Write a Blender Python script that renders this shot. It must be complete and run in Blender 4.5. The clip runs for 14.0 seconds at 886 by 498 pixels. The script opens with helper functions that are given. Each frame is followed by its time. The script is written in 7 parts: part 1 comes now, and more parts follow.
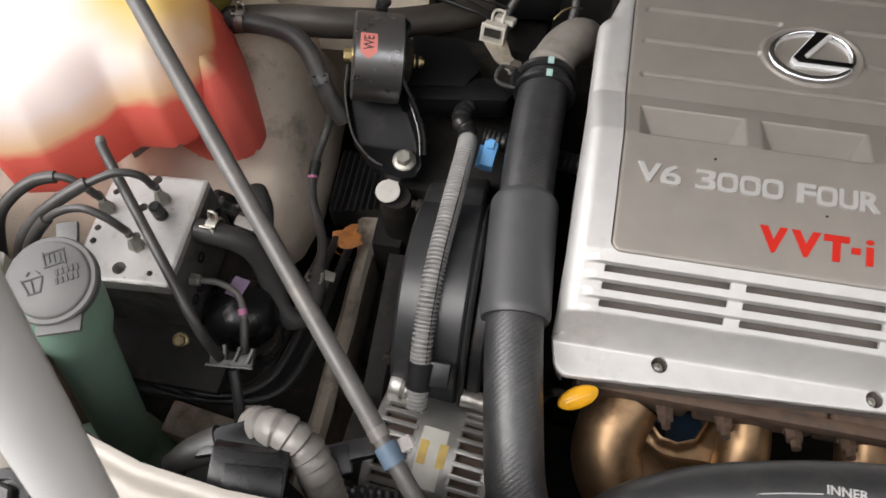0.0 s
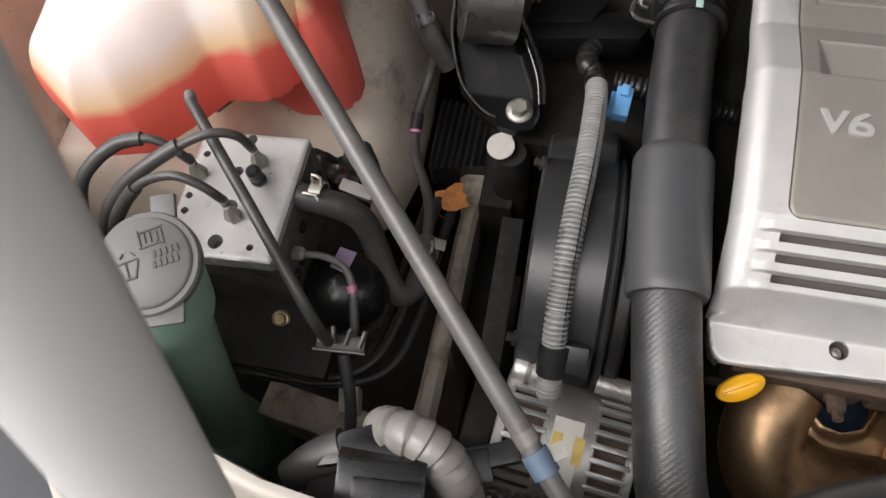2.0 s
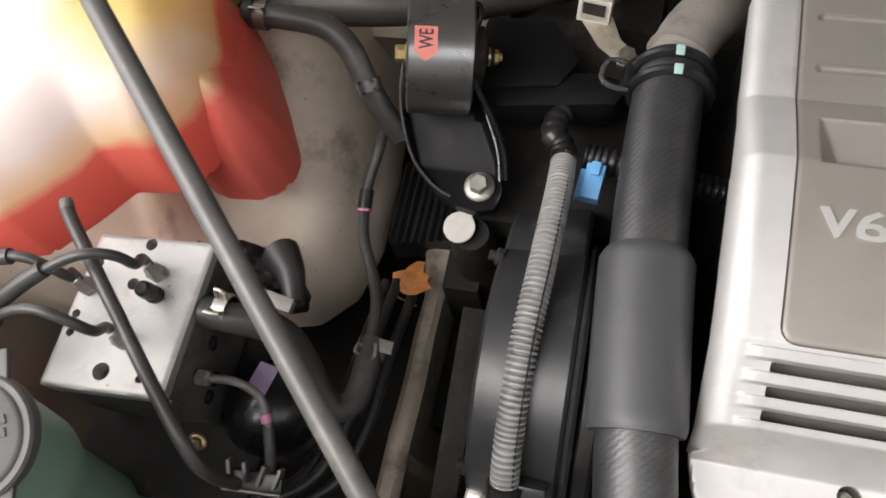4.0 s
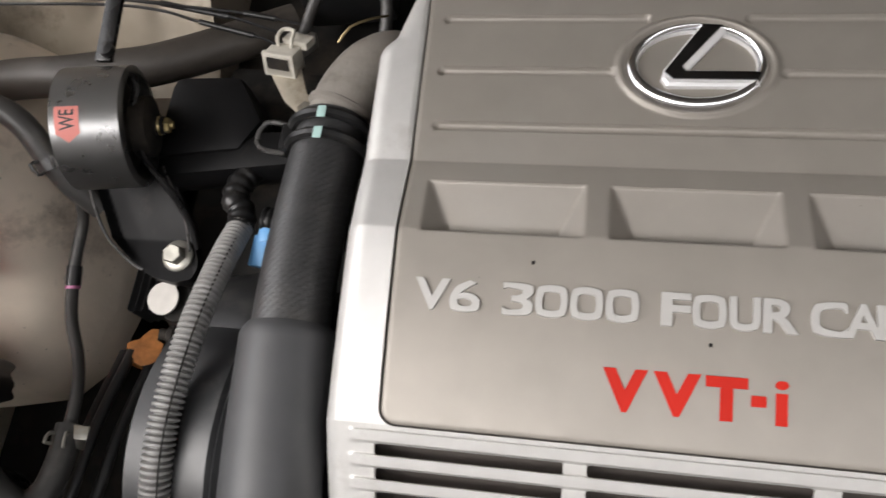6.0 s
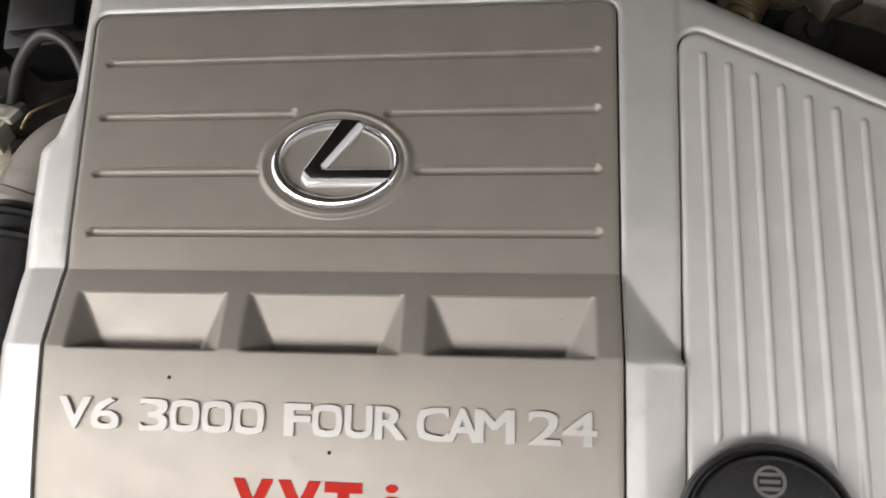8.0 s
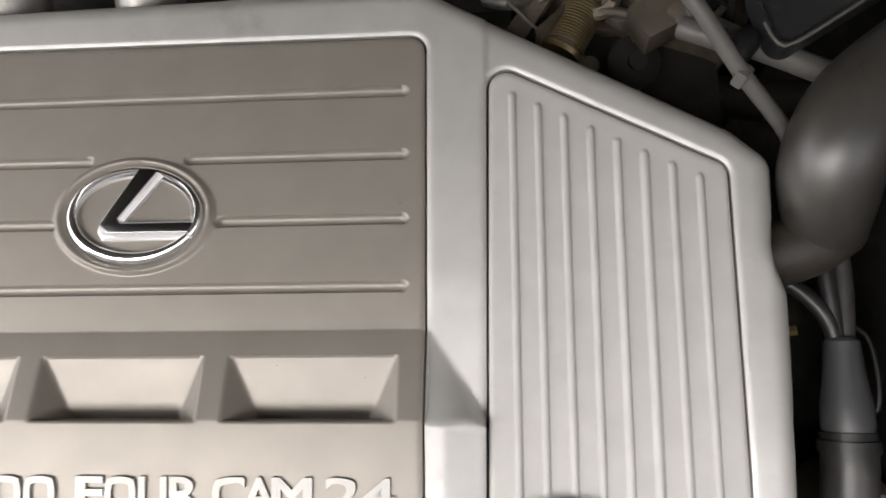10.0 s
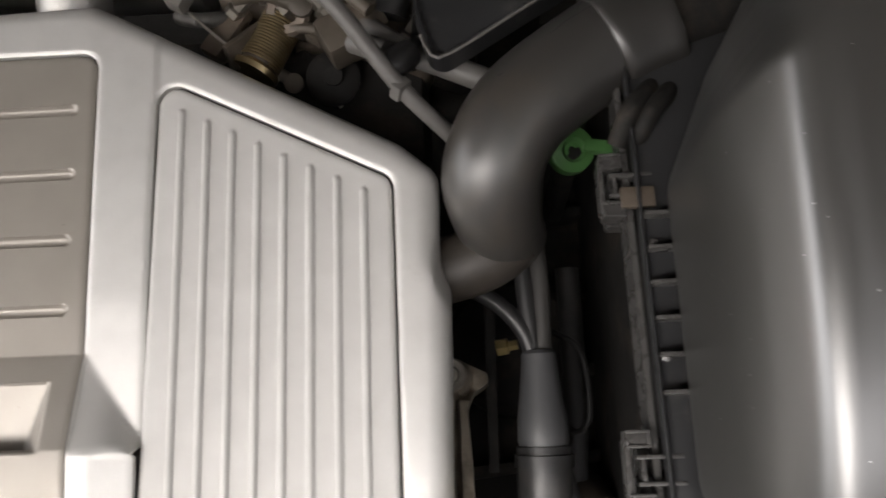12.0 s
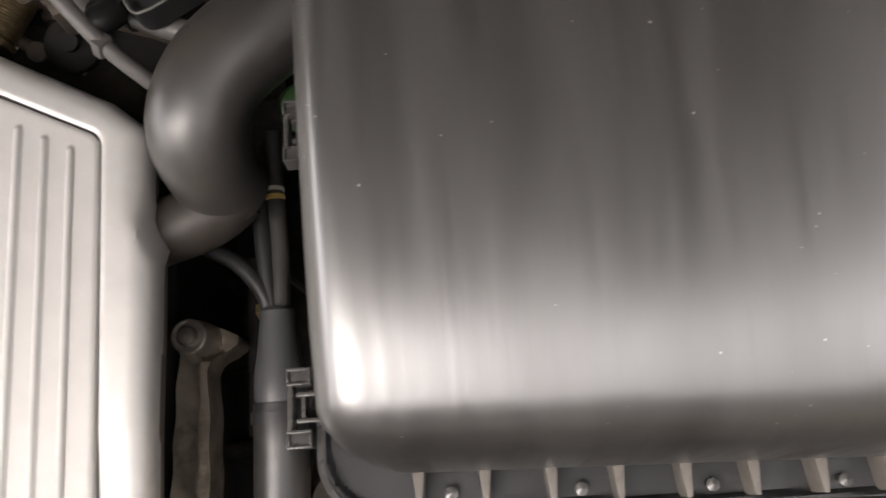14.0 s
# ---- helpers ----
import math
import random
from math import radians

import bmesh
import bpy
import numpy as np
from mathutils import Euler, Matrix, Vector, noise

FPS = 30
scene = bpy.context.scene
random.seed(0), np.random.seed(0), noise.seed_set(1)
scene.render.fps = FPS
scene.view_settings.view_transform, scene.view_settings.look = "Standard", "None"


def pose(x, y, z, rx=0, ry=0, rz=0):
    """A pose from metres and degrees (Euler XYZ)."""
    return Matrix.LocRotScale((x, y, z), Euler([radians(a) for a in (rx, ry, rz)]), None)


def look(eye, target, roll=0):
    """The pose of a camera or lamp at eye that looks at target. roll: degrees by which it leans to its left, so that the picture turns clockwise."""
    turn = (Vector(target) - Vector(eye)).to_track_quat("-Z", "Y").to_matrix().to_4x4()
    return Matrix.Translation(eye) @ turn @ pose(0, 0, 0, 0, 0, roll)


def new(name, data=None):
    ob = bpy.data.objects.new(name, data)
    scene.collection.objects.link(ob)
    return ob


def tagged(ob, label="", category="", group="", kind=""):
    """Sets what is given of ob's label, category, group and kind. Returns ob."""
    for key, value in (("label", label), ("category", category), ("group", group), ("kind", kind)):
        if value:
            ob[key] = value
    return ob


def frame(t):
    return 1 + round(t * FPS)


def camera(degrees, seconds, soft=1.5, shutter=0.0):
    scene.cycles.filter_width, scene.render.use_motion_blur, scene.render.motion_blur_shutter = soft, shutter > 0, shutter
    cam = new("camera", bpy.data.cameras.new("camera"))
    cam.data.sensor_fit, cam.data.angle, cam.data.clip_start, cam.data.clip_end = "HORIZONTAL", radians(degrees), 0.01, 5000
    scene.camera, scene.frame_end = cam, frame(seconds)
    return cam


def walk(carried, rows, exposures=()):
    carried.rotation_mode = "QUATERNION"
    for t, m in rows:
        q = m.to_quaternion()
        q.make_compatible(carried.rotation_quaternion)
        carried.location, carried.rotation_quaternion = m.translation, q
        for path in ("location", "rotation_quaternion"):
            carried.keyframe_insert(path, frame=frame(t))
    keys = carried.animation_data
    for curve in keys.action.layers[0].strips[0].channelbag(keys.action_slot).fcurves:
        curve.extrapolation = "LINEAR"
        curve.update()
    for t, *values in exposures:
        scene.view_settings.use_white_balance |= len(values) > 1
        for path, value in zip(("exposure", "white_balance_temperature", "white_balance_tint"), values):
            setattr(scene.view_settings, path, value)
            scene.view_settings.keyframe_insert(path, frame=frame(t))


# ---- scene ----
cam = camera(60.2, 14.0, shutter=0.4)
METRES = 1.0
BASE = pose(-0.22, -0.4661, 1.3285, -82, 0, 0) @ pose(0, 0, 0, 0, 0, 5.5)
ROWS = [
    (0.0, 0.0, 0.0, 0.0, -3.42, 19.32, -9.81),
    (0.5, -0.0229, 0.0101, 0.0042, -2.83, 17.43, -9.52),
    (1.0, -0.0476, 0.0275, 0.0201, -2.21, 15.69, -9.34),
    (1.5, -0.0651, 0.0448, 0.0192, -0.92, 14.91, -9.71),
    (2.0, -0.0588, 0.0727, 0.0296, 0.45, 14.54, -10.52),
    (4.5, 0.0263, 0.1389, 0.1453, 4.4, 13.81, -10.41),
    (5.0, 0.0831, 0.1437, 0.1615, 5.09, 13.72, -9.05),
    (5.5, 0.1465, 0.1447, 0.1903, 5.09, 13.57, -7.02),
    (6.0, 0.1811, 0.1485, 0.2042, 4.21, 13.29, -5.5),
    (6.5, 0.2234, 0.1387, 0.2302, 3.27, 12.56, -4.18),
    (7.0, 0.2656, 0.1387, 0.2512, 2.43, 11.61, -3.31),
    (7.5, 0.3062, 0.1306, 0.2679, 2.08, 10.18, -2.42),
    (8.0, 0.3372, 0.1307, 0.297, 1.57, 8.51, -1.4),
    (10.5, 0.4439, 0.1436, 0.3396, -0.94, 6.35, 0.83),
    (11.0, 0.4787, 0.1437, 0.3386, -1.32, 6.47, 1.43),
    (11.5, 0.5188, 0.1445, 0.34, -1.95, 7.23, 2.21),
    (12.0, 0.5587, 0.1459, 0.3322, -2.81, 8.42, 2.29),
    (12.5, 0.5951, 0.1421, 0.3206, -3.37, 9.04, 2.45),
    (13.0, 0.6183, 0.1443, 0.308, -3.58, 9.0, 2.87),
    (13.5, 0.65, 0.1434, 0.2946, -3.77, 9.0, 3.58),
    (14.0, 0.6818, 0.1417, 0.2978, -3.96, 9.07, 4.52),
]
walk(cam, [(t, BASE @ pose(METRES * x, METRES * y, METRES * z, 90 + pitch, roll, yaw)) for t, x, y, z, yaw, pitch, roll in ROWS],
     [(0.0, 1.66, 6350, 11), (2.0, 1.62, 6350, 11), (4.5, 1.82, 6400, 11), (5.5, 1.77, 6400, 11), (6.5, 1.6, 6400, 11), (7.5, 1.5, 6450, 11),
      (10.5, 1.8, 6450, 11), (12.5, 1.98, 6600, 12), (14.0, 2.22, 6700, 14)])
# ---------- light ----------
world = bpy.data.worlds.new("overcast_sky")
scene.world = world
world.use_nodes = True
wn = world.node_tree
sky = wn.nodes.new("ShaderNodeTexSky")
sky.sky_type = 'NISHITA'
sky.sun_disc = False
sky.sun_elevation = radians(51.8)
sky.sun_rotation = radians(233.4)
hsv = wn.nodes.new("ShaderNodeHueSaturation")
hsv.inputs["Saturation"].default_value = 0.12
wn.links.new(sky.outputs[0], hsv.inputs["Color"])
veil = wn.nodes.new("ShaderNodeMix")
veil.data_type = 'RGBA'
veil.inputs["Factor"].default_value = 0.6
veil.inputs["B"].default_value = (6.2, 6.0, 5.9, 1)
wn.links.new(hsv.outputs[0], veil.inputs["A"])
wn.links.new(veil.outputs["Result"], wn.nodes["Background"].inputs["Color"])
wn.nodes["Background"].inputs["Strength"].default_value = 0.15

sun_data = bpy.data.lights.new("sun", 'SUN')
sun_data.energy, sun_data.angle, sun_data.color = 1.2, radians(44), (1.0, 0.94, 0.88)
sun = new("sun", sun_data)
sun.matrix_world = look((-1.55, -1.15, 2.45), (0, 0, 0))


# ---------- materials ----------
def material(name, base, rough=0.5, metal=0.0, coat=0.0, spread=0.12, scale=30.0, bump=0.0, bump_scale=400.0,
             dirt=None, dirt_amount=0.0, dirt_scale=12.0, rough_spread=0.1, stretch=(1, 1, 1), ior=1.5, weave=0.0, specks=None, speck_scale=160.0, speck_size=0.09):
    """Base colour with two scales of variation, optional dirt patches, fine bump."""
    m = bpy.data.materials.new(name)
    m.use_nodes = True
    nt = m.node_tree
    b = nt.nodes["Principled BSDF"]
    b.inputs["Metallic"].default_value = metal
    b.inputs["IOR"].default_value = ior
    b.inputs["Coat Weight"].default_value = coat
    b.inputs["Coat Roughness"].default_value = 0.25
    co = nt.nodes.new("ShaderNodeTexCoord")
    mp = nt.nodes.new("ShaderNodeMapping")
    mp.inputs["Scale"].default_value = stretch
    nt.links.new(co.outputs["Object"], mp.inputs["Vector"])
    n1 = nt.nodes.new("ShaderNodeTexNoise")
    n1.inputs["Scale"].default_value, n1.inputs["Detail"].default_value = scale, 6
    nt.links.new(mp.outputs[0], n1.inputs["Vector"])
    ramp = nt.nodes.new("ShaderNodeValToRGB")
    ramp.color_ramp.elements[0].position, ramp.color_ramp.elements[1].position = 0.3, 0.7
    ramp.color_ramp.elements[0].color = (*[c * (1 - spread) for c in base], 1)
    ramp.color_ramp.elements[1].color = (*[min(1, c * (1 + spread)) for c in base], 1)
    nt.links.new(n1.outputs["Fac"], ramp.inputs["Fac"])
    col = ramp.outputs["Color"]
    if dirt:
        n2 = nt.nodes.new("ShaderNodeTexNoise")
        n2.inputs["Scale"].default_value, n2.inputs["Detail"].default_value, n2.inputs["Roughness"].default_value = dirt_scale, 9, 0.68
        nt.links.new(mp.outputs[0], n2.inputs["Vector"])
        r2 = nt.nodes.new("ShaderNodeValToRGB")
        r2.color_ramp.elements[0].position, r2.color_ramp.elements[1].position = 0.62 - 0.3 * dirt_amount, 0.78 - 0.2 * dirt_amount
        nt.links.new(n2.outputs["Fac"], r2.inputs["Fac"])
        mix = nt.nodes.new("ShaderNodeMix")
        mix.data_type = 'RGBA'
        nt.links.new(r2.outputs["Color"], mix.inputs["Factor"])
        nt.links.new(col, mix.inputs["A"])
        mix.inputs["B"].default_value = (*dirt, 1)
        col = mix.outputs["Result"]
    if specks:
        vo = nt.nodes.new("ShaderNodeTexVoronoi")
        vo.inputs["Scale"].default_value = speck_scale
        nt.links.new(co.outputs["Object"], vo.inputs["Vector"])
        wn_ = nt.nodes.new("ShaderNodeTexWhiteNoise")
        nt.links.new(vo.outputs["Position"], wn_.inputs["Vector"])
        siz = nt.nodes.new("ShaderNodeMath")
        siz.operation = 'MULTIPLY'
        nt.links.new(wn_.outputs["Value"], siz.inputs[0])
        siz.inputs[1].default_value = speck_size
        lt = nt.nodes.new("ShaderNodeMath")
        lt.operation = 'LESS_THAN'
        nt.links.new(vo.outputs["Distance"], lt.inputs[0])
        nt.links.new(siz.outputs[0], lt.inputs[1])
        sm = nt.nodes.new("ShaderNodeMix")
        sm.data_type = 'RGBA'
        nt.links.new(lt.outputs[0], sm.inputs["Factor"])
        nt.links.new(col, sm.inputs["A"])
        sm.inputs["B"].default_value = (*specks, 1)
        col = sm.outputs["Result"]
    nt.links.new(col, b.inputs["Base Color"])
    rr = nt.nodes.new("ShaderNodeMapRange")
    rr.inputs["To Min"].default_value, rr.inputs["To Max"].default_value = max(0.02, rough - rough_spread), min(1, rough + rough_spread)
    n3 = nt.nodes.new("ShaderNodeTexNoise")
    n3.inputs["Scale"].default_value, n3.inputs["Detail"].default_value = scale * 2.3, 5
    nt.links.new(mp.outputs[0], n3.inputs["Vector"])
    nt.links.new(n3.outputs["Fac"], rr.inputs["Value"])
    nt.links.new(rr.outputs[0], b.inputs["Roughness"])
    if weave:
        wm = nt.nodes.new("ShaderNodeMapping")
        wm.inputs["Rotation"].default_value = (0.0, 0.0, radians(45))
        nt.links.new(co.outputs["Object"], wm.inputs["Vector"])
        wv = nt.nodes.new("ShaderNodeTexWave")
        wv.inputs["Scale"].default_value, wv.inputs["Distortion"].default_value, wv.inputs["Detail Scale"].default_value = weave, 3.5, 5.0
        nt.links.new(wm.outputs[0], wv.inputs["Vector"])
        wb_ = nt.nodes.new("ShaderNodeBump")
        wb_.inputs["Strength"].default_value, wb_.inputs["Distance"].default_value = 0.3, 0.0004
        nt.links.new(wv.outputs["Fac"], wb_.inputs["Height"])
        nt.links.new(wb_.outputs[0], b.inputs["Normal"])
    elif bump:
        n4 = nt.nodes.new("ShaderNodeTexNoise")
        n4.inputs["Scale"].default_value, n4.inputs["Detail"].default_value = bump_scale, 4
        nt.links.new(mp.outputs[0], n4.inputs["Vector"])
        bp = nt.nodes.new("ShaderNodeBump")
        bp.inputs["Strength"].default_value, bp.inputs["Distance"].default_value = bump, 0.001
        nt.links.new(n4.outputs["Fac"], bp.inputs["Height"])
        nt.links.new(bp.outputs[0], b.inputs["Normal"])
    return m


SILVER = material("silver_paint", (0.645, 0.635, 0.615), 0.52, 0.52, spread=0.04, scale=60, bump=0.07, bump_scale=1500, dirt=(0.42, 0.4, 0.37), dirt_amount=0.1, dirt_scale=9)
SATIN_SILVER = material("satin_silver_plastic", (0.575, 0.565, 0.546), 0.6, 0.22, spread=0.04, scale=60, bump=0.07, bump_scale=1500, dirt=(0.42, 0.4, 0.37), dirt_amount=0.1, dirt_scale=9)
TAUPE = material("taupe_moulded_plastic", (0.315, 0.289, 0.257), 0.42, 0.3, spread=0.05, scale=40, bump=0.08, bump_scale=1500, dirt=(0.33, 0.31, 0.28), dirt_amount=0.12, dirt_scale=7, specks=(0.14, 0.125, 0.11), speck_scale=75.0, speck_size=0.03)
LETTER = material("pale_letter_paint", (0.5, 0.49, 0.47), 0.42, 0.2, spread=0.03)
RED_PAINT = material("red_letter_paint", (0.52, 0.026, 0.016), 0.6, spread=0.05, ior=1.2)
CHROME = material("chrome", (0.92, 0.92, 0.93), 0.15, 1.0, spread=0.02, rough_spread=0.04)
BLACK = material("black_plastic", (0.014, 0.014, 0.0145), 0.36, spread=0.2, bump=0.1, bump_scale=900, dirt=(0.035, 0.032, 0.028), dirt_amount=0.25, dirt_scale=30, specks=(0.1, 0.095, 0.088), speck_scale=210.0, speck_size=0.08)
DARK = material("grimy_black_metal", (0.011, 0.0102, 0.0094), 0.75, spread=0.3, bump=0.25, bump_scale=300, dirt=(0.042, 0.034, 0.026), dirt_amount=0.38, dirt_scale=25, ior=1.38)
GLOSS_BLACK = material("glossy_black_paint", (0.006, 0.006, 0.0065), 0.28, spread=0.2, scale=20, bump=0.05, bump_scale=500, dirt=(0.02, 0.018, 0.016), dirt_amount=0.2, dirt_scale=40, specks=(0.12, 0.115, 0.105), speck_scale=170.0, speck_size=0.08)
BRACKET = material("black_coated_steel", (0.005, 0.005, 0.0055), 0.5, spread=0.2, scale=30, bump=0.08, bump_scale=500, dirt=(0.02, 0.018, 0.016), dirt_amount=0.12, dirt_scale=60, ior=1.3)
SHELL = material("dark_grey_moulding", (0.026, 0.0265, 0.028), 0.38, spread=0.12, scale=25, bump=0.05, bump_scale=900, dirt=(0.08, 0.078, 0.074), dirt_amount=0.15, dirt_scale=30, ior=1.6)
LID = material("black_polished_plastic", (0.036, 0.035, 0.0335), 0.36, 0.0, coat=0.3, spread=0.35, scale=14, rough_spread=0.14, stretch=(5.5, 0.4, 0.6), ior=2.5, bump=0.1, bump_scale=50, dirt=(0.03, 0.029, 0.028), dirt_amount=0.2, dirt_scale=40, specks=(0.45, 0.44, 0.42), speck_scale=150.0, speck_size=0.06)
ELBOW = material("dusty_black_rubber", (0.036, 0.034, 0.032), 0.38, spread=0.25, scale=24, bump=0.03, bump_scale=700, dirt=(0.06, 0.05, 0.04), dirt_amount=0.4, dirt_scale=14, ior=1.8)
THROAT = material("brown_stained_rubber", (0.034, 0.029, 0.024), 0.55, spread=0.25, scale=30, bump=0.1, bump_scale=500, dirt=(0.05, 0.039, 0.029), dirt_amount=0.4, dirt_scale=22)
DUSTY_HOSE = material("dusty_brown_rubber", (0.05, 0.043, 0.036), 0.5, spread=0.3, scale=20, bump=0.1, bump_scale=400, dirt=(0.03, 0.026, 0.022), dirt_amount=0.4, dirt_scale=14)
DULL_STEEL = material("dull_spring_steel", (0.27, 0.25, 0.22), 0.4, 0.8, spread=0.15, scale=100, dirt=(0.16, 0.12, 0.08), dirt_amount=0.25, dirt_scale=60)
RUBBER = material("black_rubber", (0.026, 0.026, 0.0265), 0.4, spread=0.15, scale=50, bump=0.12, bump_scale=900, dirt=(0.05, 0.047, 0.043), dirt_amount=0.25, dirt_scale=22, ior=1.6, specks=(0.11, 0.105, 0.098), speck_scale=190.0, speck_size=0.07)
WOVEN = material("cord_pattern_rubber", (0.032, 0.032, 0.033), 0.42, spread=0.3, scale=70, dirt=(0.055, 0.053, 0.05), dirt_amount=0.3, dirt_scale=30, ior=1.7, weave=95.0)
SLEEVE = material("grey_black_sleeve", (0.066, 0.067, 0.070), 0.47, spread=0.1, scale=40, bump=0.06, bump_scale=900, ior=1.55)
GREY_TUBE = material("dark_grey_tube", (0.052, 0.05, 0.048), 0.4, spread=0.12, scale=60, dirt=(0.085, 0.08, 0.072), dirt_amount=0.15, dirt_scale=30)
PALE_TUBE = material("dusty_grey_tube", (0.12, 0.115, 0.108), 0.45, spread=0.15, scale=60, dirt=(0.09, 0.082, 0.072), dirt_amount=0.25, dirt_scale=30)
CONDUIT = material("grey_conduit_plastic", (0.27, 0.266, 0.258), 0.4, spread=0.1, scale=90, dirt=(0.06, 0.057, 0.052), dirt_amount=0.25, dirt_scale=60)
ALU = material("cast_aluminium", (0.44, 0.43, 0.41), 0.42, 0.75, spread=0.12, scale=60, bump=0.3, bump_scale=500, dirt=(0.16, 0.14, 0.12), dirt_amount=0.3, dirt_scale=30)
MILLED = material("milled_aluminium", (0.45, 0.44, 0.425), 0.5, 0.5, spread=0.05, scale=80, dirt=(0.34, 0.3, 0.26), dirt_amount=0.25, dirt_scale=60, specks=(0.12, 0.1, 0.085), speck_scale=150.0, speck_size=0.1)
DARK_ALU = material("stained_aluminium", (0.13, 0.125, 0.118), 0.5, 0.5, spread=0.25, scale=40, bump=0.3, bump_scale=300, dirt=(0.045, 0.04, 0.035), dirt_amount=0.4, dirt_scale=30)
STEEL = material("zinc_steel", (0.42, 0.41, 0.365), 0.46, 0.8, spread=0.08, scale=120, dirt=(0.35, 0.3, 0.2), dirt_amount=0.15, dirt_scale=60)
BRASS_GREY = material("dull_tan_steel", (0.5, 0.45, 0.36), 0.42, 0.5, spread=0.15, scale=60, dirt=(0.3, 0.25, 0.18), dirt_amount=0.25, dirt_scale=40)
BRASS = material("yellow_zinc", (0.52, 0.42, 0.2), 0.35, 0.8, spread=0.1, scale=120)
TAG = material("pale_tag_metal", (0.56, 0.54, 0.5), 0.5, 0.15, spread=0.06, scale=120)
BODY = material("champagne_body_paint", (0.3, 0.272, 0.235), 0.4, 0.15, coat=0.15, spread=0.06, scale=14, dirt=(0.22, 0.195, 0.165), dirt_amount=0.18, dirt_scale=16, bump=0.03)
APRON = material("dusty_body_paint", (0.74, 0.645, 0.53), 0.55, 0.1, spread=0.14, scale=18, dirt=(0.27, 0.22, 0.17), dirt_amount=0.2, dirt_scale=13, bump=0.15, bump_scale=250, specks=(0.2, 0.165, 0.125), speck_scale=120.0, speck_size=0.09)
# the apron's paint with the back corner's shade mixed into the colour
INNER = material("dusty_shade_toned_body_paint", (0.32, 0.275, 0.215), 0.5, 0.1, spread=0.16, scale=18, dirt=(0.13, 0.105, 0.075), dirt_amount=0.3, dirt_scale=14, bump=0.15, bump_scale=250)
BUSH = material("satin_black_steel", (0.04, 0.0395, 0.039), 0.3, 0.0, spread=0.2, scale=30, bump=0.04, bump_scale=500, dirt=(0.06, 0.056, 0.05), dirt_amount=0.2, dirt_scale=40, ior=3.0, specks=(0.12, 0.115, 0.105), speck_scale=170.0, speck_size=0.07)
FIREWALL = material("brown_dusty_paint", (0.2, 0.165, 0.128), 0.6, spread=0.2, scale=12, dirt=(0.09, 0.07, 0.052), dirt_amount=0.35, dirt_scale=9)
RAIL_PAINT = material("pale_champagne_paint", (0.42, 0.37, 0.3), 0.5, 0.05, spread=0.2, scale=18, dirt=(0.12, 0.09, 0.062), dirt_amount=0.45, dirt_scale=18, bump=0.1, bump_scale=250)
UNDERSIDE = material("brown_grey_underside", (0.13, 0.112, 0.1), 0.6, spread=0.15, scale=30)
RIM_PALE = material("brown_grey_moulding", (0.13, 0.118, 0.102), 0.4, spread=0.25, scale=60, dirt=(0.05, 0.045, 0.04), dirt_amount=0.3, dirt_scale=60, ior=1.6)
LATCH = material("grey_black_moulding", (0.062, 0.06, 0.058), 0.28, spread=0.1, scale=60, dirt=(0.09, 0.084, 0.076), dirt_amount=0.12, dirt_scale=60, ior=1.7)
DUSTY = material("dusty_brown_metal", (0.1, 0.084, 0.066), 0.55, 0.2, spread=0.4, scale=30, dirt=(0.05, 0.04, 0.03), dirt_amount=0.3, dirt_scale=24)
OUTLET = material("dusty_grey_casting", (0.3, 0.275, 0.245), 0.55, 0.25, spread=0.2, scale=40, bump=0.25, bump_scale=400, dirt=(0.16, 0.14, 0.12), dirt_amount=0.3, dirt_scale=26)
POLE = material("white_painted_pole", (0.6, 0.6, 0.59), 0.38, 0.0, spread=0.03, scale=25)
ROD = material("grey_rod_sleeve", (0.12, 0.117, 0.112), 0.4, 0.1, spread=0.1, scale=70, dirt=(0.22, 0.195, 0.165), dirt_amount=0.25, dirt_scale=16)
BRONZE = material("heat_tinted_steel", (0.33, 0.215, 0.12), 0.4, 0.9, spread=0.4, scale=22, bump=0.2, bump_scale=200, dirt=(0.12, 0.065, 0.04), dirt_amount=0.4, dirt_scale=22, specks=(0.05, 0.035, 0.025), speck_scale=120.0, speck_size=0.1)
RUST = material("rusty_iron", (0.1, 0.065, 0.045), 0.7, 0.3, spread=0.3, scale=60, bump=0.4, bump_scale=300, dirt=(0.06, 0.05, 0.045), dirt_amount=0.4, dirt_scale=50)
CAST = material("oily_brown_casting", (0.15, 0.122, 0.096), 0.5, 0.45, spread=0.35, scale=35, bump=0.4, bump_scale=260, dirt=(0.05, 0.042, 0.034), dirt_amount=0.45, dirt_scale=24)
CAST_PALE = material("grimy_pale_casting", (0.3, 0.26, 0.205), 0.45, 0.4, spread=0.3, scale=45, bump=0.35, bump_scale=320, dirt=(0.07, 0.055, 0.042), dirt_amount=0.42, dirt_scale=30)
GOLD = material("gold_spring_steel", (0.3, 0.235, 0.13), 0.35, 0.8, spread=0.2, scale=100)
YELLOW = material("yellow_plastic", (0.72, 0.36, 0.01), 0.4, spread=0.06, scale=60)
BLUE = material("blue_plastic", (0.14, 0.36, 0.66), 0.4, spread=0.06, scale=60)
BLUE_TAPE = material("faded_blue_tape", (0.1, 0.145, 0.2), 0.55, spread=0.15, scale=80)
TAPE = material("grey_wrapping_tape", (0.23, 0.215, 0.198), 0.42, 0.15, spread=0.3, scale=45, bump=0.5, bump_scale=140, dirt=(0.16, 0.15, 0.13), dirt_amount=0.25, dirt_scale=40)
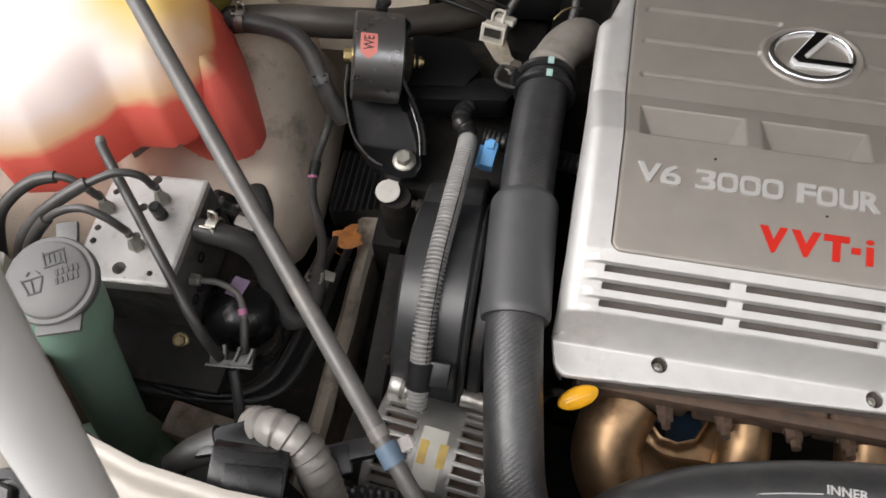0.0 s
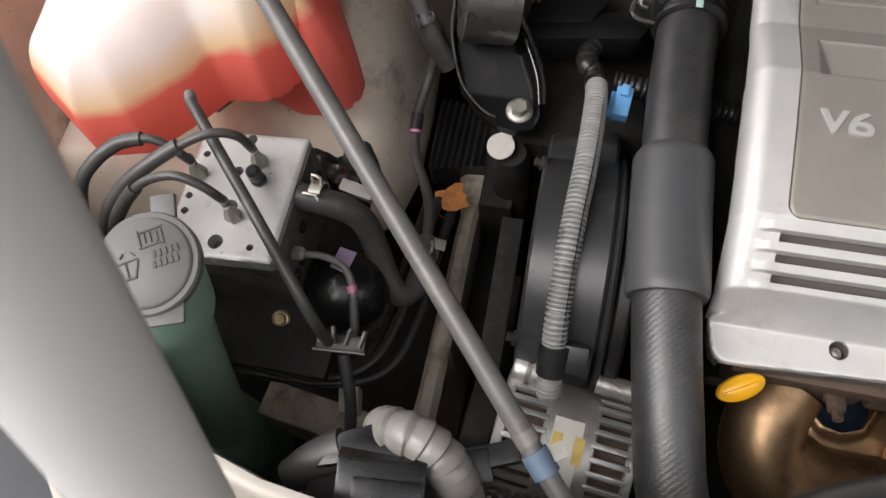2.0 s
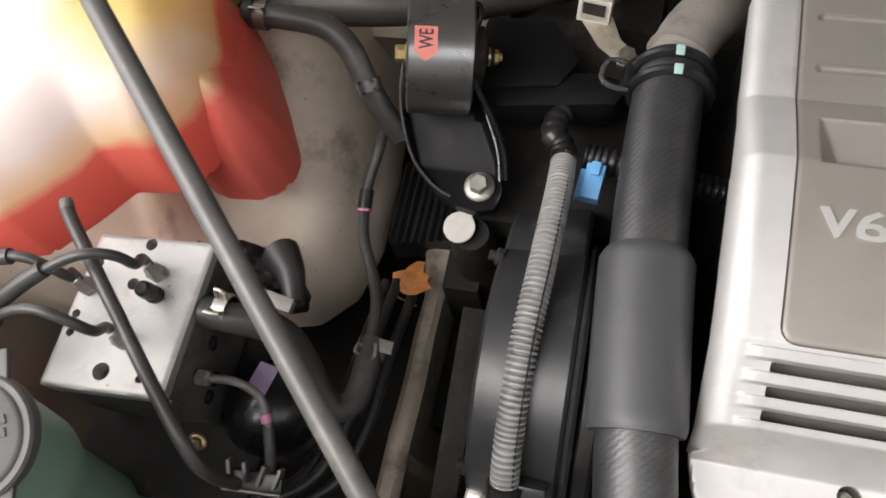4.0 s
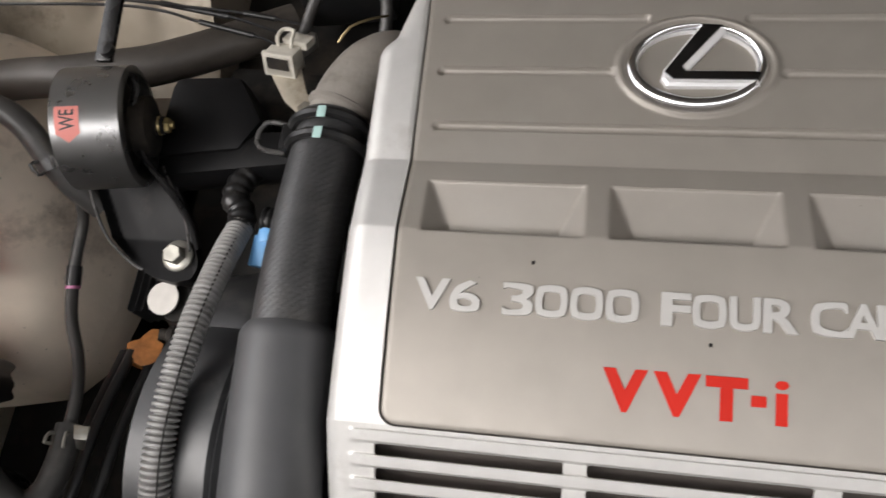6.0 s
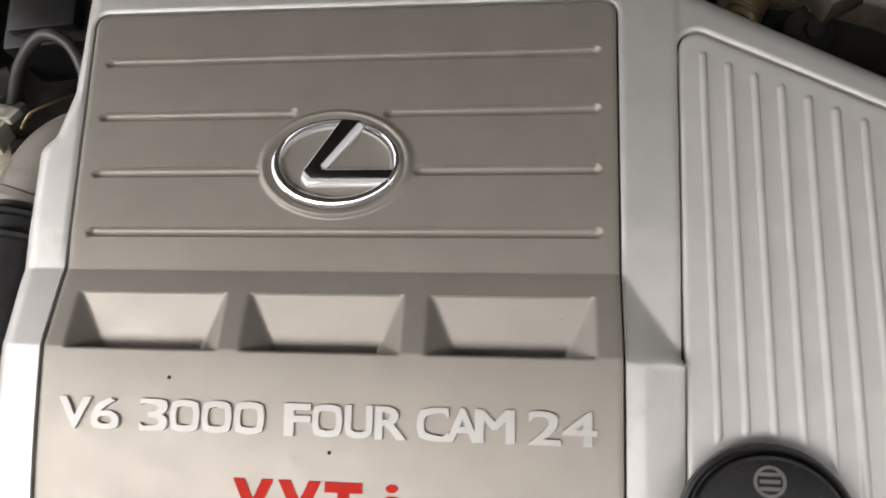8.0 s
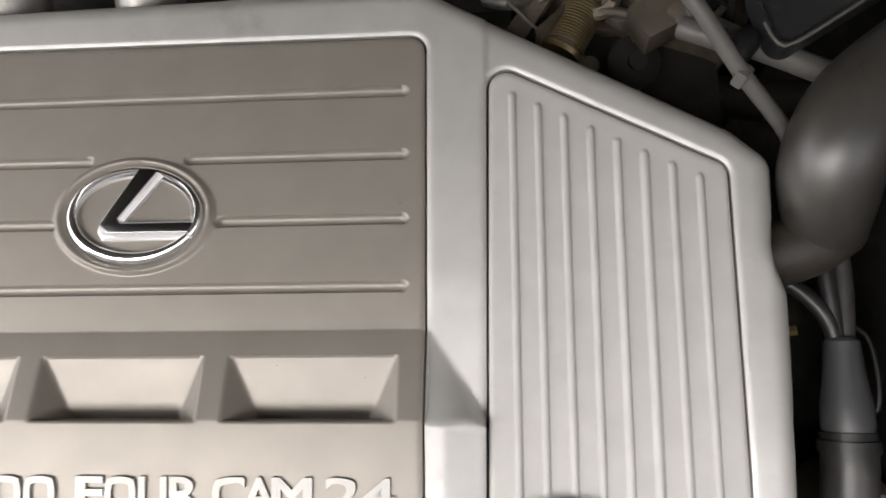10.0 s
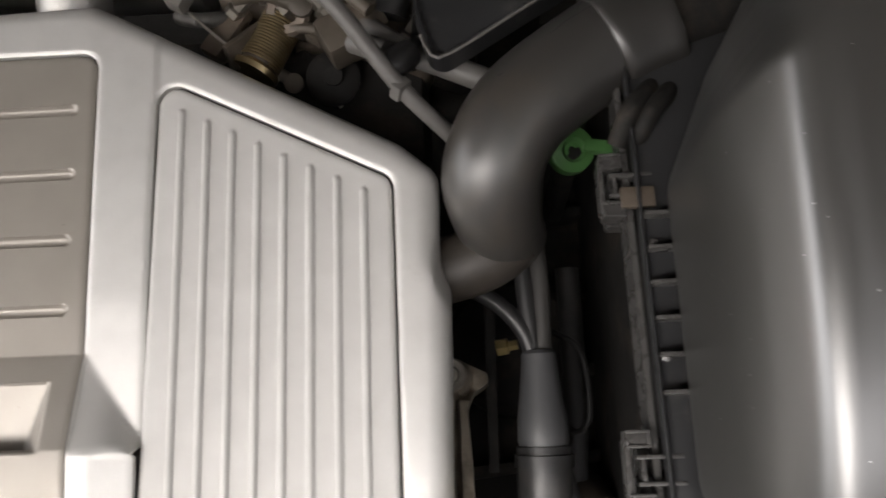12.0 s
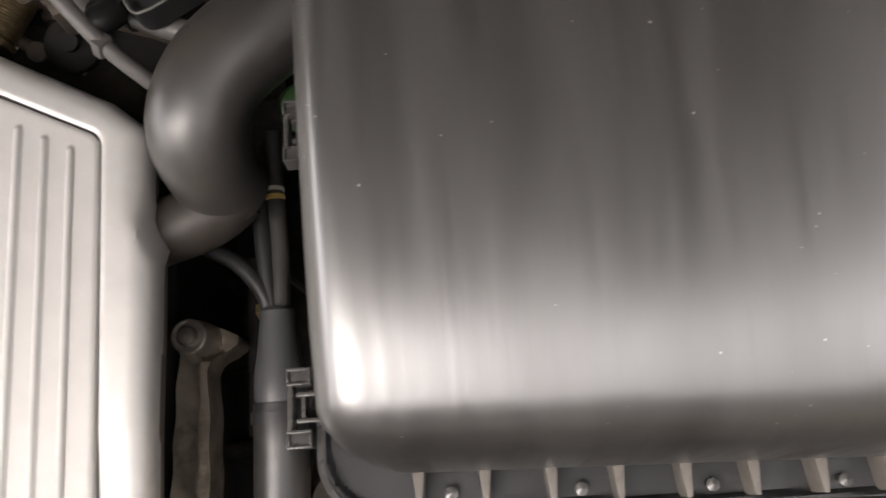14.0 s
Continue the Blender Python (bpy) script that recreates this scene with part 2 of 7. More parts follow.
IVORY = material("ivory_connector", (0.58, 0.55, 0.48), 0.5, spread=0.08, scale=80, dirt=(0.25, 0.22, 0.17), dirt_amount=0.15, dirt_scale=60)
LABEL_RED = material("red_sticker", (0.62, 0.2, 0.17), 0.5, spread=0.08, scale=80)
LABEL_WHITE = material("white_sticker", (0.66, 0.64, 0.57), 0.5, spread=0.1, scale=70)
LABEL_YELLOW = material("yellow_sticker", (0.7, 0.5, 0.14), 0.5, spread=0.15, scale=90)
LABEL_PURPLE = material("violet_sticker", (0.36, 0.28, 0.42), 0.5, spread=0.2, scale=60)
MARK = material("pale_marking", (0.45, 0.45, 0.44), 0.5, spread=0.1, scale=120)
FAINT_MARK = material("faint_grey_marking", (0.12, 0.118, 0.115), 0.5, spread=0.1, scale=120)
DARK_MARK = material("dark_marking", (0.03, 0.028, 0.03), 0.5, spread=0.1)
TEAL = material("pale_teal_paint", (0.4, 0.58, 0.55), 0.5, spread=0.1)
PINK = material("pink_paint", (0.5, 0.17, 0.32), 0.5, spread=0.1)
GREEN_CAP = material("green_plastic", (0.07, 0.18, 0.055), 0.35, spread=0.2, scale=50)
LEAF = material("dry_leaf", (0.55, 0.22, 0.06), 0.7, spread=0.3, scale=120, bump=0.3, bump_scale=300)
GREY_CAP = material("grey_cap_plastic", (0.115, 0.112, 0.11), 0.5, spread=0.06, scale=60, bump=0.06, bump_scale=700)
CAP_MARK = material("dark_grey_marking", (0.045, 0.044, 0.043), 0.5, spread=0.1, scale=60)
LAMP_PLASTIC = material("dark_grey_housing", (0.05, 0.052, 0.057), 0.5, spread=0.1, scale=20)
CONCRETE = material("concrete_floor", (0.3, 0.29, 0.275), 0.8, spread=0.15, scale=3, bump=0.2, bump_scale=80, dirt=(0.18, 0.17, 0.16), dirt_amount=0.3, dirt_scale=1.5)
WALL = material("grey_brown_render", (0.13, 0.12, 0.11), 0.8, spread=0.15, scale=3, bump=0.2, bump_scale=60)
# felt lightened from black so it bounces fill light into the rear bay
HOOD_FELT = material("grey_hood_felt", (0.2, 0.19, 0.178), 0.85, spread=0.2, scale=40, bump=0.4, bump_scale=300)
LINER = material("black_hood_liner", (0.06, 0.058, 0.055), 0.85, spread=0.2, scale=60, bump=0.4, bump_scale=300)


def liquid_plastic(name, level, below, above, tint, soft=0.012, through_light=0.35, stain=None, rise=3.2):
    """Translucent tank plastic with liquid up to a level."""
    m = bpy.data.materials.new(name)
    m.use_nodes = True
    nt = m.node_tree
    b = nt.nodes["Principled BSDF"]
    b.inputs["Roughness"].default_value = 0.42
    co = nt.nodes.new("ShaderNodeTexCoord")
    sp = nt.nodes.new("ShaderNodeSeparateXYZ")
    nt.links.new(co.outputs["Object"], sp.inputs[0])
    nz = nt.nodes.new("ShaderNodeTexNoise")
    nz.inputs["Scale"].default_value, nz.inputs["Detail"].default_value = 14, 3
    nt.links.new(co.outputs["Object"], nz.inputs["Vector"])
    ad = nt.nodes.new("ShaderNodeMath")
    ad.operation = 'MULTIPLY_ADD'
    nt.links.new(nz.outputs["Fac"], ad.inputs[0])
    ad.inputs[1].default_value = 0.03
    nt.links.new(sp.outputs["Z"], ad.inputs[2])
    mr = nt.nodes.new("ShaderNodeMapRange")
    mr.inputs["From Min"].default_value, mr.inputs["From Max"].default_value = level - soft, level + rise * soft
    nt.links.new(ad.outputs[0], mr.inputs["Value"])
    rp = nt.nodes.new("ShaderNodeValToRGB")
    el = rp.color_ramp.elements
    el[0].position, el[0].color = 0.22, (*below, 1)
    el[1].position, el[1].color = 1.0, (*above, 1)
    e = el.new(0.45)
    e.color = (*tint, 1)
    nt.links.new(mr.outputs[0], rp.inputs["Fac"])
    col = rp.outputs["Color"]
    if stain:
        place, colour = stain
        vd = nt.nodes.new("ShaderNodeVectorMath")
        vd.operation = 'DISTANCE'
        nt.links.new(co.outputs["Object"], vd.inputs[0])
        vd.inputs[1].default_value = place
        wob = nt.nodes.new("ShaderNodeMath")
        wob.operation = 'MULTIPLY_ADD'
        nt.links.new(nz.outputs["Fac"], wob.inputs[0])
        wob.inputs[1].default_value = 0.05
        nt.links.new(vd.outputs["Value"], wob.inputs[2])
        sr = nt.nodes.new("ShaderNodeMapRange")
        sr.interpolation_type = 'SMOOTHSTEP'
        sr.inputs["From Min"].default_value, sr.inputs["From Max"].default_value = 0.1, 0.045
        sr.inputs["To Max"].default_value = 0.85
        nt.links.new(wob.outputs[0], sr.inputs["Value"])
        sx = nt.nodes.new("ShaderNodeMix")
        sx.data_type, sx.blend_type = 'RGBA', 'MULTIPLY'
        nt.links.new(sr.outputs[0], sx.inputs["Factor"])
        nt.links.new(col, sx.inputs["A"])
        sx.inputs["B"].default_value = (*colour, 1)
        col = sx.outputs["Result"]
    nt.links.new(col, b.inputs["Base Color"])
    tr = nt.nodes.new("ShaderNodeBsdfTranslucent")
    nt.links.new(col, tr.inputs["Color"])
    mx = nt.nodes.new("ShaderNodeMixShader")
    mx.inputs["Fac"].default_value = through_light
    nt.links.new(b.outputs[0], mx.inputs[1])
    nt.links.new(tr.outputs[0], mx.inputs[2])
    nt.links.new(mx.outputs[0], nt.nodes["Material Output"].inputs["Surface"])
    return m


COOLANT = liquid_plastic("tank_plastic_with_red_coolant", 0.874, (0.92, 0.2, 0.155), (0.92, 0.9, 0.85), (0.95, 0.72, 0.42), soft=0.012, rise=2.0, stain=((-0.528, -0.060, 0.900), (0.96, 0.74, 0.16)))
WASHER = liquid_plastic("green_tank_plastic", 0.55, (0.10, 0.26, 0.175), (0.3, 0.46, 0.36), (0.2, 0.38, 0.28), through_light=0.15)


# ---------- building helpers ----------
class Mesh:
    def __init__(self):
        self.v, self.f = [], []

    def add(self, verts, faces):
        n = len(self.v)
        self.v += [tuple(p) for p in verts]
        self.f += [tuple(i + n for i in f) for f in faces]
        return self


def part(name, shape, mat, parent=None, label="", sharp=38.0, at=None):
    me = bpy.data.meshes.new(name)
    me.from_pydata(shape.v, [], shape.f)
    me.validate()
    me.update()
    me.shade_smooth()
    if sharp < 180:
        me.set_sharp_from_angle(angle=radians(sharp))
    me.materials.append(mat)
    ob = new(name, me)
    if at is not None:
        ob.matrix_world = at
    if parent is not None:
        ob.parent = parent
    if label:
        ob["label"] = label
    return ob


def thing(name, label, category, group="", kind=""):
    return tagged(new(name), label, category, group, kind)


def spline(pts, step=0.004):
    """Catmull-Rom through the points, at about even steps."""
    p = [Vector(q) for q in pts]
    if len(p) == 2:
        return p
    p = [p[0] * 2 - p[1]] + p + [p[-1] * 2 - p[-2]]
    out = []
    for i in range(1, len(p) - 2):
        n = max(2, int((p[i + 1] - p[i]).length / step))
        for k in range(n):
            t = k / n
            a, b, c, d = p[i - 1], p[i], p[i + 1], p[i + 2]
            out.append(0.5 * ((2 * b) + (c - a) * t + (2 * a - 5 * b + 4 * c - d) * t * t + (3 * b - a - 3 * c + d) * t ** 3))
    out.append(p[-2])
    return out


def tube(pts, r, segs=16, step=0.005, caps=True, raw=False, hollow=0.0):
    """A round tube along a line; r is a radius or a function of 0..1 along it."""
    path = [Vector(q) for q in pts] if raw else spline(pts, step)
    m = Mesh()
    n = len(path)
    up = None
    rings = []
    for i in range(n):
        d = (path[min(i + 1, n - 1)] - path[max(i - 1, 0)]).normalized()
        if up is None:
            up = d.orthogonal().normalized()
        up = (up - d * up.dot(d)).normalized()
        side = d.cross(up)
        rr = r(i / max(1, n - 1)) if callable(r) else r
        rings.append([path[i] + (up * math.cos(2 * math.pi * k / segs) + side * math.sin(2 * math.pi * k / segs)) * rr for k in range(segs)])
    for ring in rings:
        m.v += [tuple(q) for q in ring]
    for i in range(n - 1):
        for k in range(segs):
            m.f.append((i * segs + k, i * segs + (k + 1) % segs, (i + 1) * segs + (k + 1) % segs, (i + 1) * segs + k))
    if caps:
        m.f.append(tuple(range(segs - 1, -1, -1)))
        m.f.append(tuple((n - 1) * segs + k for k in range(segs)))
    return m


def lathe(profile, origin, axis, segs=32, closed=False):
    """Turn (radius, height) pairs round an axis."""
    o, a = Vector(origin), Vector(axis).normalized()
    u = a.orthogonal().normalized()
    w = a.cross(u)
    m = Mesh()
    for rad, h in profile:
        for k in range(segs):
            t = 2 * math.pi * k / segs
            m.v.append(tuple(o + a * h + (u * math.cos(t) + w * math.sin(t)) * rad))
    for i in range(len(profile) - 1):
        for k in range(segs):
            m.f.append((i * segs + k, i * segs + (k + 1) % segs, (i + 1) * segs + (k + 1) % segs, (i + 1) * segs + k))
    if profile[0][0] > 1e-6:
        m.f.append(tuple(range(segs - 1, -1, -1)))
    if profile[-1][0] > 1e-6:
        m.f.append(tuple((len(profile) - 1) * segs + k for k in range(segs)))
    return m


def from_bm(bm, matrix=None):
    if matrix is not None:
        bm.transform(matrix)
    bm.verts.index_update()
    m = Mesh().add([v.co for v in bm.verts], [[v.index for v in f.verts] for f in bm.faces])
    bm.free()
    return m


def box(size, at=(0, 0, 0), turn=(0, 0, 0), bevel=0.001, segs=2, taper=1.0):
    bm = bmesh.new()
    bmesh.ops.create_cube(bm, size=1.0)
    for v in bm.verts:
        k = taper if v.co.z > 0 else 1.0
        v.co = Vector((v.co.x * size[0] * k, v.co.y * size[1] * k, v.co.z * size[2]))
    if bevel > 0:
        bmesh.ops.bevel(bm, geom=bm.edges[:], offset=min(bevel, min(size) * 0.45), segments=segs, profile=0.6, affect='EDGES')
    return from_bm(bm, pose(*at, *turn))


def prism(poly, z0, z1, bevel=0.001, at=None):
    """A flat polygon made solid between two heights."""
    bm = bmesh.new()
    bot = [bm.verts.new((x, y, z0)) for x, y in poly]
    top = [bm.verts.new((x, y, z1)) for x, y in poly]
    n = len(poly)
    bm.faces.new(bot[::-1])
    bm.faces.new(top)
    for i in range(n):
        bm.faces.new((bot[i], bot[(i + 1) % n], top[(i + 1) % n], top[i]))
    bmesh.ops.recalc_face_normals(bm, faces=bm.faces[:])
    if bevel > 0:
        bmesh.ops.bevel(bm, geom=bm.edges[:], offset=bevel, segments=2, profile=0.6, affect='EDGES', clamp_overlap=True)
    return from_bm(bm, at)


def join(*shapes):
    m = Mesh()
    for s in shapes:
        m.add(s.v, s.f)
    return m


def poly_sdf(poly, X, Y, rad=0.0):
    """Distance to a polygon's edge, negative inside; rad rounds its corners."""
    P = np.array(poly, float)
    if rad:
        c = P.mean(0)
        n = len(P)
        area = sum(P[i][0] * P[(i + 1) % n][1] - P[(i + 1) % n][0] * P[i][1] for i in range(n))
        sg = 1 if area > 0 else -1
        Q = []
        for i in range(n):
            a, b, d = P[i - 1], P[i], P[(i + 1) % n]
            e1, e2 = (b - a) / np.linalg.norm(b - a), (d - b) / np.linalg.norm(d - b)
            n1, n2 = sg * np.array([-e1[1], e1[0]]), sg * np.array([-e2[1], e2[0]])
            bis = n1 + n2
            Q.append(b + bis * rad / max(0.3, bis.dot(n1)))
        P = np.array(Q)
    best = np.full(X.shape, 1e9)
    inside = np.zeros(X.shape, bool)
    for i in range(len(P)):
        a, b = P[i], P[(i + 1) % len(P)]
        ex, ey = b - a
        t = np.clip(((X - a[0]) * ex + (Y - a[1]) * ey) / (ex * ex + ey * ey + 1e-18), 0, 1)
        best = np.minimum(best, np.hypot(X - a[0] - t * ex, Y - a[1] - t * ey))
        cross = ((a[1] > Y) != (b[1] > Y)) & (X < (b[0] - a[0]) * (Y - a[1]) / (b[1] - a[1] + 1e-18) + a[0])
        inside ^= cross
    return np.where(inside, -best, best) - rad


def relief(sdf, height, bounds, dx, dy, skirt=0.01, floor_z=None):
    """A sheet z = height(X, Y) cut cleanly where sdf(X, Y) < 0, with a skirt down from its edges."""
    x0, x1, y0, y1 = bounds
    nx, ny = int((x1 - x0) / dx) + 2, int((y1 - y0) / dy) + 2
    xs, ys = x0 + dx * np.arange(nx), y0 + dy * np.arange(ny)
    X, Y = np.meshgrid(xs, ys)
    S = sdf(X, Y)
    ids = -np.ones(X.shape, int)
    ins = S < 0
    verts2, faces = [], []
    ids[ins] = np.arange(ins.sum())
    verts2 = list(zip(X[ins].tolist(), Y[ins].tolist()))
    cut = {}

    def crossing(j, i, q, p):
        key = (j, i, q, p)
        if key not in cut:
            t = S[j, i] / (S[j, i] - S[q, p])
            cut[key] = len(verts2)
            verts2.append((float(X[j, i] + t * (X[q, p] - X[j, i])), float(Y[j, i] + t * (Y[q, p] - Y[j, i]))))
        return cut[key]

    full = ins[:-1, :-1] & ins[1:, :-1] & ins[:-1, 1:] & ins[1:, 1:]
    some = (ins[:-1, :-1] | ins[1:, :-1] | ins[:-1, 1:] | ins[1:, 1:]) & ~full
    for j, i in np.argwhere(full):
        faces.append((int(ids[j, i]), int(ids[j, i + 1]), int(ids[j + 1, i + 1]), int(ids[j + 1, i])))
    edges = []
    for j, i in np.argwhere(some):
        ring = [(j, i), (j, i + 1), (j + 1, i + 1), (j + 1, i)]
        poly, marks = [], []
        for k in range(4):
            a, b = ring[k], ring[(k + 1) % 4]
            if ins[a]:
                poly.append(int(ids[a]))
                marks.append(0)
            if ins[a] != ins[b]:
                lo, hi = (a, b) if a < b else (b, a)
                poly.append(crossing(*lo, *hi))
                marks.append(1 if ins[a] else 2)
        if len(poly) >= 3:
            faces.append(tuple(poly))
            for k in range(len(poly)):
                if marks[k] == 1 and marks[(k + 1) % len(poly)] == 2:
                    edges.append((poly[k], poly[(k + 1) % len(poly)]))
    V = np.array(verts2)
    Z = height(V[:, 0], V[:, 1])
    m = Mesh()
    m.v = [(float(a), float(b), float(c)) for (a, b), c in zip(verts2, Z)]
    m.f = faces
    low = {}
    for a, b in edges:
        for q in (a, b):
            if q not in low:
                low[q] = len(m.v)
                x, y, z = m.v[q]
                m.v.append((x, y, floor_z if floor_z is not None else z - skirt))
        m.f.append((a, low[a], low[b], b))
    return m


def step(a, b, x):
    t = np.clip((x - a) / (b - a), 0, 1)
    return t * t * (3 - 2 * t)


def bump_bar(d, half, h):
    """Rounded ridge of half width and height h at distance d from its middle."""
    return h * np.sqrt(np.clip(1 - (d / half) ** 2, 0, 1)) ** 0.6


def hex_bolt(name_parent, at, axis, across, mat, flange=1.5, tall=0.6, stud=0.0):
    """Hex head with flange; returns its parts under the parent."""
    o, a = Vector(at), Vector(axis).normalized()
    r = across / 2 * 1.155
    fl = lathe([(r * flange, 0), (r * flange, across * 0.1), (r * flange * 0.93, across * 0.17), (r * 1.0, across * 0.26)], o, a, 28)
    part("flange", fl, mat, name_parent)
    head = lathe([(r, across * 0.2), (r, across * (0.2 + tall * 0.85)), (r * 0.86, across * (0.2 + tall)), (r * 0.6, across * (0.2 + tall)), (0.0, across * (0.17 + tall))], o, a, 6)
    part("hex_head", head, mat, name_parent, sharp=25)
    if stud:
        part("stud", lathe([(r * 0.5, across * 0.6), (r * 0.5, across * tall + stud), (0.0, across * tall + stud * 1.02)], o, a, 14), mat, name_parent)


def words(name, text, x0, x1, y0, y1, surface, mat, parent, lift=0.0006, bold=0.0, slant=0.0, label="", square=0.0):
    """Lettering in the built-in font, fitted to a rectangle, its bowls squared off, and laid on a surface z = surface(x, y)."""
    cu = bpy.data.curves.new(name, 'FONT')
    cu.body, cu.size, cu.offset, cu.resolution_u = text, 1.0, bold, 6
    tmp = bpy.data.objects.new(name, cu)
    scene.collection.objects.link(tmp)
    bpy.context.view_layer.update()
    dg = bpy.context.evaluated_depsgraph_get()
    me = bpy.data.meshes.new_from_object(tmp.evaluated_get(dg))
    bpy.data.objects.remove(tmp)
    bm = bmesh.new()
    bm.from_mesh(me)
    bpy.data.meshes.remove(me)
    xs, ys = [v.co.x for v in bm.verts], [v.co.y for v in bm.verts]
    ax, bx, ay, by = min(xs), max(xs), min(ys), max(ys)
    res = bmesh.ops.extrude_face_region(bm, geom=bm.faces[:])
    tops = {v for v in res["geom"] if isinstance(v, bmesh.types.BMVert)}
    for v in bm.verts:
        u, w = (v.co.x - ax) / (bx - ax), (v.co.y - ay) / (by - ay)
        if square:
            p, q = 2 * u - 1, 2 * w - 1
            most = max(abs(p), abs(q), 1e-6)
            k = min((math.hypot(p, q) / most) ** square, 1 / most)
            u, w = (p * k + 1) / 2, (q * k + 1) / 2
        x, y = x0 + (x1 - x0) * u + slant * (w - 0.5) * (y1 - y0), y0 + (y1 - y0) * w
        z = float(surface(np.array([x]), np.array([y]))[0])
        v.co = (x, y, z + (lift if v in tops else -0.0008))
    bmesh.ops.recalc_face_normals(bm, faces=bm.faces[:])
    return part(name, from_bm(bm), mat, parent, label, sharp=30)


# ---------- the setting ----------
def flat(name, poly, z, mat, label, thick=0.02):
    return tagged(part(name, prism(poly, z - thick, z, 0), mat), label, name, kind="structure")


tagged(part("ground", box((16, 16, 0.1), (0, 0, -0.05), bevel=0), CONCRETE), "grey concrete floor under the car", "floor", kind="structure")
tagged(part("undertray", box((1.9, 1.15, 0.03), (0, 0.02, 0.4), bevel=0.004), DARK), "black grimy tray closing the engine bay below", "undertray", kind="structure")
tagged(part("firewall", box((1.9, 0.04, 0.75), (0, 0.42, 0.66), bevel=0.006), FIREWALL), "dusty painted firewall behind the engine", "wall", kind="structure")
tagged(part("bumper_face", box((1.9, 0.06, 0.5), (0, -0.62, 0.60), bevel=0.02), BODY), "champagne painted nose of the car", "bumper", kind="structure")
tagged(part("fender_wall", box((0.05, 1.1, 0.52), (-0.735, -0.03, 0.66), (0, -8, 0), bevel=0.01), APRON), "dusty champagne inner fender wall", "fender", kind="structure")
tagged(part("fender_wall_far", box((0.05, 1.1, 0.52), (0.93, -0.03, 0.66), bevel=0.01), APRON), "dusty champagne inner fender wall beside the air box", "fender", kind="structure")

# added black sheet that darkens the background behind the engine
tagged(part("heat_pad", box((1.3, 0.03, 0.6), (0.36, 0.39, 0.68), bevel=0.01), LINER), "black sheet added to darken the firewall behind the engine", "insulation", kind="structure")

# unseen wall, added to hold back low light from the front
tagged(part("wall_behind", box((9, 0.15, 3.4), (0.3, -2.3, 1.7), bevel=0.01), WALL), "unseen grey wall added in front of the car to block low light", "wall", kind="structure")
# a second unseen wall, added to dim the light from the right
tagged(part("wall_side", box((0.15, 7, 2.6), (2.7, 1.275, 1.3), bevel=0.01), WALL), "unseen grey wall added beside the car to cut side light", "wall", kind="structure")

# raised hood
hood_m = pose(0, 0.47, 1.02, -38, 0, 0)
hood = thing("hood", "raised champagne car hood with grey felt liner, lightened to bounce fill light beneath", "hood")
part("panel", box((1.66, 1.14, 0.012), (0.1, -0.57, 0.012), bevel=0.004), BODY, hood, at=hood_m)
part("liner", box((1.5, 1.0, 0.012), (0.1, -0.57, -0.002), bevel=0.004), HOOD_FELT, hood, "grey felt liner, lightened to bounce fill light", at=hood_m)
part("hinge", box((0.03, 0.06, 0.14), (-0.66, 0.45, 0.97), bevel=0.003), BODY, hood)
part("hinge", box((0.03, 0.06, 0.14), (0.86, 0.45, 0.97), bevel=0.003), BODY, hood)


# front crossmember with its rolled inner edge
FRONT = [(-0.70, -0.245), (-0.585, -0.292), (-0.536, -0.297), (-0.530, -0.318), (-0.536, -0.341), (-0.524, -0.356), (-0.483, -0.3785), (-0.441, -0.3965), (-0.405, -0.4065), (-0.355, -0.4125),
         (-0.25, -0.4145), (0.0, -0.416), (0.7, -0.416), (0.7, -0.60), (-0.43, -0.60), (-0.475, -0.475), (-0.505, -0.437), (-0.523, -0.415), (-0.556, -0.400), (-0.585, -0.365), (-0.70, -0.30)]


def front_z(x, y):
    d = -poly_sdf(FRONT, x, y)
    z = 0.897 + 0.1 * np.minimum(0, y + 0.42)
    z = z + 0.005 * step(0.016, 0.004, d)
    z = z - 0.007 * step(0.03, 0.012, np.hypot(x + 0.474, y + 0.436)) * 0.9
    z = z + 0.004 * step(0.019, 0.013, np.hypot(x + 0.545, y + 0.379))
    z = z - 0.009 * step(-0.455, -0.47, x) * step(-0.401, -0.418, y)
    return z


tagged(part("front_crossmember", relief(lambda x, y: poly_sdf(FRONT, x, y), front_z, (-0.71, 0.72, -0.61, -0.23), 0.0025, 0.0025, 0.03), BODY), "champagne painted front panel with rolled inner edge", "front panel", kind="structure")
tagged(part("headlight_housing", prism([(-0.72, -0.32), (-0.58, -0.37), (-0.5, -0.44), (-0.44, -0.6), (-0.72, -0.6)], 0.78, 0.872, 0.006), LAMP_PLASTIC), "dark grey plastic back of a headlight", "headlight", kind="structure")


# strut tower and inner apron
def tower_z(x, y):
    r = np.hypot((x + 0.53) / 1.0, (y - 0.0) / 1.25)
    d = -poly_sdf(TOWER, x, y, 0.015)
    z = 0.695 + 0.07 * step(0.13, 0.05, r) - 0.05 * np.clip(1 - d / 0.035, 0, 1) ** 2
    z = z + 0.006 * np.sin(x * 60 + y * 25) * step(0.16, 0.08, r)
    return z + 0.05 * step(-0.60, -0.70, x)


TOWER = [(-0.73, -0.21), (-0.52, -0.175), (-0.465, -0.163), (-0.437, -0.135), (-0.427, -0.09), (-0.425, -0.02), (-0.43, 0.06), (-0.45, 0.16), (-0.45, 0.41), (-0.73, 0.41)]
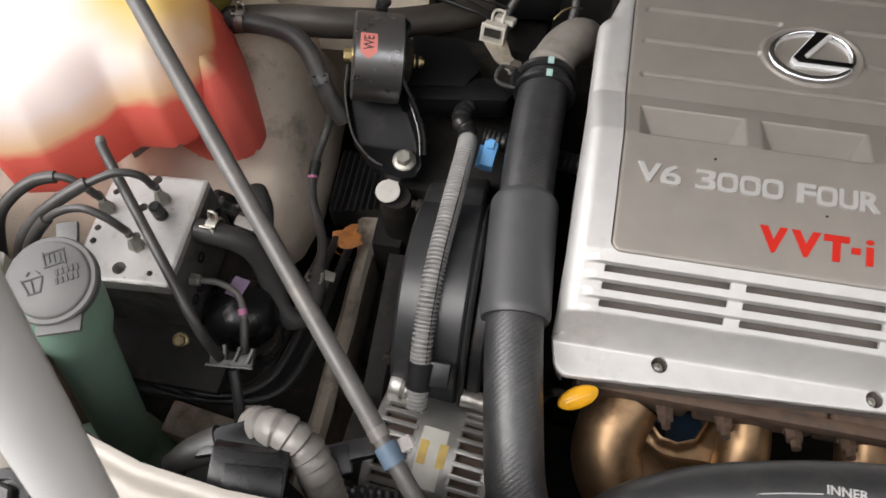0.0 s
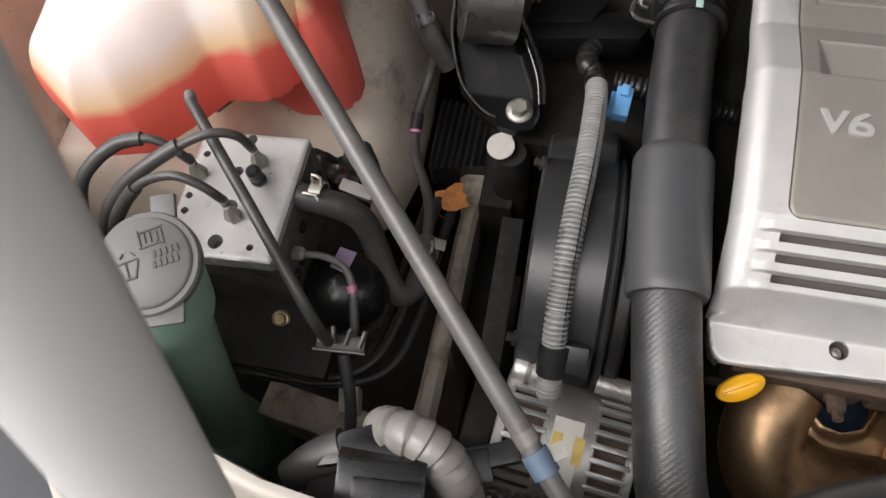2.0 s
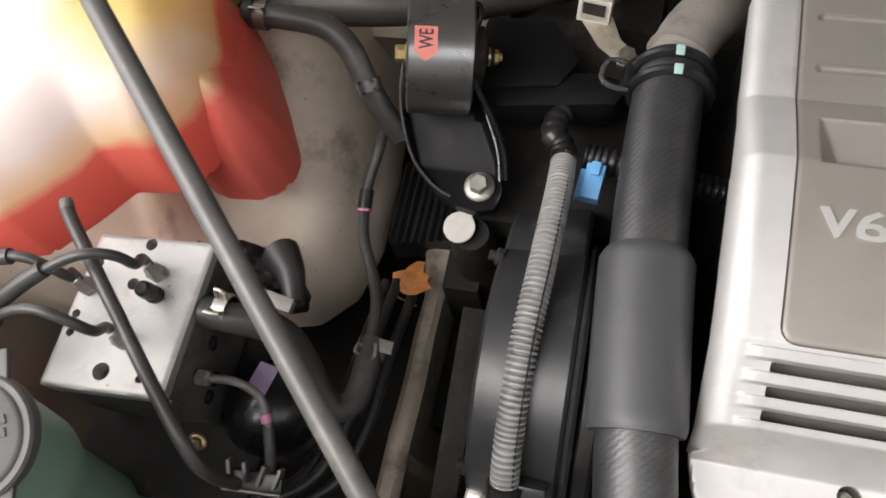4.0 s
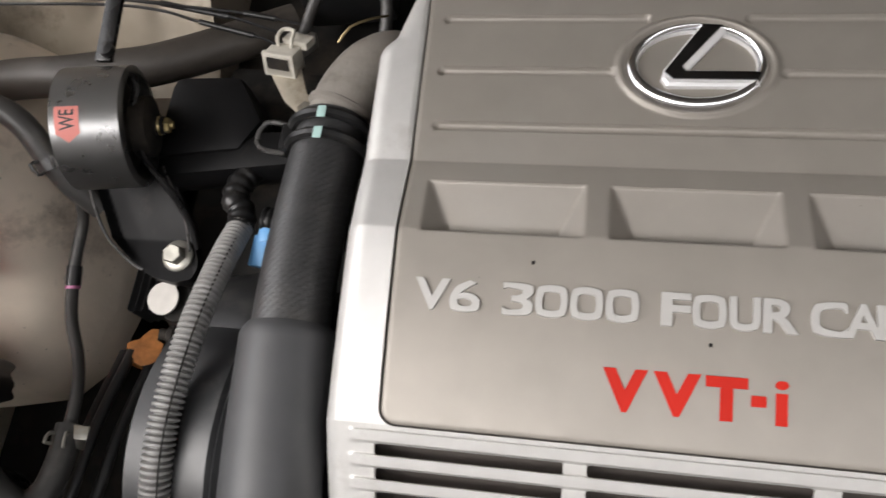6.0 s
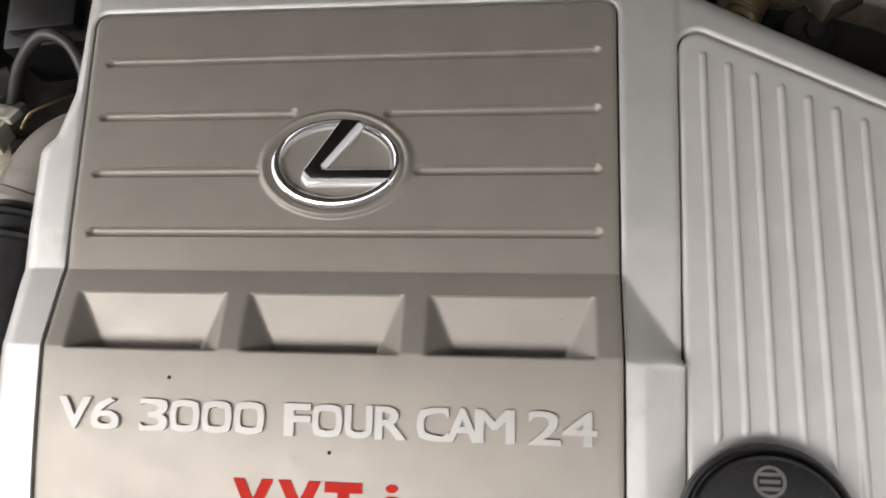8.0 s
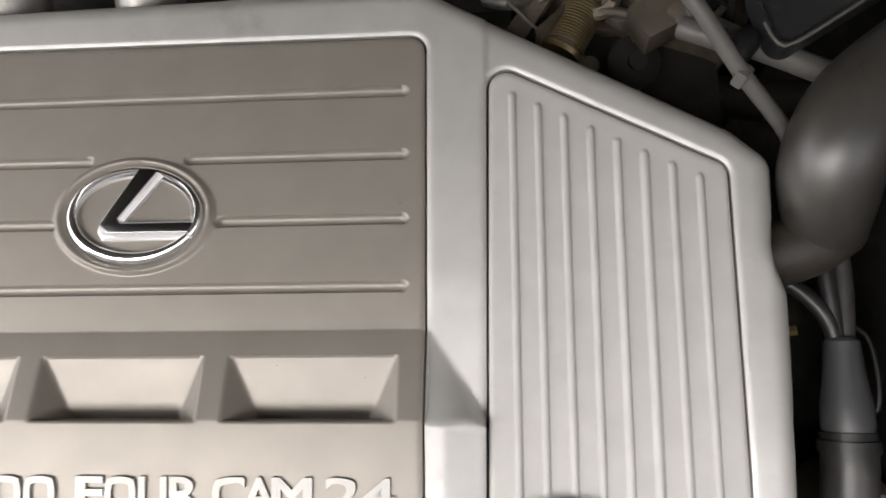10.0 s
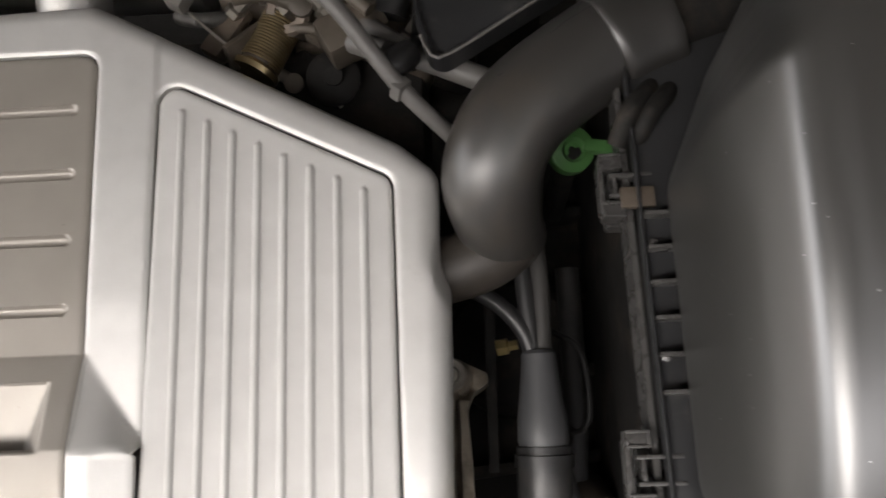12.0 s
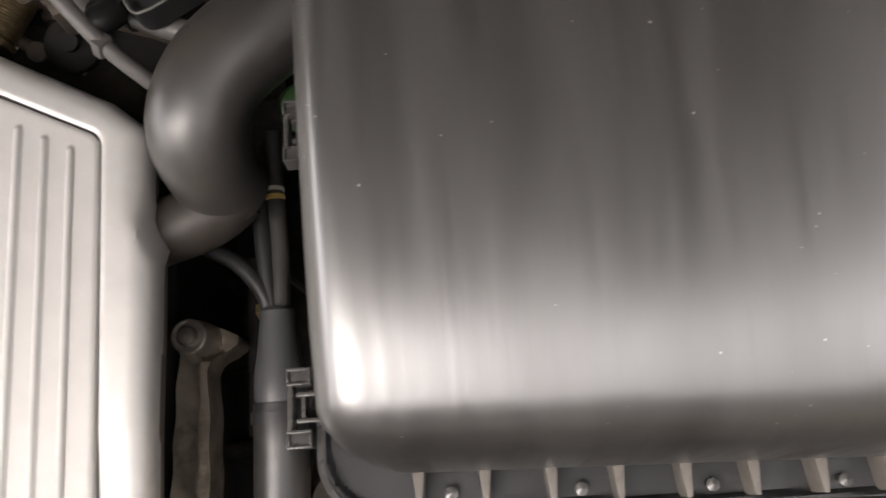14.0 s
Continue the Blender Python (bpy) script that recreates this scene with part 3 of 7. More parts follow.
tagged(part("strut_tower", relief(lambda x, y: poly_sdf(TOWER, x, y, 0.015), tower_z, (-0.74, -0.38, -0.34, 0.42), 0.006, 0.006, 0.035), APRON), "dusty champagne strut tower and inner apron", "strut tower", kind="structure")

RAIL = [(-0.388, -0.42), (-0.366, -0.42), (-0.3625, -0.32), (-0.3610, -0.13), (-0.352, -0.085), (-0.386, -0.085), (-0.3770, -0.13), (-0.3815, -0.30)]
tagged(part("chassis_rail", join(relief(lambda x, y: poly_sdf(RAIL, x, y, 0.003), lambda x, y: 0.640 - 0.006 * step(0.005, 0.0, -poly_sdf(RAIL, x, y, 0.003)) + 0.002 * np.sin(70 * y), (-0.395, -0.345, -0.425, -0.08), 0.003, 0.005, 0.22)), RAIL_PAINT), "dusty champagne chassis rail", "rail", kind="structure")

tagged(part("lower_rail", box((0.02, 0.16, 0.03), (-0.350, -0.145, 0.562), bevel=0.004), DARK), "grimy black lower rail flange", "rail", kind="structure")

# ---------- engine under its cover ----------
engine = thing("engine_block", "oily dark aluminium V6 engine under its cover", "engine")
part("block", box((0.44, 0.34, 0.34), (0.07, -0.045, 0.585), bevel=0.012), DARK, engine)
part("front_head", box((0.44, 0.08, 0.1), (0.06, -0.19, 0.70), (20, 0, 0), bevel=0.01), DARK, engine)
part("rear_head", box((0.46, 0.10, 0.06), (0.07, 0.07, 0.775), bevel=0.01), DARK, engine)

# ---------- engine cover ----------
COVER = [(-0.157, 0.118), (0.1385, 0.1225), (0.2890, 0.0425), (0.3070, 0.0270), (0.3060, -0.004), (0.3062, -0.013), (0.3105, -0.027), (0.3102, -0.06), (0.3045, -0.2535), (0.12, -0.2565), (0.062, -0.2588), (-0.097, -0.2662), (-0.1745, -0.2702), (-0.1800, -0.243), (-0.1800, -0.205), (-0.1788, -0.105), (-0.1775, -0.062), (-0.1765, 0.017), (-0.168, 0.025), (-0.160, 0.05)]
PANEL = [(-0.1490, 0.0945), (0.1425, 0.0935), (0.1425, -0.1895), (-0.1492, -0.1895)]
INSET = [(0.1735, 0.0795), (0.2855, 0.0235), (0.2868, -0.215), (0.170, -0.215)]
CAP_C = (0.2025, -0.168)


def deck(x, y):
    """The long profile of the cover, front to back."""
    up = 0.8455 + 0.095 * y - 0.05 * np.maximum(0, -0.03 - y)
    ahead = np.maximum(0, -0.094 - y)
    low = 0.8474 - 0.155 * ahead - 0.6 * ahead ** 2
    tri = np.clip((x - 0.1435) / 0.027, 0, 1)
    start = -0.052 - 0.040 * tri
    face = up + (low - up) * np.clip((start - y) / (start + 0.0965), 0, 1)
    ramp = 0.8395 + 0.0079 * np.clip((-0.052 - y) / 0.042, 0, 1) ** 0.85
    z = np.where(y > -0.052, up, np.where(y > -0.094, ramp, low))
    z = np.where((x > 0.1435) & (y < -0.052), np.where(y > -0.0965, np.where(y < start, face, up), low), z)
    flat_ = 0.8455 + 0.085 * y - 0.06 * np.maximum(0, -0.11 - y)
    z = z - 0.0042 * np.clip((x - 0.1520) / 0.016, 0, 1) * step(-0.092, -0.099, y) * (x < 0.1705)
    z = np.where(x > 0.1725, flat_, z)
    slope = 0.8272 - 0.72 * (-0.1895 - y)
    z = np.where(y < -0.1895, slope, z)
    ledge = 0.7655 + 0.12 * (y + 0.2665)
    top = 0.8272 - 0.72 * (0.2295 - 0.1895)
    z = np.where(y < -0.2295, ledge + (top - ledge) * (1 - np.clip((-0.2295 - y) / 0.0155, 0, 1)) ** 1.4, z)
    return np.where(y < -0.2450, ledge, z)


def edge_drop(d, w, h):
    k = np.clip(1 - d / w, 0, 1)
    return h * (1 - np.sqrt(np.clip(1 - k * k, 0, 1)))


def slot_mask(x, y):
    """Negative inside the louvre openings."""
    best = np.full(np.shape(x), 1.0)
    for k in range(3):
        yc = -0.2008 - 0.0108 * k
        for a, b in ((-0.1515, -0.0600), (-0.0490, 0.0500), (0.0610, 0.1600), (0.1710, 0.2800)):
            q = np.maximum(np.abs(x - (a + b) / 2) - (b - a) / 2, np.abs(y - yc) - 0.0026)
            best = np.minimum(best, q)
    return best


def frame_z(x, y):
    d = -poly_sdf(COVER, x, y, 0.012)
    w = 0.011 + 0.003 * step(-0.05, -0.1, y) * step(0.0, -0.1, x)
    h = 0.010 + 0.008 * step(-0.05, -0.1, y) * step(0.0, -0.1, x)
    h = h * (1 - 0.92 * step(-0.238, -0.2425, y))
    w = w * (1 - 0.88 * step(-0.238, -0.2425, y))
    z = deck(x, y) + 0.0008
    z = z - edge_drop(d, w, h)
    # louvre blades stand proud, their left ends running out in points
    for k in range(4):
        yb = -0.1954 - 0.0108 * k
        z = z + 0.0026 * step(0.0030, 0.0025, np.abs(y - yb)) * step(-0.166, -0.156, x) * step(0.295, 0.285, x)
    # bead round the panel and the ribbed inset
    dp = poly_sdf(PANEL, x, y, 0.008)
    z = z - 0.0014 * np.clip(1 - dp / 0.0024, 0, 1) * step(-0.06, -0.03, y)
    di = poly_sdf(INSET, x, y, 0.009)
    z = z - 0.0016 * np.clip(1 - di / 0.0024, 0, 1)
    # finger scoop in the right edge
    z = z - 0.0085 * step(0.014, 0.004, np.hypot((x - 0.3110) / 0.65, (y + 0.018) / 1.5))
    return z


def frame_sdf(x, y):
    return np.maximum.reduce([poly_sdf(COVER, x, y, 0.012), -(poly_sdf(PANEL, x, y, 0.008) - 0.0008), -(poly_sdf(INSET, x, y, 0.009) - 0.0009), -slot_mask(x, y)] + [0.0063 - np.hypot(x - sx, y + 0.2500) for sx in (-0.0970, 0.0617)])


POCKETS = ((-0.1375, -0.0560), (-0.0445, 0.0365), (0.0485, 0.1300))
GROOVES = ((0.0652, -0.1385, 0.1325), (0.0332, -0.1385, -0.0280), (0.0332, 0.0220, 0.1325), (0.0010, -0.1388, -0.0450), (0.0010, 0.0395, 0.1325), (-0.0314, -0.1385, 0.1325))
EMB = (-0.0038, 0.0052, 0.0358, 0.0254)


def panel_z(x, y):
    d = -poly_sdf(PANEL, x, y, 0.008)
    z = deck(x, y) - edge_drop(d, 0.003, 0.0016)
    for yr, a, b in GROOVES:
        dist = np.hypot(y - yr, np.maximum(0, np.maximum(a + 0.002 - x, x - b + 0.002)))
        z = z - bump_bar(dist, 0.0026, 0.0027)
    e = np.hypot((x - EMB[0]) / EMB[2], (y - EMB[1]) / EMB[3])
    z = z + 0.0022 * np.clip(1 - np.abs(e - 1.09) / 0.075, 0, 1) ** 0.6 - 0.0012 * step(1.04, 1.0, e)
    for a, b in POCKETS:
        inn = (y < -0.0645) & (y > -0.0945) & (x > a) & (x < b)
        fl = 0.8412 - (0.0095 * np.clip((-0.0645 - y) / 0.030, 0, 1))
        wall = np.maximum(z - 1.10 * (x - a), z - 1.05 * (b - x))
        front = z - 9.0 * np.maximum(0, y + 0.0945)
        z = np.where(inn, np.minimum(z, np.maximum(np.maximum(fl, wall), front)), z)
    return z


def inset_z(x, y):
    d = -poly_sdf(INSET, x, y, 0.009)
    z = 0.8462 + 0.075 * y
    z = z - edge_drop(d, 0.003, 0.002)
    for k in range(8):
        xr = 0.1850 + 0.01245 * k
        cap = np.hypot(x - CAP_C[0], y - CAP_C[1]) - 0.0440
        dist = np.hypot(x - xr, np.maximum(0, np.maximum(y - (0.0795 - 0.5 * (xr - 0.1735) - 0.013), np.maximum(-0.205 - y, -cap))))
        z = z + 1.25 * bump_bar(dist, 0.0017, 0.0014)
    return z


cover = thing("engine_cover", "silver plastic engine cover with taupe lettered panel, ribs and louvres", "engine cover")
part("frame", relief(frame_sdf, frame_z, (-0.19, 0.312, -0.276, 0.122), 0.0016, 0.0009, 0.003), SILVER, cover, "satin silver painted frame with louvres", sharp=33)
part("skirt", relief(lambda x, y: np.maximum(poly_sdf(COVER, x, y, 0.012), -poly_sdf(COVER, x, y, 0.012) - 0.0015), lambda x, y: frame_z(x, y) - 0.0008, (-0.19, 0.312, -0.276, 0.122), 0.0019, 0.0019, 0.004), SILVER, cover)
part("backing", relief(lambda x, y: poly_sdf(COVER, x, y, 0.012) + 0.004, lambda x, y: deck(x, y) - 0.016, (-0.19, 0.312, -0.265, 0.12), 0.006, 0.006, 0.012), UNDERSIDE, cover)
part("lettered_panel", relief(lambda x, y: poly_sdf(PANEL, x, y, 0.008) + 0.0004, panel_z, (-0.152, 0.145, -0.192, 0.097), 0.0013, 0.0008, 0.006), TAUPE, cover, "taupe plastic panel with ribs and three pockets", sharp=60)
part("ribbed_inset", relief(lambda x, y: poly_sdf(INSET, x, y, 0.009) + 0.0004, inset_z, (0.165, 0.29, -0.218, 0.082), 0.00065, 0.0012, 0.006), SATIN_SILVER, cover, "silver inset with vertical ribs", sharp=60)
for text, a, b, bold, square in (("V", -0.1365, -0.1190, 0.03, 0), ("6", -0.1188, -0.1040, 0.014, 0.4), ("3", -0.0930, -0.0785, 0.014, 0.4), ("O", -0.0772, -0.0620, 0.030, 0.5), ("O", -0.0608, -0.0455, 0.030, 0.5),
                                 ("O", -0.0443, -0.0290, 0.030, 0.5), ("F", -0.0190, -0.0058, 0.03, 0), ("O", -0.0050, 0.0099, 0.030, 0.5), ("U", 0.0112, 0.0246, 0.026, 0.25), ("R", 0.0258, 0.0408, 0.026, 0.2),
                                 ("C", 0.0460, 0.0612, 0.022, 0.5), ("A", 0.0600, 0.0757, 0.026, 0), ("2", 0.0985, 0.1135, 0.014, 0.3), ("4", 0.1140, 0.1300, 0.014, 0)):
    words("lettering", text, a, b, -0.1345, -0.1193, panel_z, LETTER, cover, 0.0017, bold, label="pale raised letter", square=square)
for k, shift in enumerate((-0.0008, 0.0008)):
    words("lettering", "M", 0.0743 + shift, 0.0914 + shift, -0.1345, -0.1193, panel_z, LETTER, cover, 0.0017 - 0.0002 * k, 0.0, label="pale raised letter")
for text, a, b in (("V", -0.0440, -0.0238), ("V", -0.0212, -0.0002), ("T", 0.0018, 0.0200), ("i", 0.0315, 0.0373)):
    words("red_lettering", text, a, b, -0.1742, -0.1550, panel_z, RED_PAINT, cover, 0.0007, 0.012 if text == "i" else 0.055, label="red letter")
part("red_lettering", box((0.0066, 0.0050, 0.0014), (0.0247, -0.1645, float(panel_z(np.array([0.0247]), np.array([-0.1645]))[0])), (11, 0, 0), 0.0003), RED_PAINT, cover)
for sx in (-0.0970, 0.0617):
    part("screw", lathe([(0.0044, 0), (0.0044, 0.003), (0.0030, 0.0036), (0.0030, 0.006), (0.0017, 0.0064), (0.0015, 0.003), (0, 0.003)], (sx, -0.2500, 0.7575), (0, 0, 1), 20), STEEL, cover, "zinc screw")
    # well walls take the dark underside colour to stand for the pit's shade
    part("screw_well", lathe([(0.0, -0.006), (0.0063, -0.006), (0.0063, 0.0098), (0.0066, 0.0098), (0.0066, -0.007), (0.0, -0.007)], (sx, -0.2500, 0.7575), (0, 0, 1), 26), UNDERSIDE, cover)


for k, (sx, sy) in enumerate(((-0.0795, -0.1085), (0.0035, -0.1415), (0.0880, -0.1640))):
    part("speck", lathe([(0.0011, -0.0004), (0.0009, 0.0004), (0, 0.0006)], (sx, sy, float(panel_z(np.array([sx]), np.array([sy]))[0])), (0, 0, 1), 7), DARK, cover)


# emblem: oval ring with a bent slanting bar
PROFILE = ((0, -0.3), (0.06, 0.42), (0.24, 0.76), (0.44, 0.95), (0.6, 1.0), (0.8, 0.84), (0.95, 0.4), (1.0, -0.3))


def ellipse_ring(c, a, b, w, z, h, n=72):
    m = Mesh()
    for k in range(n):
        t = 2 * math.pi * k / n
        ux, uy = math.cos(t), math.sin(t)
        wk = w * (1.0 - 0.3 * math.sin(t + 0.4))
        for off, hh in PROFILE:
            x, y = c[0] + (a - wk * off) * ux, c[1] + (b - wk * off) * uy
            m.v.append((x, y, z(x, y) + h * hh))
    n5 = len(PROFILE)
    for k in range(n):
        for j in range(n5 - 1):
            m.f.append((k * n5 + j, ((k + 1) % n) * n5 + j, ((k + 1) % n) * n5 + j + 1, k * n5 + j + 1))
    return m


def deck1(x, y):
    return 0.8445 + 0.095 * y


emblem = thing("oval_emblem", "chrome oval ring with slanting bar on taupe panel", "emblem")
part("ring", ellipse_ring(EMB[:2], EMB[2], EMB[3], 0.0060, deck1, 0.0037), CHROME, emblem)
L = [(-0.0010, 0.0292), (0.0126, 0.0268), (-0.0088, 0.0016), (0.0285, 0.0014), (0.0268, -0.0068), (-0.0185, -0.0072), (-0.0214, -0.0030), (-0.0200, 0.0019)]
# FACE outlines the area of the bar that gets the dark reflection colour
FACE = [(-0.0010, 0.0285), (0.0092, 0.0282), (-0.0110, 0.0036), (-0.0094, 0.0010), (0.0275, 0.0010), (0.0258, -0.0038), (-0.0158, -0.0038), (-0.0200, 0.0005)]
# near-white colour paints the glints on the chrome bevel and inner rim
EDGE_GLINT = material("glint_toned_chrome", (0.86, 0.86, 0.86), 0.38, 0.35, spread=0.03)
part("bar_edge", relief(lambda x, y: poly_sdf(L, x, y) - 0.0002, lambda x, y: 0.8445 + 0.095 * y + 0.0036 - 0.0012 * step(0.0012, 0.0, -poly_sdf(L, x, y)), (-0.026, 0.034, -0.009, 0.033), 0.0008, 0.0008, 0.003), EDGE_GLINT, emblem, "bevelled edge of the bar, its glint put into the colour")
part("inner_rim", ellipse_ring(EMB[:2], EMB[2] - 0.0050, EMB[3] - 0.0050, 0.0011, deck1, 0.0026), EDGE_GLINT, emblem, "inner rim, its glint put into the colour")
# dark base colour stands in for the dark surroundings mirrored in the chrome
MIRRORED_DARK = material("dark_reflection_chrome", (0.2, 0.2, 0.215), 0.16, 1.0, spread=0.05, rough_spread=0.04)
part("slanted_bar", prism(FACE, -0.001, 0.0044, 0.0008, pose(0, 0, 0.8445, 5.4, 0, 0)), MIRRORED_DARK, emblem, "chrome slanting bar, its dark reflection put into the colour")

# oil filler cap
cap = thing("oil_filler_cap", "black plastic oil filler cap set in silver cover", "oil cap")
cz = 0.8375
part("seal", lathe([(0.030, 0.0), (0.0385, 0.0), (0.0385, 0.005), (0.0370, 0.0068), (0.0355, 0.005), (0.0345, 0.001)], (*CAP_C, cz), (0, -0.1, 1), 48), RUBBER, cap, "black rubber rim")
part("body", lathe([(0.0335, 0.001), (0.0335, 0.010), (0.0320, 0.0125), (0.0290, 0.0132), (0.0, 0.0132)], (*CAP_C, cz), (0, -0.1, 1), 48), BLACK, cap)
part("grip", box((0.054, 0.016, 0.011), (CAP_C[0], CAP_C[1] - 0.0075, cz + 0.0175), (5.7, 0, 0), 0.004, 3), BLACK, cap)
part("mark", lathe([(0.0054, 0.0), (0.0068, 0.0), (0.0068, 0.0008), (0.0054, 0.0008), (0.0054, 0.0)], (CAP_C[0] - 0.001, CAP_C[1] + 0.0215, cz + 0.0150), (0, -0.1, 1), 32), FAINT_MARK, cap, "pale moulded ring mark")
for q in range(3):
    part("mark", box((0.0085, 0.0016, 0.0006), (CAP_C[0] - 0.001, CAP_C[1] + 0.0215 + 0.003 * (q - 1), cz + 0.0155 + 0.0003 * (q - 1)), (5.7, 0, 0), 0), FAINT_MARK, cap)

# ---------- upper radiator hose ----------
hose = thing("radiator_hose", "thick black rubber radiator hose with grey sleeve", "hose")
H = [(-0.2135, -0.004, 0.795), (-0.2160, -0.07, 0.797), (-0.2160, -0.138, 0.796), (-0.2110, -0.2385, 0.788), (-0.2010, -0.315, 0.772), (-0.190, -0.365, 0.755), (-0.165, -0.405, 0.735), (-0.12, -0.425, 0.725)]
part("hose_wall", tube(H, 0.0222, 28), WOVEN, hose)
part("sleeve", tube([(-0.2160, -0.137, 0.796), (-0.2140, -0.19, 0.7925), (-0.2110, -0.2405, 0.788)], lambda t: 0.0275 - 0.0035 * max(0, 1 - t / 0.05) - 0.0015 * max(0, 1 - (1 - t) / 0.04), 32, 0.003), SLEEVE, hose, "smooth dark grey plastic sleeve")
neck = thing("coolant_outlet", "dull cast aluminium coolant outlet elbow", "outlet")
part("elbow", tube([(-0.2140, -0.012, 0.795), (-0.2080, 0.012, 0.798), (-0.196, 0.034, 0.796), (-0.185, 0.05, 0.785), (-0.178, 0.06, 0.765)], lambda t: 0.0185 + 0.002 * math.sin(3 * t), 26), OUTLET, neck)
part("bead", lathe([(0.0195, -0.003), (0.0215, -0.002), (0.0218, 0.001), (0.0195, 0.003)], (-0.2105, 0.004, 0.797), (-0.3, -1, -0.1), 28), OUTLET, neck)
part("bolt_boss", lathe([(0.008, 0), (0.008, 0.012), (0.0055, 0.013), (0.0055, 0.018), (0, 0.018)], (-0.185, 0.060, 0.775), (-0.3, 0.2, 1), 14), OUTLET, neck)
clampring = thing("hose_clamp", "black spring clamp with pale teal marks", "clamp")
for k, yy in enumerate((-0.0125, -0.0265)):
    part("band", tube([(-0.2135 + 0.0245 * math.cos(a), yy + 0.002 * math.sin(a), 0.7955 + 0.0245 * math.sin(a)) for a in [2 * math.pi * q / 40 for q in range(41)]], 0.0034, 8, raw=True), BLACK, clampring)
for k, yy in enumerate((-0.0125, -0.0265)):
    part("mark", box((0.0052, 0.0075, 0.001), (-0.2120, yy, 0.8235), (0, 0, 0), 0.0003), TEAL, clampring, "pale teal paint mark")
part("lug", box((0.008, 0.018, 0.012), (-0.2405, -0.020, 0.800), (0, 20, 0), 0.002), BLACK, clampring)
part("ear", tube([(-0.238, -0.011, 0.803), (-0.2535, -0.011, 0.806), (-0.2575, -0.024, 0.805), (-0.251, -0.029, 0.803), (-0.240, -0.029, 0.801)], 0.0017, 8), LATCH, clampring)

# ---------- timing cover ----------
timing = thing("timing_cover", "black plastic timing belt cover with rounded outline", "timing cover")


def disc_slice(x0, x1, cy, cz_, r0, r1, a0=-25, a1=205, n=44):
    m = Mesh()
    ang = [radians(a0 + (a1 - a0) * k / n) for k in range(n + 1)]
    for x, r in ((x0, r0 * 0.96), (x0 + 0.0025, r0), (x1 - 0.0025, r1), (x1, r1 * 0.97)):
        for a in ang:
            m.v.append((x, cy + r * math.cos(a), cz_ + r * math.sin(a)))
    for j in range(3):
        for k in range(n):
            i = j * (n + 1) + k
            m.f.append((i, i + 1, i + n + 2, i + n + 1))
    for j in (0, 3):
        m.v.append(((x0, x1)[j > 0], cy, cz_ - r0 * 0.4))
        c = len(m.v) - 1
        for k in range(n):
            m.f.append((j * (n + 1) + k, j * (n + 1) + k + 1, c) if j else (j * (n + 1) + k + 1, j * (n + 1) + k, c))
    return m


part("shell", disc_slice(-0.3045, -0.2485, -0.196, 0.700, 0.088, 0.0930), SHELL, timing)
part("rim", disc_slice(-0.2480, -0.2430, -0.198, 0.700, 0.095, 0.095), SHELL, timing)
part("inner_shell", disc_slice(-0.2425, -0.230, -0.198, 0.700, 0.089, 0.089), BLACK, timing)
part("upper_lobe", disc_slice(-0.3035, -0.250, -0.150, 0.690, 0.072, 0.080), SHELL, timing)
part("foot", box((0.05, 0.12, 0.3), (-0.268, -0.2, 0.55), bevel=0.01), DARK, timing)
for yy, zz in ((-0.268, 0.735), (-0.14, 0.765)):
    part("bolt", lathe([(0.006, 0), (0.006, 0.003), (0.0035, 0.004), (0.0035, 0.008), (0, 0.008)], (-0.3035, yy, zz), (-1, 0, 0.3), 12), DARK, timing)

# corrugated conduit
loom = thing("corrugated_conduit", "grey split corrugated wiring conduit", "conduit")
C = [(-0.2745, -0.066, 0.768), (-0.2735, -0.10, 0.785), (-0.2745, -0.15, 0.7985), (-0.2775, -0.205, 0.7965), (-0.2785, -0.255, 0.777), (-0.2775, -0.285, 0.757), (-0.2765, -0.305, 0.737)]
path = spline(C, 0.0005)
ring_r = [0.0070 + 0.0016 * math.tanh(2.2 * (0.45 + math.sin(2 * math.pi * i * 0.0005 / 0.0034))) for i in range(len(path) + 8)]
nn = len(path)
part("tube", tube(path, lambda t: ring_r[min(nn - 1, int(t * (nn - 1) + 0.5))], 20, raw=True), CONDUIT, loom, sharp=35)
seam = [p + Vector((0.0050, -0.001, 0.0066)) for p in spline(C, 0.003)]
part("split", tube(seam[4:-6], 0.0006, 6, raw=True), DARK, loom, "dark lengthwise split")
part("collar", tube([(-0.2770, -0.276, 0.764), (-0.2768, -0.293, 0.750)], lambda t: 0.0108, 20), BLACK, loom, "black clip collar")
part("clip", box((0.016, 0.02, 0.014), (-0.262, -0.282, 0.757), (30, 0, 0), 0.002), BLACK, loom)
part("boot", tube([(-0.2745, -0.068, 0.768), (-0.277, -0.055, 0.765), (-0.284, -0.045, 0.765), (-0.283, -0.03, 0.762), (-0.272, -0.01, 0.755), (-0.262, 0.0, 0.745)], lambda t: 0.0088 + 0.0006 * math.sin(70 * t), 16, 0.0015), BLACK, loom, "black taped end")
blue = thing("blue_connector", "bright blue plastic wiring connector", "connector")
bm_ = pose(-0.2535, -0.080, 0.766, 10, 0, -6)
part("shell", box((0.0125, 0.024, 0.013), (0, 0, 0), bevel=0.0012), BLUE, blue, at=bm_)
part("latch", box((0.006, 0.009, 0.003), (0, 0.008, 0.0078), bevel=0.0006), BLUE, blue, at=bm_)
part("key", box((0.004, 0.02, 0.006), (-0.0078, -0.002, 0.0), bevel=0.0006), BLUE, blue, at=bm_)
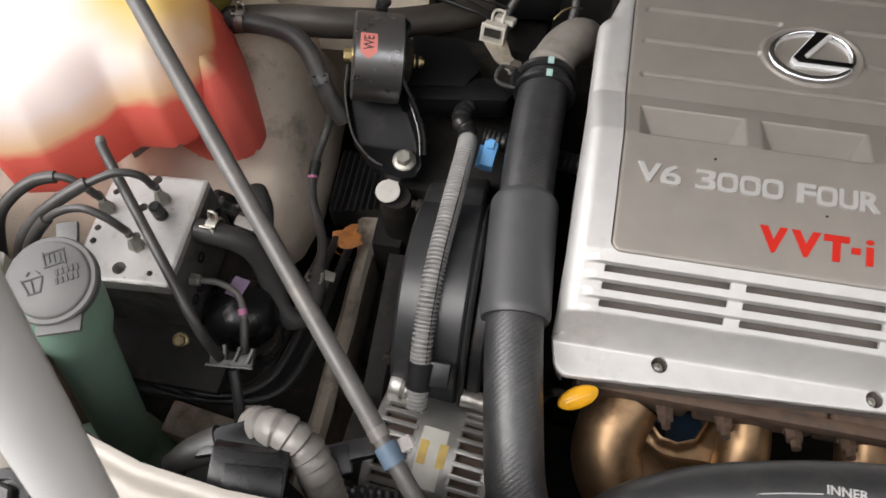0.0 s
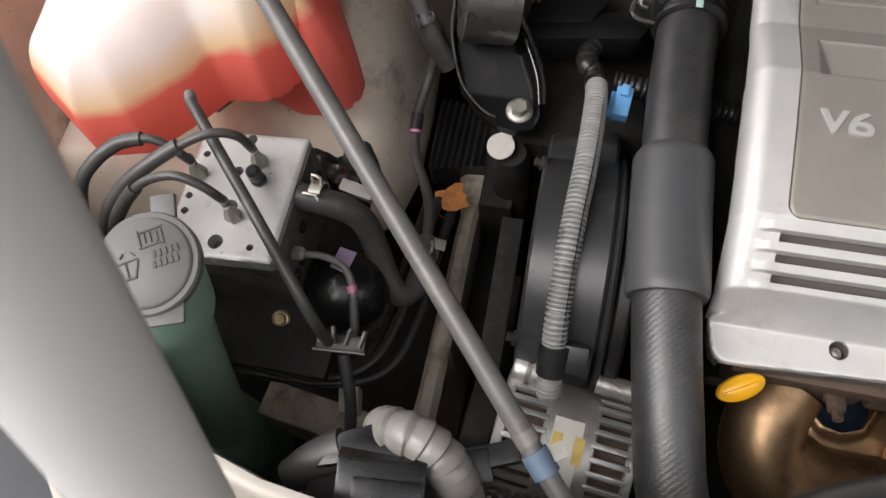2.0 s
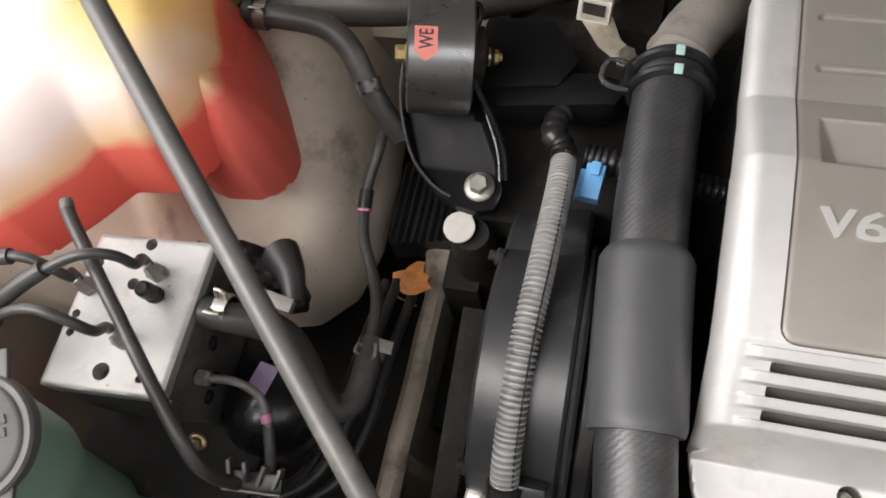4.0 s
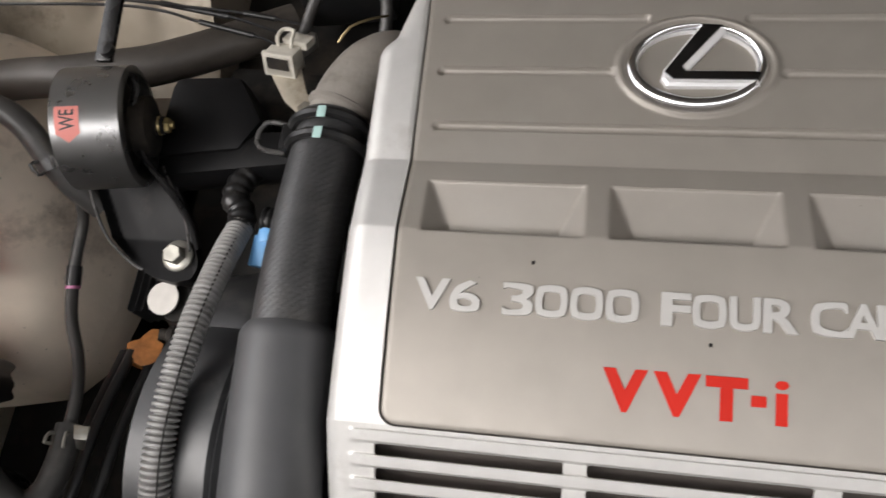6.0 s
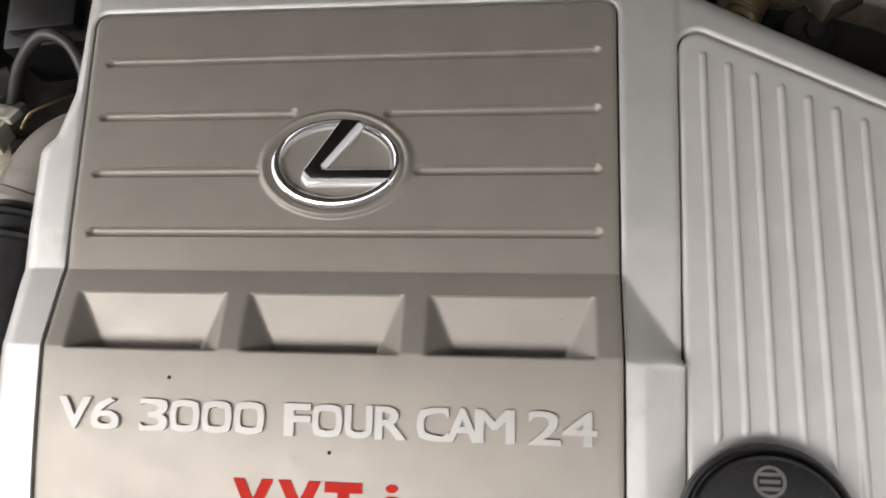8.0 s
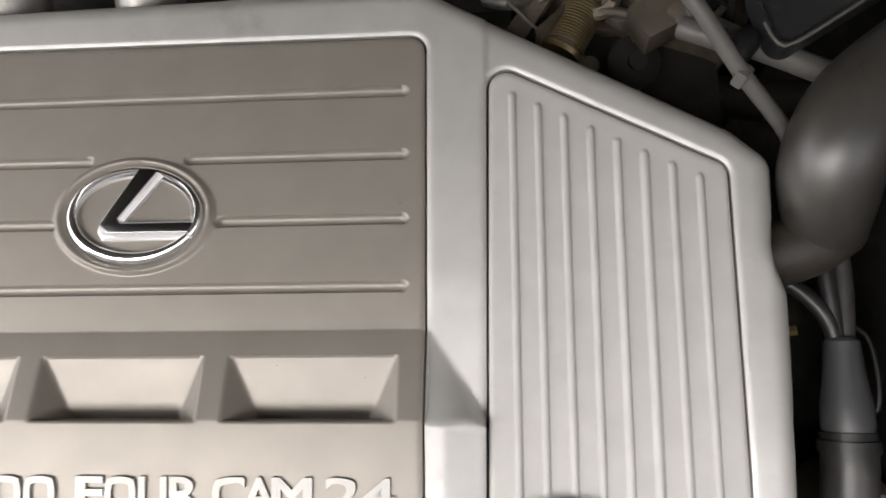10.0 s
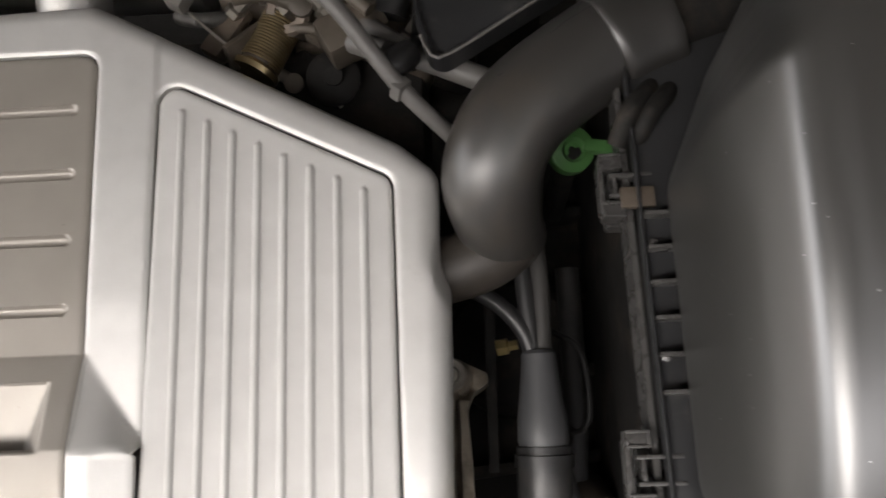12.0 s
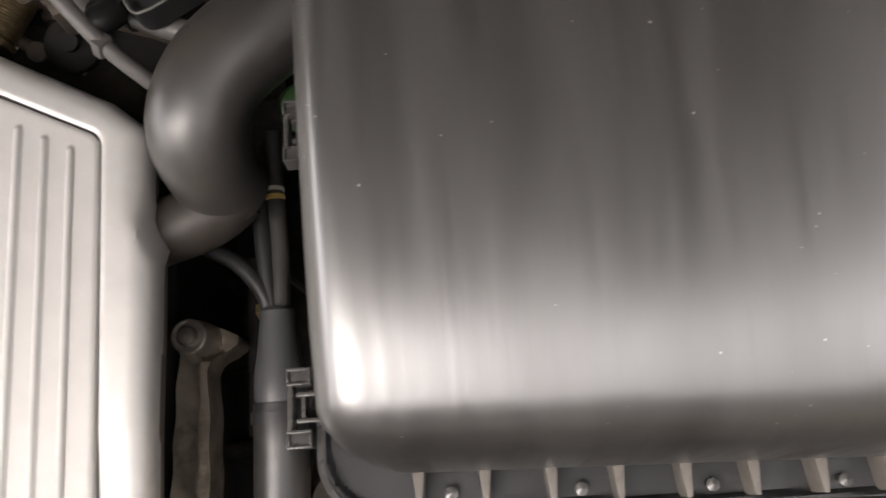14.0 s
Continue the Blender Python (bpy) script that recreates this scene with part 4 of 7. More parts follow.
crosshose = thing("branch_hose", "black ribbed branch hose behind the radiator hose", "hose")
part("tube", tube([(-0.262, -0.058, 0.762), (-0.24, -0.060, 0.760), (-0.20, -0.066, 0.757), (-0.165, -0.068, 0.752)], lambda t: 0.0088 + 0.0007 * math.sin(130 * t), 16, 0.0008), BLACK, crosshose)

# ---------- engine mount ----------
mount = thing("engine_mount", "black engine mount with round rubber bush and bracket", "engine mount")
ax0, ax1 = Vector((-0.3875, -0.0180, 0.8030)), Vector((-0.3440, -0.0095, 0.7950))
axd = (ax1 - ax0).normalized()
part("bush_shell", lathe([(0.030, 0.0), (0.0365, 0.0), (0.0395, 0.0015), (0.0395, 0.0425), (0.0365, 0.044), (0.0345, 0.044), (0.0335, 0.030)], ax0, axd, 48), BUSH, mount)
part("rubber", lathe([(0.0338, 0.003), (0.0338, 0.032), (0.018, 0.030), (0.012, 0.040), (0.0, 0.040)], ax0, axd, 32), THROAT, mount, "dusty brown-black rubber core")
u_ = Vector((0, 0, 1)) - axd * axd.z
u_.normalize()
w_ = axd.cross(u_)


def on_bush(s, a, r=0.0398):
    """Point on the bush: s along its axis, a degrees round from the top towards the front."""
    return ax0 + axd * s + (u_ * math.cos(radians(a)) + w_ * math.sin(radians(a)) * (1 if w_.y < 0 else -1)) * r


st = Mesh()
for j in range(9):
    a = 12 + 24 * j / 8
    st.v += [tuple(on_bush(0.0050, a)), tuple(on_bush(0.0195, a))]
st.v.append(tuple(on_bush(0.0122, 44)))
for j in range(8):
    st.f.append((2 * j, 2 * j + 1, 2 * j + 3, 2 * j + 2))
st.f.append((16, 17, 18))
part("sticker", st, LABEL_RED, mount, "red arrow sticker")


def bush_words(text, s0, s1, a0, a1):
    """Letters lying along the bush, read from the side."""
    cu = bpy.data.curves.new("letters", 'FONT')
    cu.body, cu.size, cu.offset = text, 1.0, 0.015
    tmp = bpy.data.objects.new("letters", cu)
    scene.collection.objects.link(tmp)
    bpy.context.view_layer.update()
    me = bpy.data.meshes.new_from_object(tmp.evaluated_get(bpy.context.evaluated_depsgraph_get()))
    bpy.data.objects.remove(tmp)
    bm = bmesh.new()
    bm.from_mesh(me)
    bpy.data.meshes.remove(me)
    xs, ys = [v.co.x for v in bm.verts], [v.co.y for v in bm.verts]
    for v in bm.verts:
        u, w = (v.co.x - min(xs)) / (max(xs) - min(xs)), (v.co.y - min(ys)) / (max(ys) - min(ys))
        v.co = on_bush(s0 + (s1 - s0) * w, a1 + (a0 - a1) * u, 0.0400)
    return from_bm(bm)


part("letters", bush_words("WE", 0.0168, 0.0078, 15, 33), DARK_MARK, mount, "dark letters on the sticker")
PLATE = [(-0.398, 0.012), (-0.395, -0.035), (-0.382, -0.068), (-0.362, -0.086), (-0.348, -0.0925), (-0.333, -0.0955), (-0.3195, -0.0925), (-0.3155, -0.080), (-0.3215, -0.055), (-0.338, -0.025), (-0.347, 0.012)]


def plate_z(x, y):
    d = -poly_sdf(PLATE, x, y, 0.004)
    return 0.7335 + np.clip((y + 0.065), 0, 1) * 0.5 + 0.009 * step(0.004, 0.0, d) * step(-0.088, -0.07, y)


part("bracket", relief(lambda x, y: poly_sdf(PLATE, x, y, 0.004), plate_z, (-0.40, -0.31, -0.10, 0.015), 0.0017, 0.0017, 0.008), BRACKET, mount, "folded black steel bracket", sharp=45)
part("side_plate", tube([(-0.356, 0.006, 0.8200), (-0.350, 0.011, 0.8225), (-0.342, 0.011, 0.8220), (-0.3400, 0.004, 0.8180), (-0.3440, -0.006, 0.8120), (-0.3440, -0.018, 0.8040), (-0.3390, -0.031, 0.7930), (-0.3310, -0.040, 0.7830), (-0.3230, -0.049, 0.7710), (-0.3160, -0.061, 0.7570), (-0.3135, -0.074, 0.7450)], 0.0024, 8), GLOSS_BLACK, mount)
part("edge", tube([(x_, y_, float(plate_z(np.array([x_]), np.array([y_]))[0]) + 0.0105) for x_, y_ in ((-0.3965, -0.010), (-0.3950, -0.034), (-0.3820, -0.067), (-0.3630, -0.085), (-0.3500, -0.0912))], 0.0011, 8), LATCH, mount, "pale line along the raised edge of the bracket")
part("edge", tube([(x_, y_, float(plate_z(np.array([x_]), np.array([y_]))[0]) + 0.0105) for x_, y_ in ((-0.3385, -0.026), (-0.3225, -0.055), (-0.3165, -0.078))], 0.0010, 8), LATCH, mount)
part("cradle", prism([(-0.347, -0.022), (-0.285, -0.014), (-0.272, 0.010), (-0.296, 0.046), (-0.347, 0.044)], 0.735, 0.776, 0.009), BRACKET, mount, "glossy black cast cradle")
part("arm", prism([(-0.345, -0.035), (-0.245, -0.022), (-0.235, -0.005), (-0.26, 0.006), (-0.345, 0.0)], 0.742, 0.772, 0.010), BRACKET, mount, "black cast arm")
part("arm", prism([(-0.335, 0.01), (-0.25, 0.02), (-0.25, 0.04), (-0.335, 0.035)], 0.700, 0.728, 0.010), DARK, mount)
part("pin", lathe([(0.009, -0.004), (0.009, 0.010), (0.006, 0.010), (0.006, 0.016), (0, 0.016)], ax1 - axd * 0.002, axd, 18), DARK, mount)
part("arm_eye", lathe([(0.014, 0.0), (0.020, 0.002), (0.020, 0.012), (0.014, 0.014), (0, 0.014)], ax1 - axd * 0.006, axd, 26), DARK, mount)
part("strap", box((0.0115, 0.085, 0.004), (-0.3690, 0.066, 0.826), (10, 0, 0), 0.001), GLOSS_BLACK, mount, "narrow black steel strap")
part("strap_bolt", lathe([(0.005, 0), (0.005, 0.004), (0, 0.005)], (-0.3655, 0.030, 0.822), (0, 0, 1), 12), BLACK, mount)
hex_bolt(mount, ax0 + axd * 0.001, -axd, 0.010, BRASS, 1.35, 0.7)
hex_bolt(mount, ax1 + axd * 0.010, axd, 0.009, BRASS, 1.2, 0.6, 0.004)
hex_bolt(mount, (-0.3325, -0.0765, 0.7345), (0.02, -0.15, 1), 0.0125, STEEL, 1.55, 0.62)
tag = thing("round_tag", "pale round metal tag under the mount bolt", "tag")
TAGP = lambda x, y: np.minimum(np.hypot(x + 0.3435, y + 0.1040) - 0.0115, np.maximum(np.abs(x + 0.3400 - (y + 0.09) * 0.18) - 0.0052 - 0.004 * np.clip(-(y + 0.098) / 0.01, 0, 1), np.abs(y + 0.092) - 0.011))
part("plate", relief(TAGP, lambda x, y: 0.7225 + 0.12 * (y + 0.1), (-0.36, -0.325, -0.125, -0.078), 0.0012, 0.0012, 0.0015), TAG, tag)
post = thing("support_post", "black post below the mount bracket", "post")
part("body", lathe([(0.016, 0), (0.0165, 0.28), (0.013, 0.295), (0, 0.295)], (-0.335, -0.105, 0.42), (0, 0, 1), 24), DARK, post)


# ---------- left side: tanks, brake unit, hoses ----------
TANK = [(-0.478, -0.070), (-0.480, -0.105), (-0.489, -0.132), (-0.503, -0.146), (-0.5335, -0.1500), (-0.548, -0.171), (-0.575, -0.199), (-0.612, -0.2085), (-0.66, -0.175), (-0.672, -0.09), (-0.655, 0.0), (-0.62, 0.03), (-0.575, 0.022), (-0.525, 0.004), (-0.492, -0.035)]
LOBE = [(-0.513, 0.008), (-0.488, -0.028), (-0.467, -0.066), (-0.4545, -0.090), (-0.4555, -0.108), (-0.471, -0.1225), (-0.500, -0.125), (-0.535, -0.11), (-0.54, -0.02)]


def dome(poly, x, y, rad, low, high, width):
    d = -poly_sdf(poly, x, y, rad)
    return low + (high - low) * np.sqrt(np.clip(1 - np.clip(1 - d / width, 0, 1) ** 2, 0, 1))


def tank_z(x, y):
    return dome(TANK, x, y, 0.012, 0.828, 0.897, 0.042) + 0.003 * np.sin(x * 42 + 1) * np.sin(y * 38)


tank = thing("coolant_tank", "translucent plastic coolant tank half full of red coolant", "coolant tank")
part("body", relief(lambda x, y: poly_sdf(TANK, x, y, 0.012), tank_z, (-0.69, -0.43, -0.22, 0.05), 0.003, 0.003, 0.014), COOLANT, tank, sharp=70)
part("underside", relief(lambda x, y: poly_sdf(TANK, x, y, 0.012) + 0.002, lambda x, y: 0.816 + 0 * x, (-0.69, -0.43, -0.22, 0.05), 0.01, 0.01, 0.001), COOLANT, tank)
part("lower_lobe", relief(lambda x, y: poly_sdf(LOBE, x, y, 0.012), lambda x, y: dome(LOBE, x, y, 0.012, 0.785, 0.872, 0.046), (-0.55, -0.43, -0.15, 0.03), 0.003, 0.003, 0.02), COOLANT, tank, "red lower lobe of the tank", sharp=70)
part("foot", prism([(-0.60, -0.10), (-0.52, -0.10), (-0.52, -0.02), (-0.60, -0.02)], 0.70, 0.815, 0.002), BLACK, tank)
part("cap", lathe([(0.017, 0), (0.017, 0.008), (0.020, 0.009), (0.020, 0.018), (0.018, 0.0205), (0.0, 0.0205)], (-0.562, -0.050, 0.888), (0, 0, 1), 30), BLACK, tank, "black screw cap")
part("spout", tube([(-0.545, -0.050, 0.900), (-0.532, -0.053, 0.902), (-0.525, -0.062, 0.899)], 0.004, 10), BLACK, tank)

reservoir = thing("brake_fluid_reservoir", "olive yellow translucent brake fluid reservoir", "reservoir")
OLIVE = liquid_plastic("olive_tank_plastic", 0.80, (0.22, 0.2, 0.05), (0.42, 0.4, 0.16), (0.36, 0.34, 0.1))
part("body", lathe([(0.04, 0), (0.05, 0.02), (0.052, 0.07), (0.045, 0.095), (0.02, 0.105), (0, 0.106)], (-0.575, 0.055, 0.765), (0, 0, 1), 36), OLIVE, reservoir)
part("neck", lathe([(0.022, 0), (0.022, 0.02), (0.02, 0.024), (0, 0.024)], (-0.575, 0.055, 0.865), (0, 0, 1), 26), BLACK, reservoir)

# washer bottle
washer = thing("washer_bottle", "green plastic washer bottle neck with grey cap", "washer bottle")
wt, wb = Vector((-0.4885, -0.3170, 0.9160)), Vector((-0.541, -0.352, 0.62))
wd = (wb - wt).normalized()
part("neck", lathe([(0.0215, 0.0), (0.0255, 0.004), (0.0262, 0.03), (0.0262, 0.048), (0.0235, 0.062), (0.0210, 0.075), (0.0208, 0.12), (0.0212, 0.20), (0.022, 0.30)], wt, wd, 36), WASHER, washer)
part("tank", box((0.1, 0.075, 0.2), (-0.575, -0.365, 0.51), (0, 0, 30), 0.02, 3), WASHER, washer)
cap_m = Matrix.Translation((-0.4880, -0.3165, 0.9185)) @ Vector((0.06, -0.18, 1)).to_track_quat('Z', 'Y').to_matrix().to_4x4()
part("cap", lathe([(0.0270, -0.005), (0.0275, 0.001), (0.0265, 0.0025), (0.0240, 0.0027), (0.0236, 0.0036), (0.0222, 0.0045), (0.0, 0.0048)], (0, 0, 0), (0, 0, 1), 48), GREY_CAP, washer, "grey flip cap with moulded marks", at=cap_m)
part("tab", box((0.013, 0.013, 0.004), (0.009, 0.0295, -0.001), (0, 0, 0), 0.0012), GREY_CAP, washer, at=cap_m)
part("lip", box((0.026, 0.012, 0.003), (0.004, -0.0270, -0.001), (-12, 0, 0), 0.0012), GREY_CAP, washer, at=cap_m)


def cap_bars(rows, ang, c, parent):
    """Short moulded bars on the washer cap."""
    for dx_, dy_, w, h, a in rows:
        part("moulded_mark", box((w, h, 0.0009), (c[0] + dx_, c[1] + dy_, 0.0050), (0, 0, a), 0), CAP_MARK, parent, at=cap_m)


# frame round a number, two lines of writing, and a windscreen symbol
cap_bars([(0.0, 0.0042, 0.0120, 0.0009, 12), (0.0, -0.0042, 0.0120, 0.0009, 12), (-0.006, 0, 0.0009, 0.0085, 12), (0.006, 0, 0.0009, 0.0085, 12),
          (-0.003, 0, 0.0009, 0.0055, 12), (0.0, 0, 0.0009, 0.0055, 12), (0.003, 0, 0.0018, 0.0055, 12)], 0, (0.0035, 0.0125), washer)
for k in range(5):
    cap_bars([(0.0, 0.0022, 0.0016, 0.0038, 12), (0.0, -0.0032, 0.0016, 0.0038, 12)], 0, (0.0050 + 0.0029 * k, 0.0010 + 0.0006 * k), washer)
cap_bars([(0, 0.0048, 0.0110, 0.0009, 12), (0.0005, -0.0045, 0.0072, 0.0009, 12), (-0.0046, 0.0, 0.0009, 0.0100, 28), (0.0050, 0.0006, 0.0009, 0.0100, -8), (0, 0, 0.0008, 0.0075, 12), (-0.003, 0.008, 0.003, 0.0008, 60), (0.003, 0.0085, 0.003, 0.0008, -40)], 0, (-0.0090, -0.0035), washer)

# anti-lock brake unit
TL = Vector((-0.5325, -0.1880, 0))
AU, AV = Vector((0.0735, 0.0045, 0)), Vector((-0.0010, -0.0925, 0))


def ab(a, b):
    p = TL + AU * a + AV * b
    return p.x, p.y


ABS_Q = [ab(0, 0), ab(1, 0), ab(1, 1), ab(0, 1)]
HOLES = ((0.473, 0.05, 0.0036), (0.46, 0.88, 0.0050), (0.075, 0.545, 0.0026), (0.085, 0.665, 0.0026), (0.445, 0.32, 0.0036), (0.10, 0.20, 0.0026), (0.49, 0.60, 0.0045), (0.78, 0.90, 0.0024))
unit = thing("brake_unit", "aluminium anti-lock brake block with steel line fittings", "brake unit")


def abs_sdf(x, y):
    d = poly_sdf(ABS_Q, x, y, 0.0015)
    for a, b, r in HOLES:
        p = ab(a, b)
        d = np.maximum(d, r - np.hypot(x - p[0], y - p[1]))
    return d


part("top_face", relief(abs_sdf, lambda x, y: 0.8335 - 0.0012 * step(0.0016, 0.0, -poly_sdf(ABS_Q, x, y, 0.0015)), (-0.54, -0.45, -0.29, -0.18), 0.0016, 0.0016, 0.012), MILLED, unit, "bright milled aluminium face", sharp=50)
# sides use a darker aluminium than the milled top face
part("block", prism([ab(0.004, 0.004), ab(0.996, 0.004), ab(0.996, 0.996), ab(0.004, 0.996)], 0.755, 0.8225, 0.0012), DARK_ALU, unit, "darker grey aluminium sides with stains")
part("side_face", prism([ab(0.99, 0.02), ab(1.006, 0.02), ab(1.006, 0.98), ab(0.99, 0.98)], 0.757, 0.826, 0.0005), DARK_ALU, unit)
for q, zz in ((0.55, 0.800), (0.86, 0.783), (0.74, 0.783), (0.12, 0.80)):
    p = ab(1.004, q)
    part("port", lathe([(0.0046, -0.001), (0.0046, 0.0018), (0.0032, 0.0018), (0.0030, -0.0005), (0, -0.0005)], (p[0], p[1], zz), (1, 0, 0), 18), DARK, unit)
part("motor", lathe([(0.032, 0), (0.032, 0.04), (0.0305, 0.053), (0.026, 0.064), (0.018, 0.0715), (0.009, 0.0755), (0, 0.0765)], (-0.4370, -0.2600, 0.703), (0.12, 0.05, 1), 32), GLOSS_BLACK, unit, "glossy black round motor housing")
part("mounting_plate", prism([(-0.55, -0.325), (-0.43, -0.325), (-0.425, -0.205), (-0.54, -0.18)], 0.742, 0.752, 0.002), DARK, unit)
part("sticker", box((0.0125, 0.021, 0.0006), (-0.4310, -0.2455, 0.7785), (-24, 12, -8), 0), LABEL_PURPLE, unit, "violet and white sticker")
for a, b in ((0.664, 0.379),):
    p = ab(a, b)
    part("bleed_cap", lathe([(0.0052, 0), (0.0052, 0.004), (0.0042, 0.005), (0.0042, 0.010), (0.005, 0.011), (0.0046, 0.0165), (0.003, 0.018), (0, 0.018)], (*p, 0.833), (0.05, -0.1, 1), 20), BLACK, unit, "black rubber bleed cap")
hex_bolt(unit, (-0.4720, -0.2880, 0.752), (0.1, -0.4, 1), 0.008, GOLD, 1.5, 0.6, 0.003)


def brake_line(parent, ab_xy, route, r=0.0029, sleeve_from=None):
    x, y = ab(*ab_xy)
    part("fitting", lathe([(0.0058, -0.001), (0.0058, 0.0055), (0.0048, 0.007), (0.0040, 0.011), (0.0026, 0.013), (0.0026, 0.016)], (x, y, 0.8325), (0, 0, 1), 6), STEEL, parent, sharp=25)
    part("pipe", tube([(x, y, 0.842), (x - 0.001, y + 0.002, 0.852)] + route, r, 12, 0.004), GREY_TUBE, parent)


brake_line(unit, (0.55, 0.68), [(-0.4860, -0.2540, 0.872), (-0.4945, -0.2535, 0.886), (-0.510, -0.2525, 0.891), (-0.530, -0.2565, 0.884), (-0.547, -0.2655, 0.868), (-0.558, -0.277, 0.848), (-0.566, -0.300, 0.80)])
brake_line(unit, (0.62, 0.24), [(-0.4815, -0.2140, 0.866), (-0.4840, -0.2155, 0.880), (-0.494, -0.2190, 0.888), (-0.509, -0.2260, 0.887), (-0.534, -0.242, 0.879), (-0.555, -0.256, 0.865), (-0.566, -0.272, 0.848), (-0.576, -0.298, 0.80)])
brake_line(unit, (0.10, 0.37), [(-0.5225, -0.2240, 0.856), (-0.530, -0.2230, 0.867), (-0.543, -0.2220, 0.874), (-0.562, -0.2270, 0.873), (-0.579, -0.2390, 0.865), (-0.591, -0.254, 0.849), (-0.600, -0.280, 0.80)])
part("rubber_sleeve", tube([(-0.516, -0.2300, 0.886), (-0.534, -0.242, 0.879), (-0.555, -0.256, 0.865), (-0.566, -0.272, 0.848), (-0.576, -0.298, 0.80)], 0.0046, 12), GREY_TUBE, unit)
part("rubber_sleeve", tube([(-0.548, -0.2228, 0.8742), (-0.562, -0.2270, 0.873), (-0.579, -0.2390, 0.865), (-0.591, -0.254, 0.849), (-0.600, -0.280, 0.80)], 0.0046, 12), GREY_TUBE, unit)
part("rubber_sleeve", tube([(-0.536, -0.2590, 0.880), (-0.547, -0.2655, 0.868), (-0.558, -0.277, 0.848), (-0.566, -0.300, 0.80)], 0.0044, 12), GREY_TUBE, unit)

pipe_a = thing("brake_pipe", "grey sheathed pipe slanting over the brake block", "pipe")
part("pipe", tube([(-0.5235, -0.1935, 0.8780), (-0.5170, -0.2010, 0.8770), (-0.4810, -0.2410, 0.8680), (-0.4480, -0.2780, 0.8580), (-0.4285, -0.3010, 0.8440), (-0.4230, -0.3075, 0.826), (-0.4230, -0.3080, 0.790)], 0.0038, 14), GREY_TUBE, pipe_a)
part("tip", lathe([(0.0038, 0), (0.0040, 0.003), (0.003, 0.006), (0, 0.0065)], (-0.5235, -0.1930, 0.8780), (-0.5, 0.8, 0.1), 14), PALE_TUBE, pipe_a)
pipe_b = thing("brake_pipe", "thin bare steel brake pipe with pink mark", "pipe")
part("nut", lathe([(0.005, 0), (0.005, 0.006), (0.0035, 0.008), (0, 0.008)], (-0.4575, -0.256, 0.806), (1, 0, 0), 6), STEEL, pipe_b, sharp=25)
part("pipe", tube([(-0.452, -0.256, 0.806), (-0.436, -0.2545, 0.803), (-0.422, -0.259, 0.797), (-0.415, -0.272, 0.790), (-0.4115, -0.29, 0.780), (-0.411, -0.302, 0.772)], 0.0026, 12), PALE_TUBE, pipe_b)
part("sleeve", tube([(-0.4145, -0.274, 0.789), (-0.4115, -0.29, 0.780), (-0.411, -0.302, 0.772)], 0.0033, 12), GREY_TUBE, pipe_b)
part("mark", tube([(-0.4170, -0.2680, 0.7925), (-0.4152, -0.2720, 0.7905)], 0.0034, 12), PINK, pipe_b)
pclip = thing("pipe_clip", "dark plastic clip joining two brake pipes", "clip")
part("body", box((0.034, 0.012, 0.006), (-0.418, -0.304, 0.776), (20, 0, 4), 0.0015), BLACK, pclip)
part("edge", box((0.036, 0.0016, 0.005), (-0.418, -0.3098, 0.7775), (20, 0, 4), 0.0004), PALE_TUBE, pclip)
for dx_ in (-0.015, -0.005, 0.005, 0.015):
    part("prong", box((0.0022, 0.012, 0.006), (-0.418 + dx_, -0.3005 + 0.0004 * dx_, 0.7815), (20, 0, 14 if dx_ < 0 else -14), 0.0004), PALE_TUBE, pclip)
part("stem", tube([(-0.416, -0.31, 0.772), (-0.408, -0.335, 0.755), (-0.405, -0.36, 0.735), (-0.402, -0.375, 0.70)], 0.0042, 12), RUBBER, pclip)

# rubber return hose with steel pipe
rhose = thing("return_hose", "grey-black bent rubber hose from the brake block", "hose")
part("hose_wall", tube([(-0.4600, -0.2215, 0.8220), (-0.4420, -0.2215, 0.8180), (-0.4270, -0.2195, 0.8050), (-0.4180, -0.2210, 0.7850), (-0.4110, -0.2310, 0.7620), (-0.4040, -0.2430, 0.7450), (-0.3950, -0.2490, 0.7340), (-0.3870, -0.2400, 0.7270), (-0.3850, -0.2200, 0.7230), (-0.3870, -0.1960, 0.7200)], 0.0092, 20), GREY_TUBE, rhose)
part("pipe", tube([(-0.3870, -0.1990, 0.7200), (-0.3900, -0.1700, 0.7200), (-0.3985, -0.1480, 0.7180), (-0.4110, -0.1240, 0.7180), (-0.4165, -0.1020, 0.7200), (-0.4170, -0.0800, 0.7260), (-0.4125, -0.0560, 0.7360), (-0.4090, -0.0450, 0.748)], 0.0043, 14), GREY_TUBE, rhose, "grey pipe with black and pink band")
part("band", tube([(-0.4168, -0.0985, 0.7205), (-0.4170, -0.0850, 0.7245)], 0.0054, 14), BLACK, rhose)
part("mark", tube([(-0.4166, -0.1010, 0.7198), (-0.4168, -0.0990, 0.7204)], 0.0054, 14), PINK, rhose)


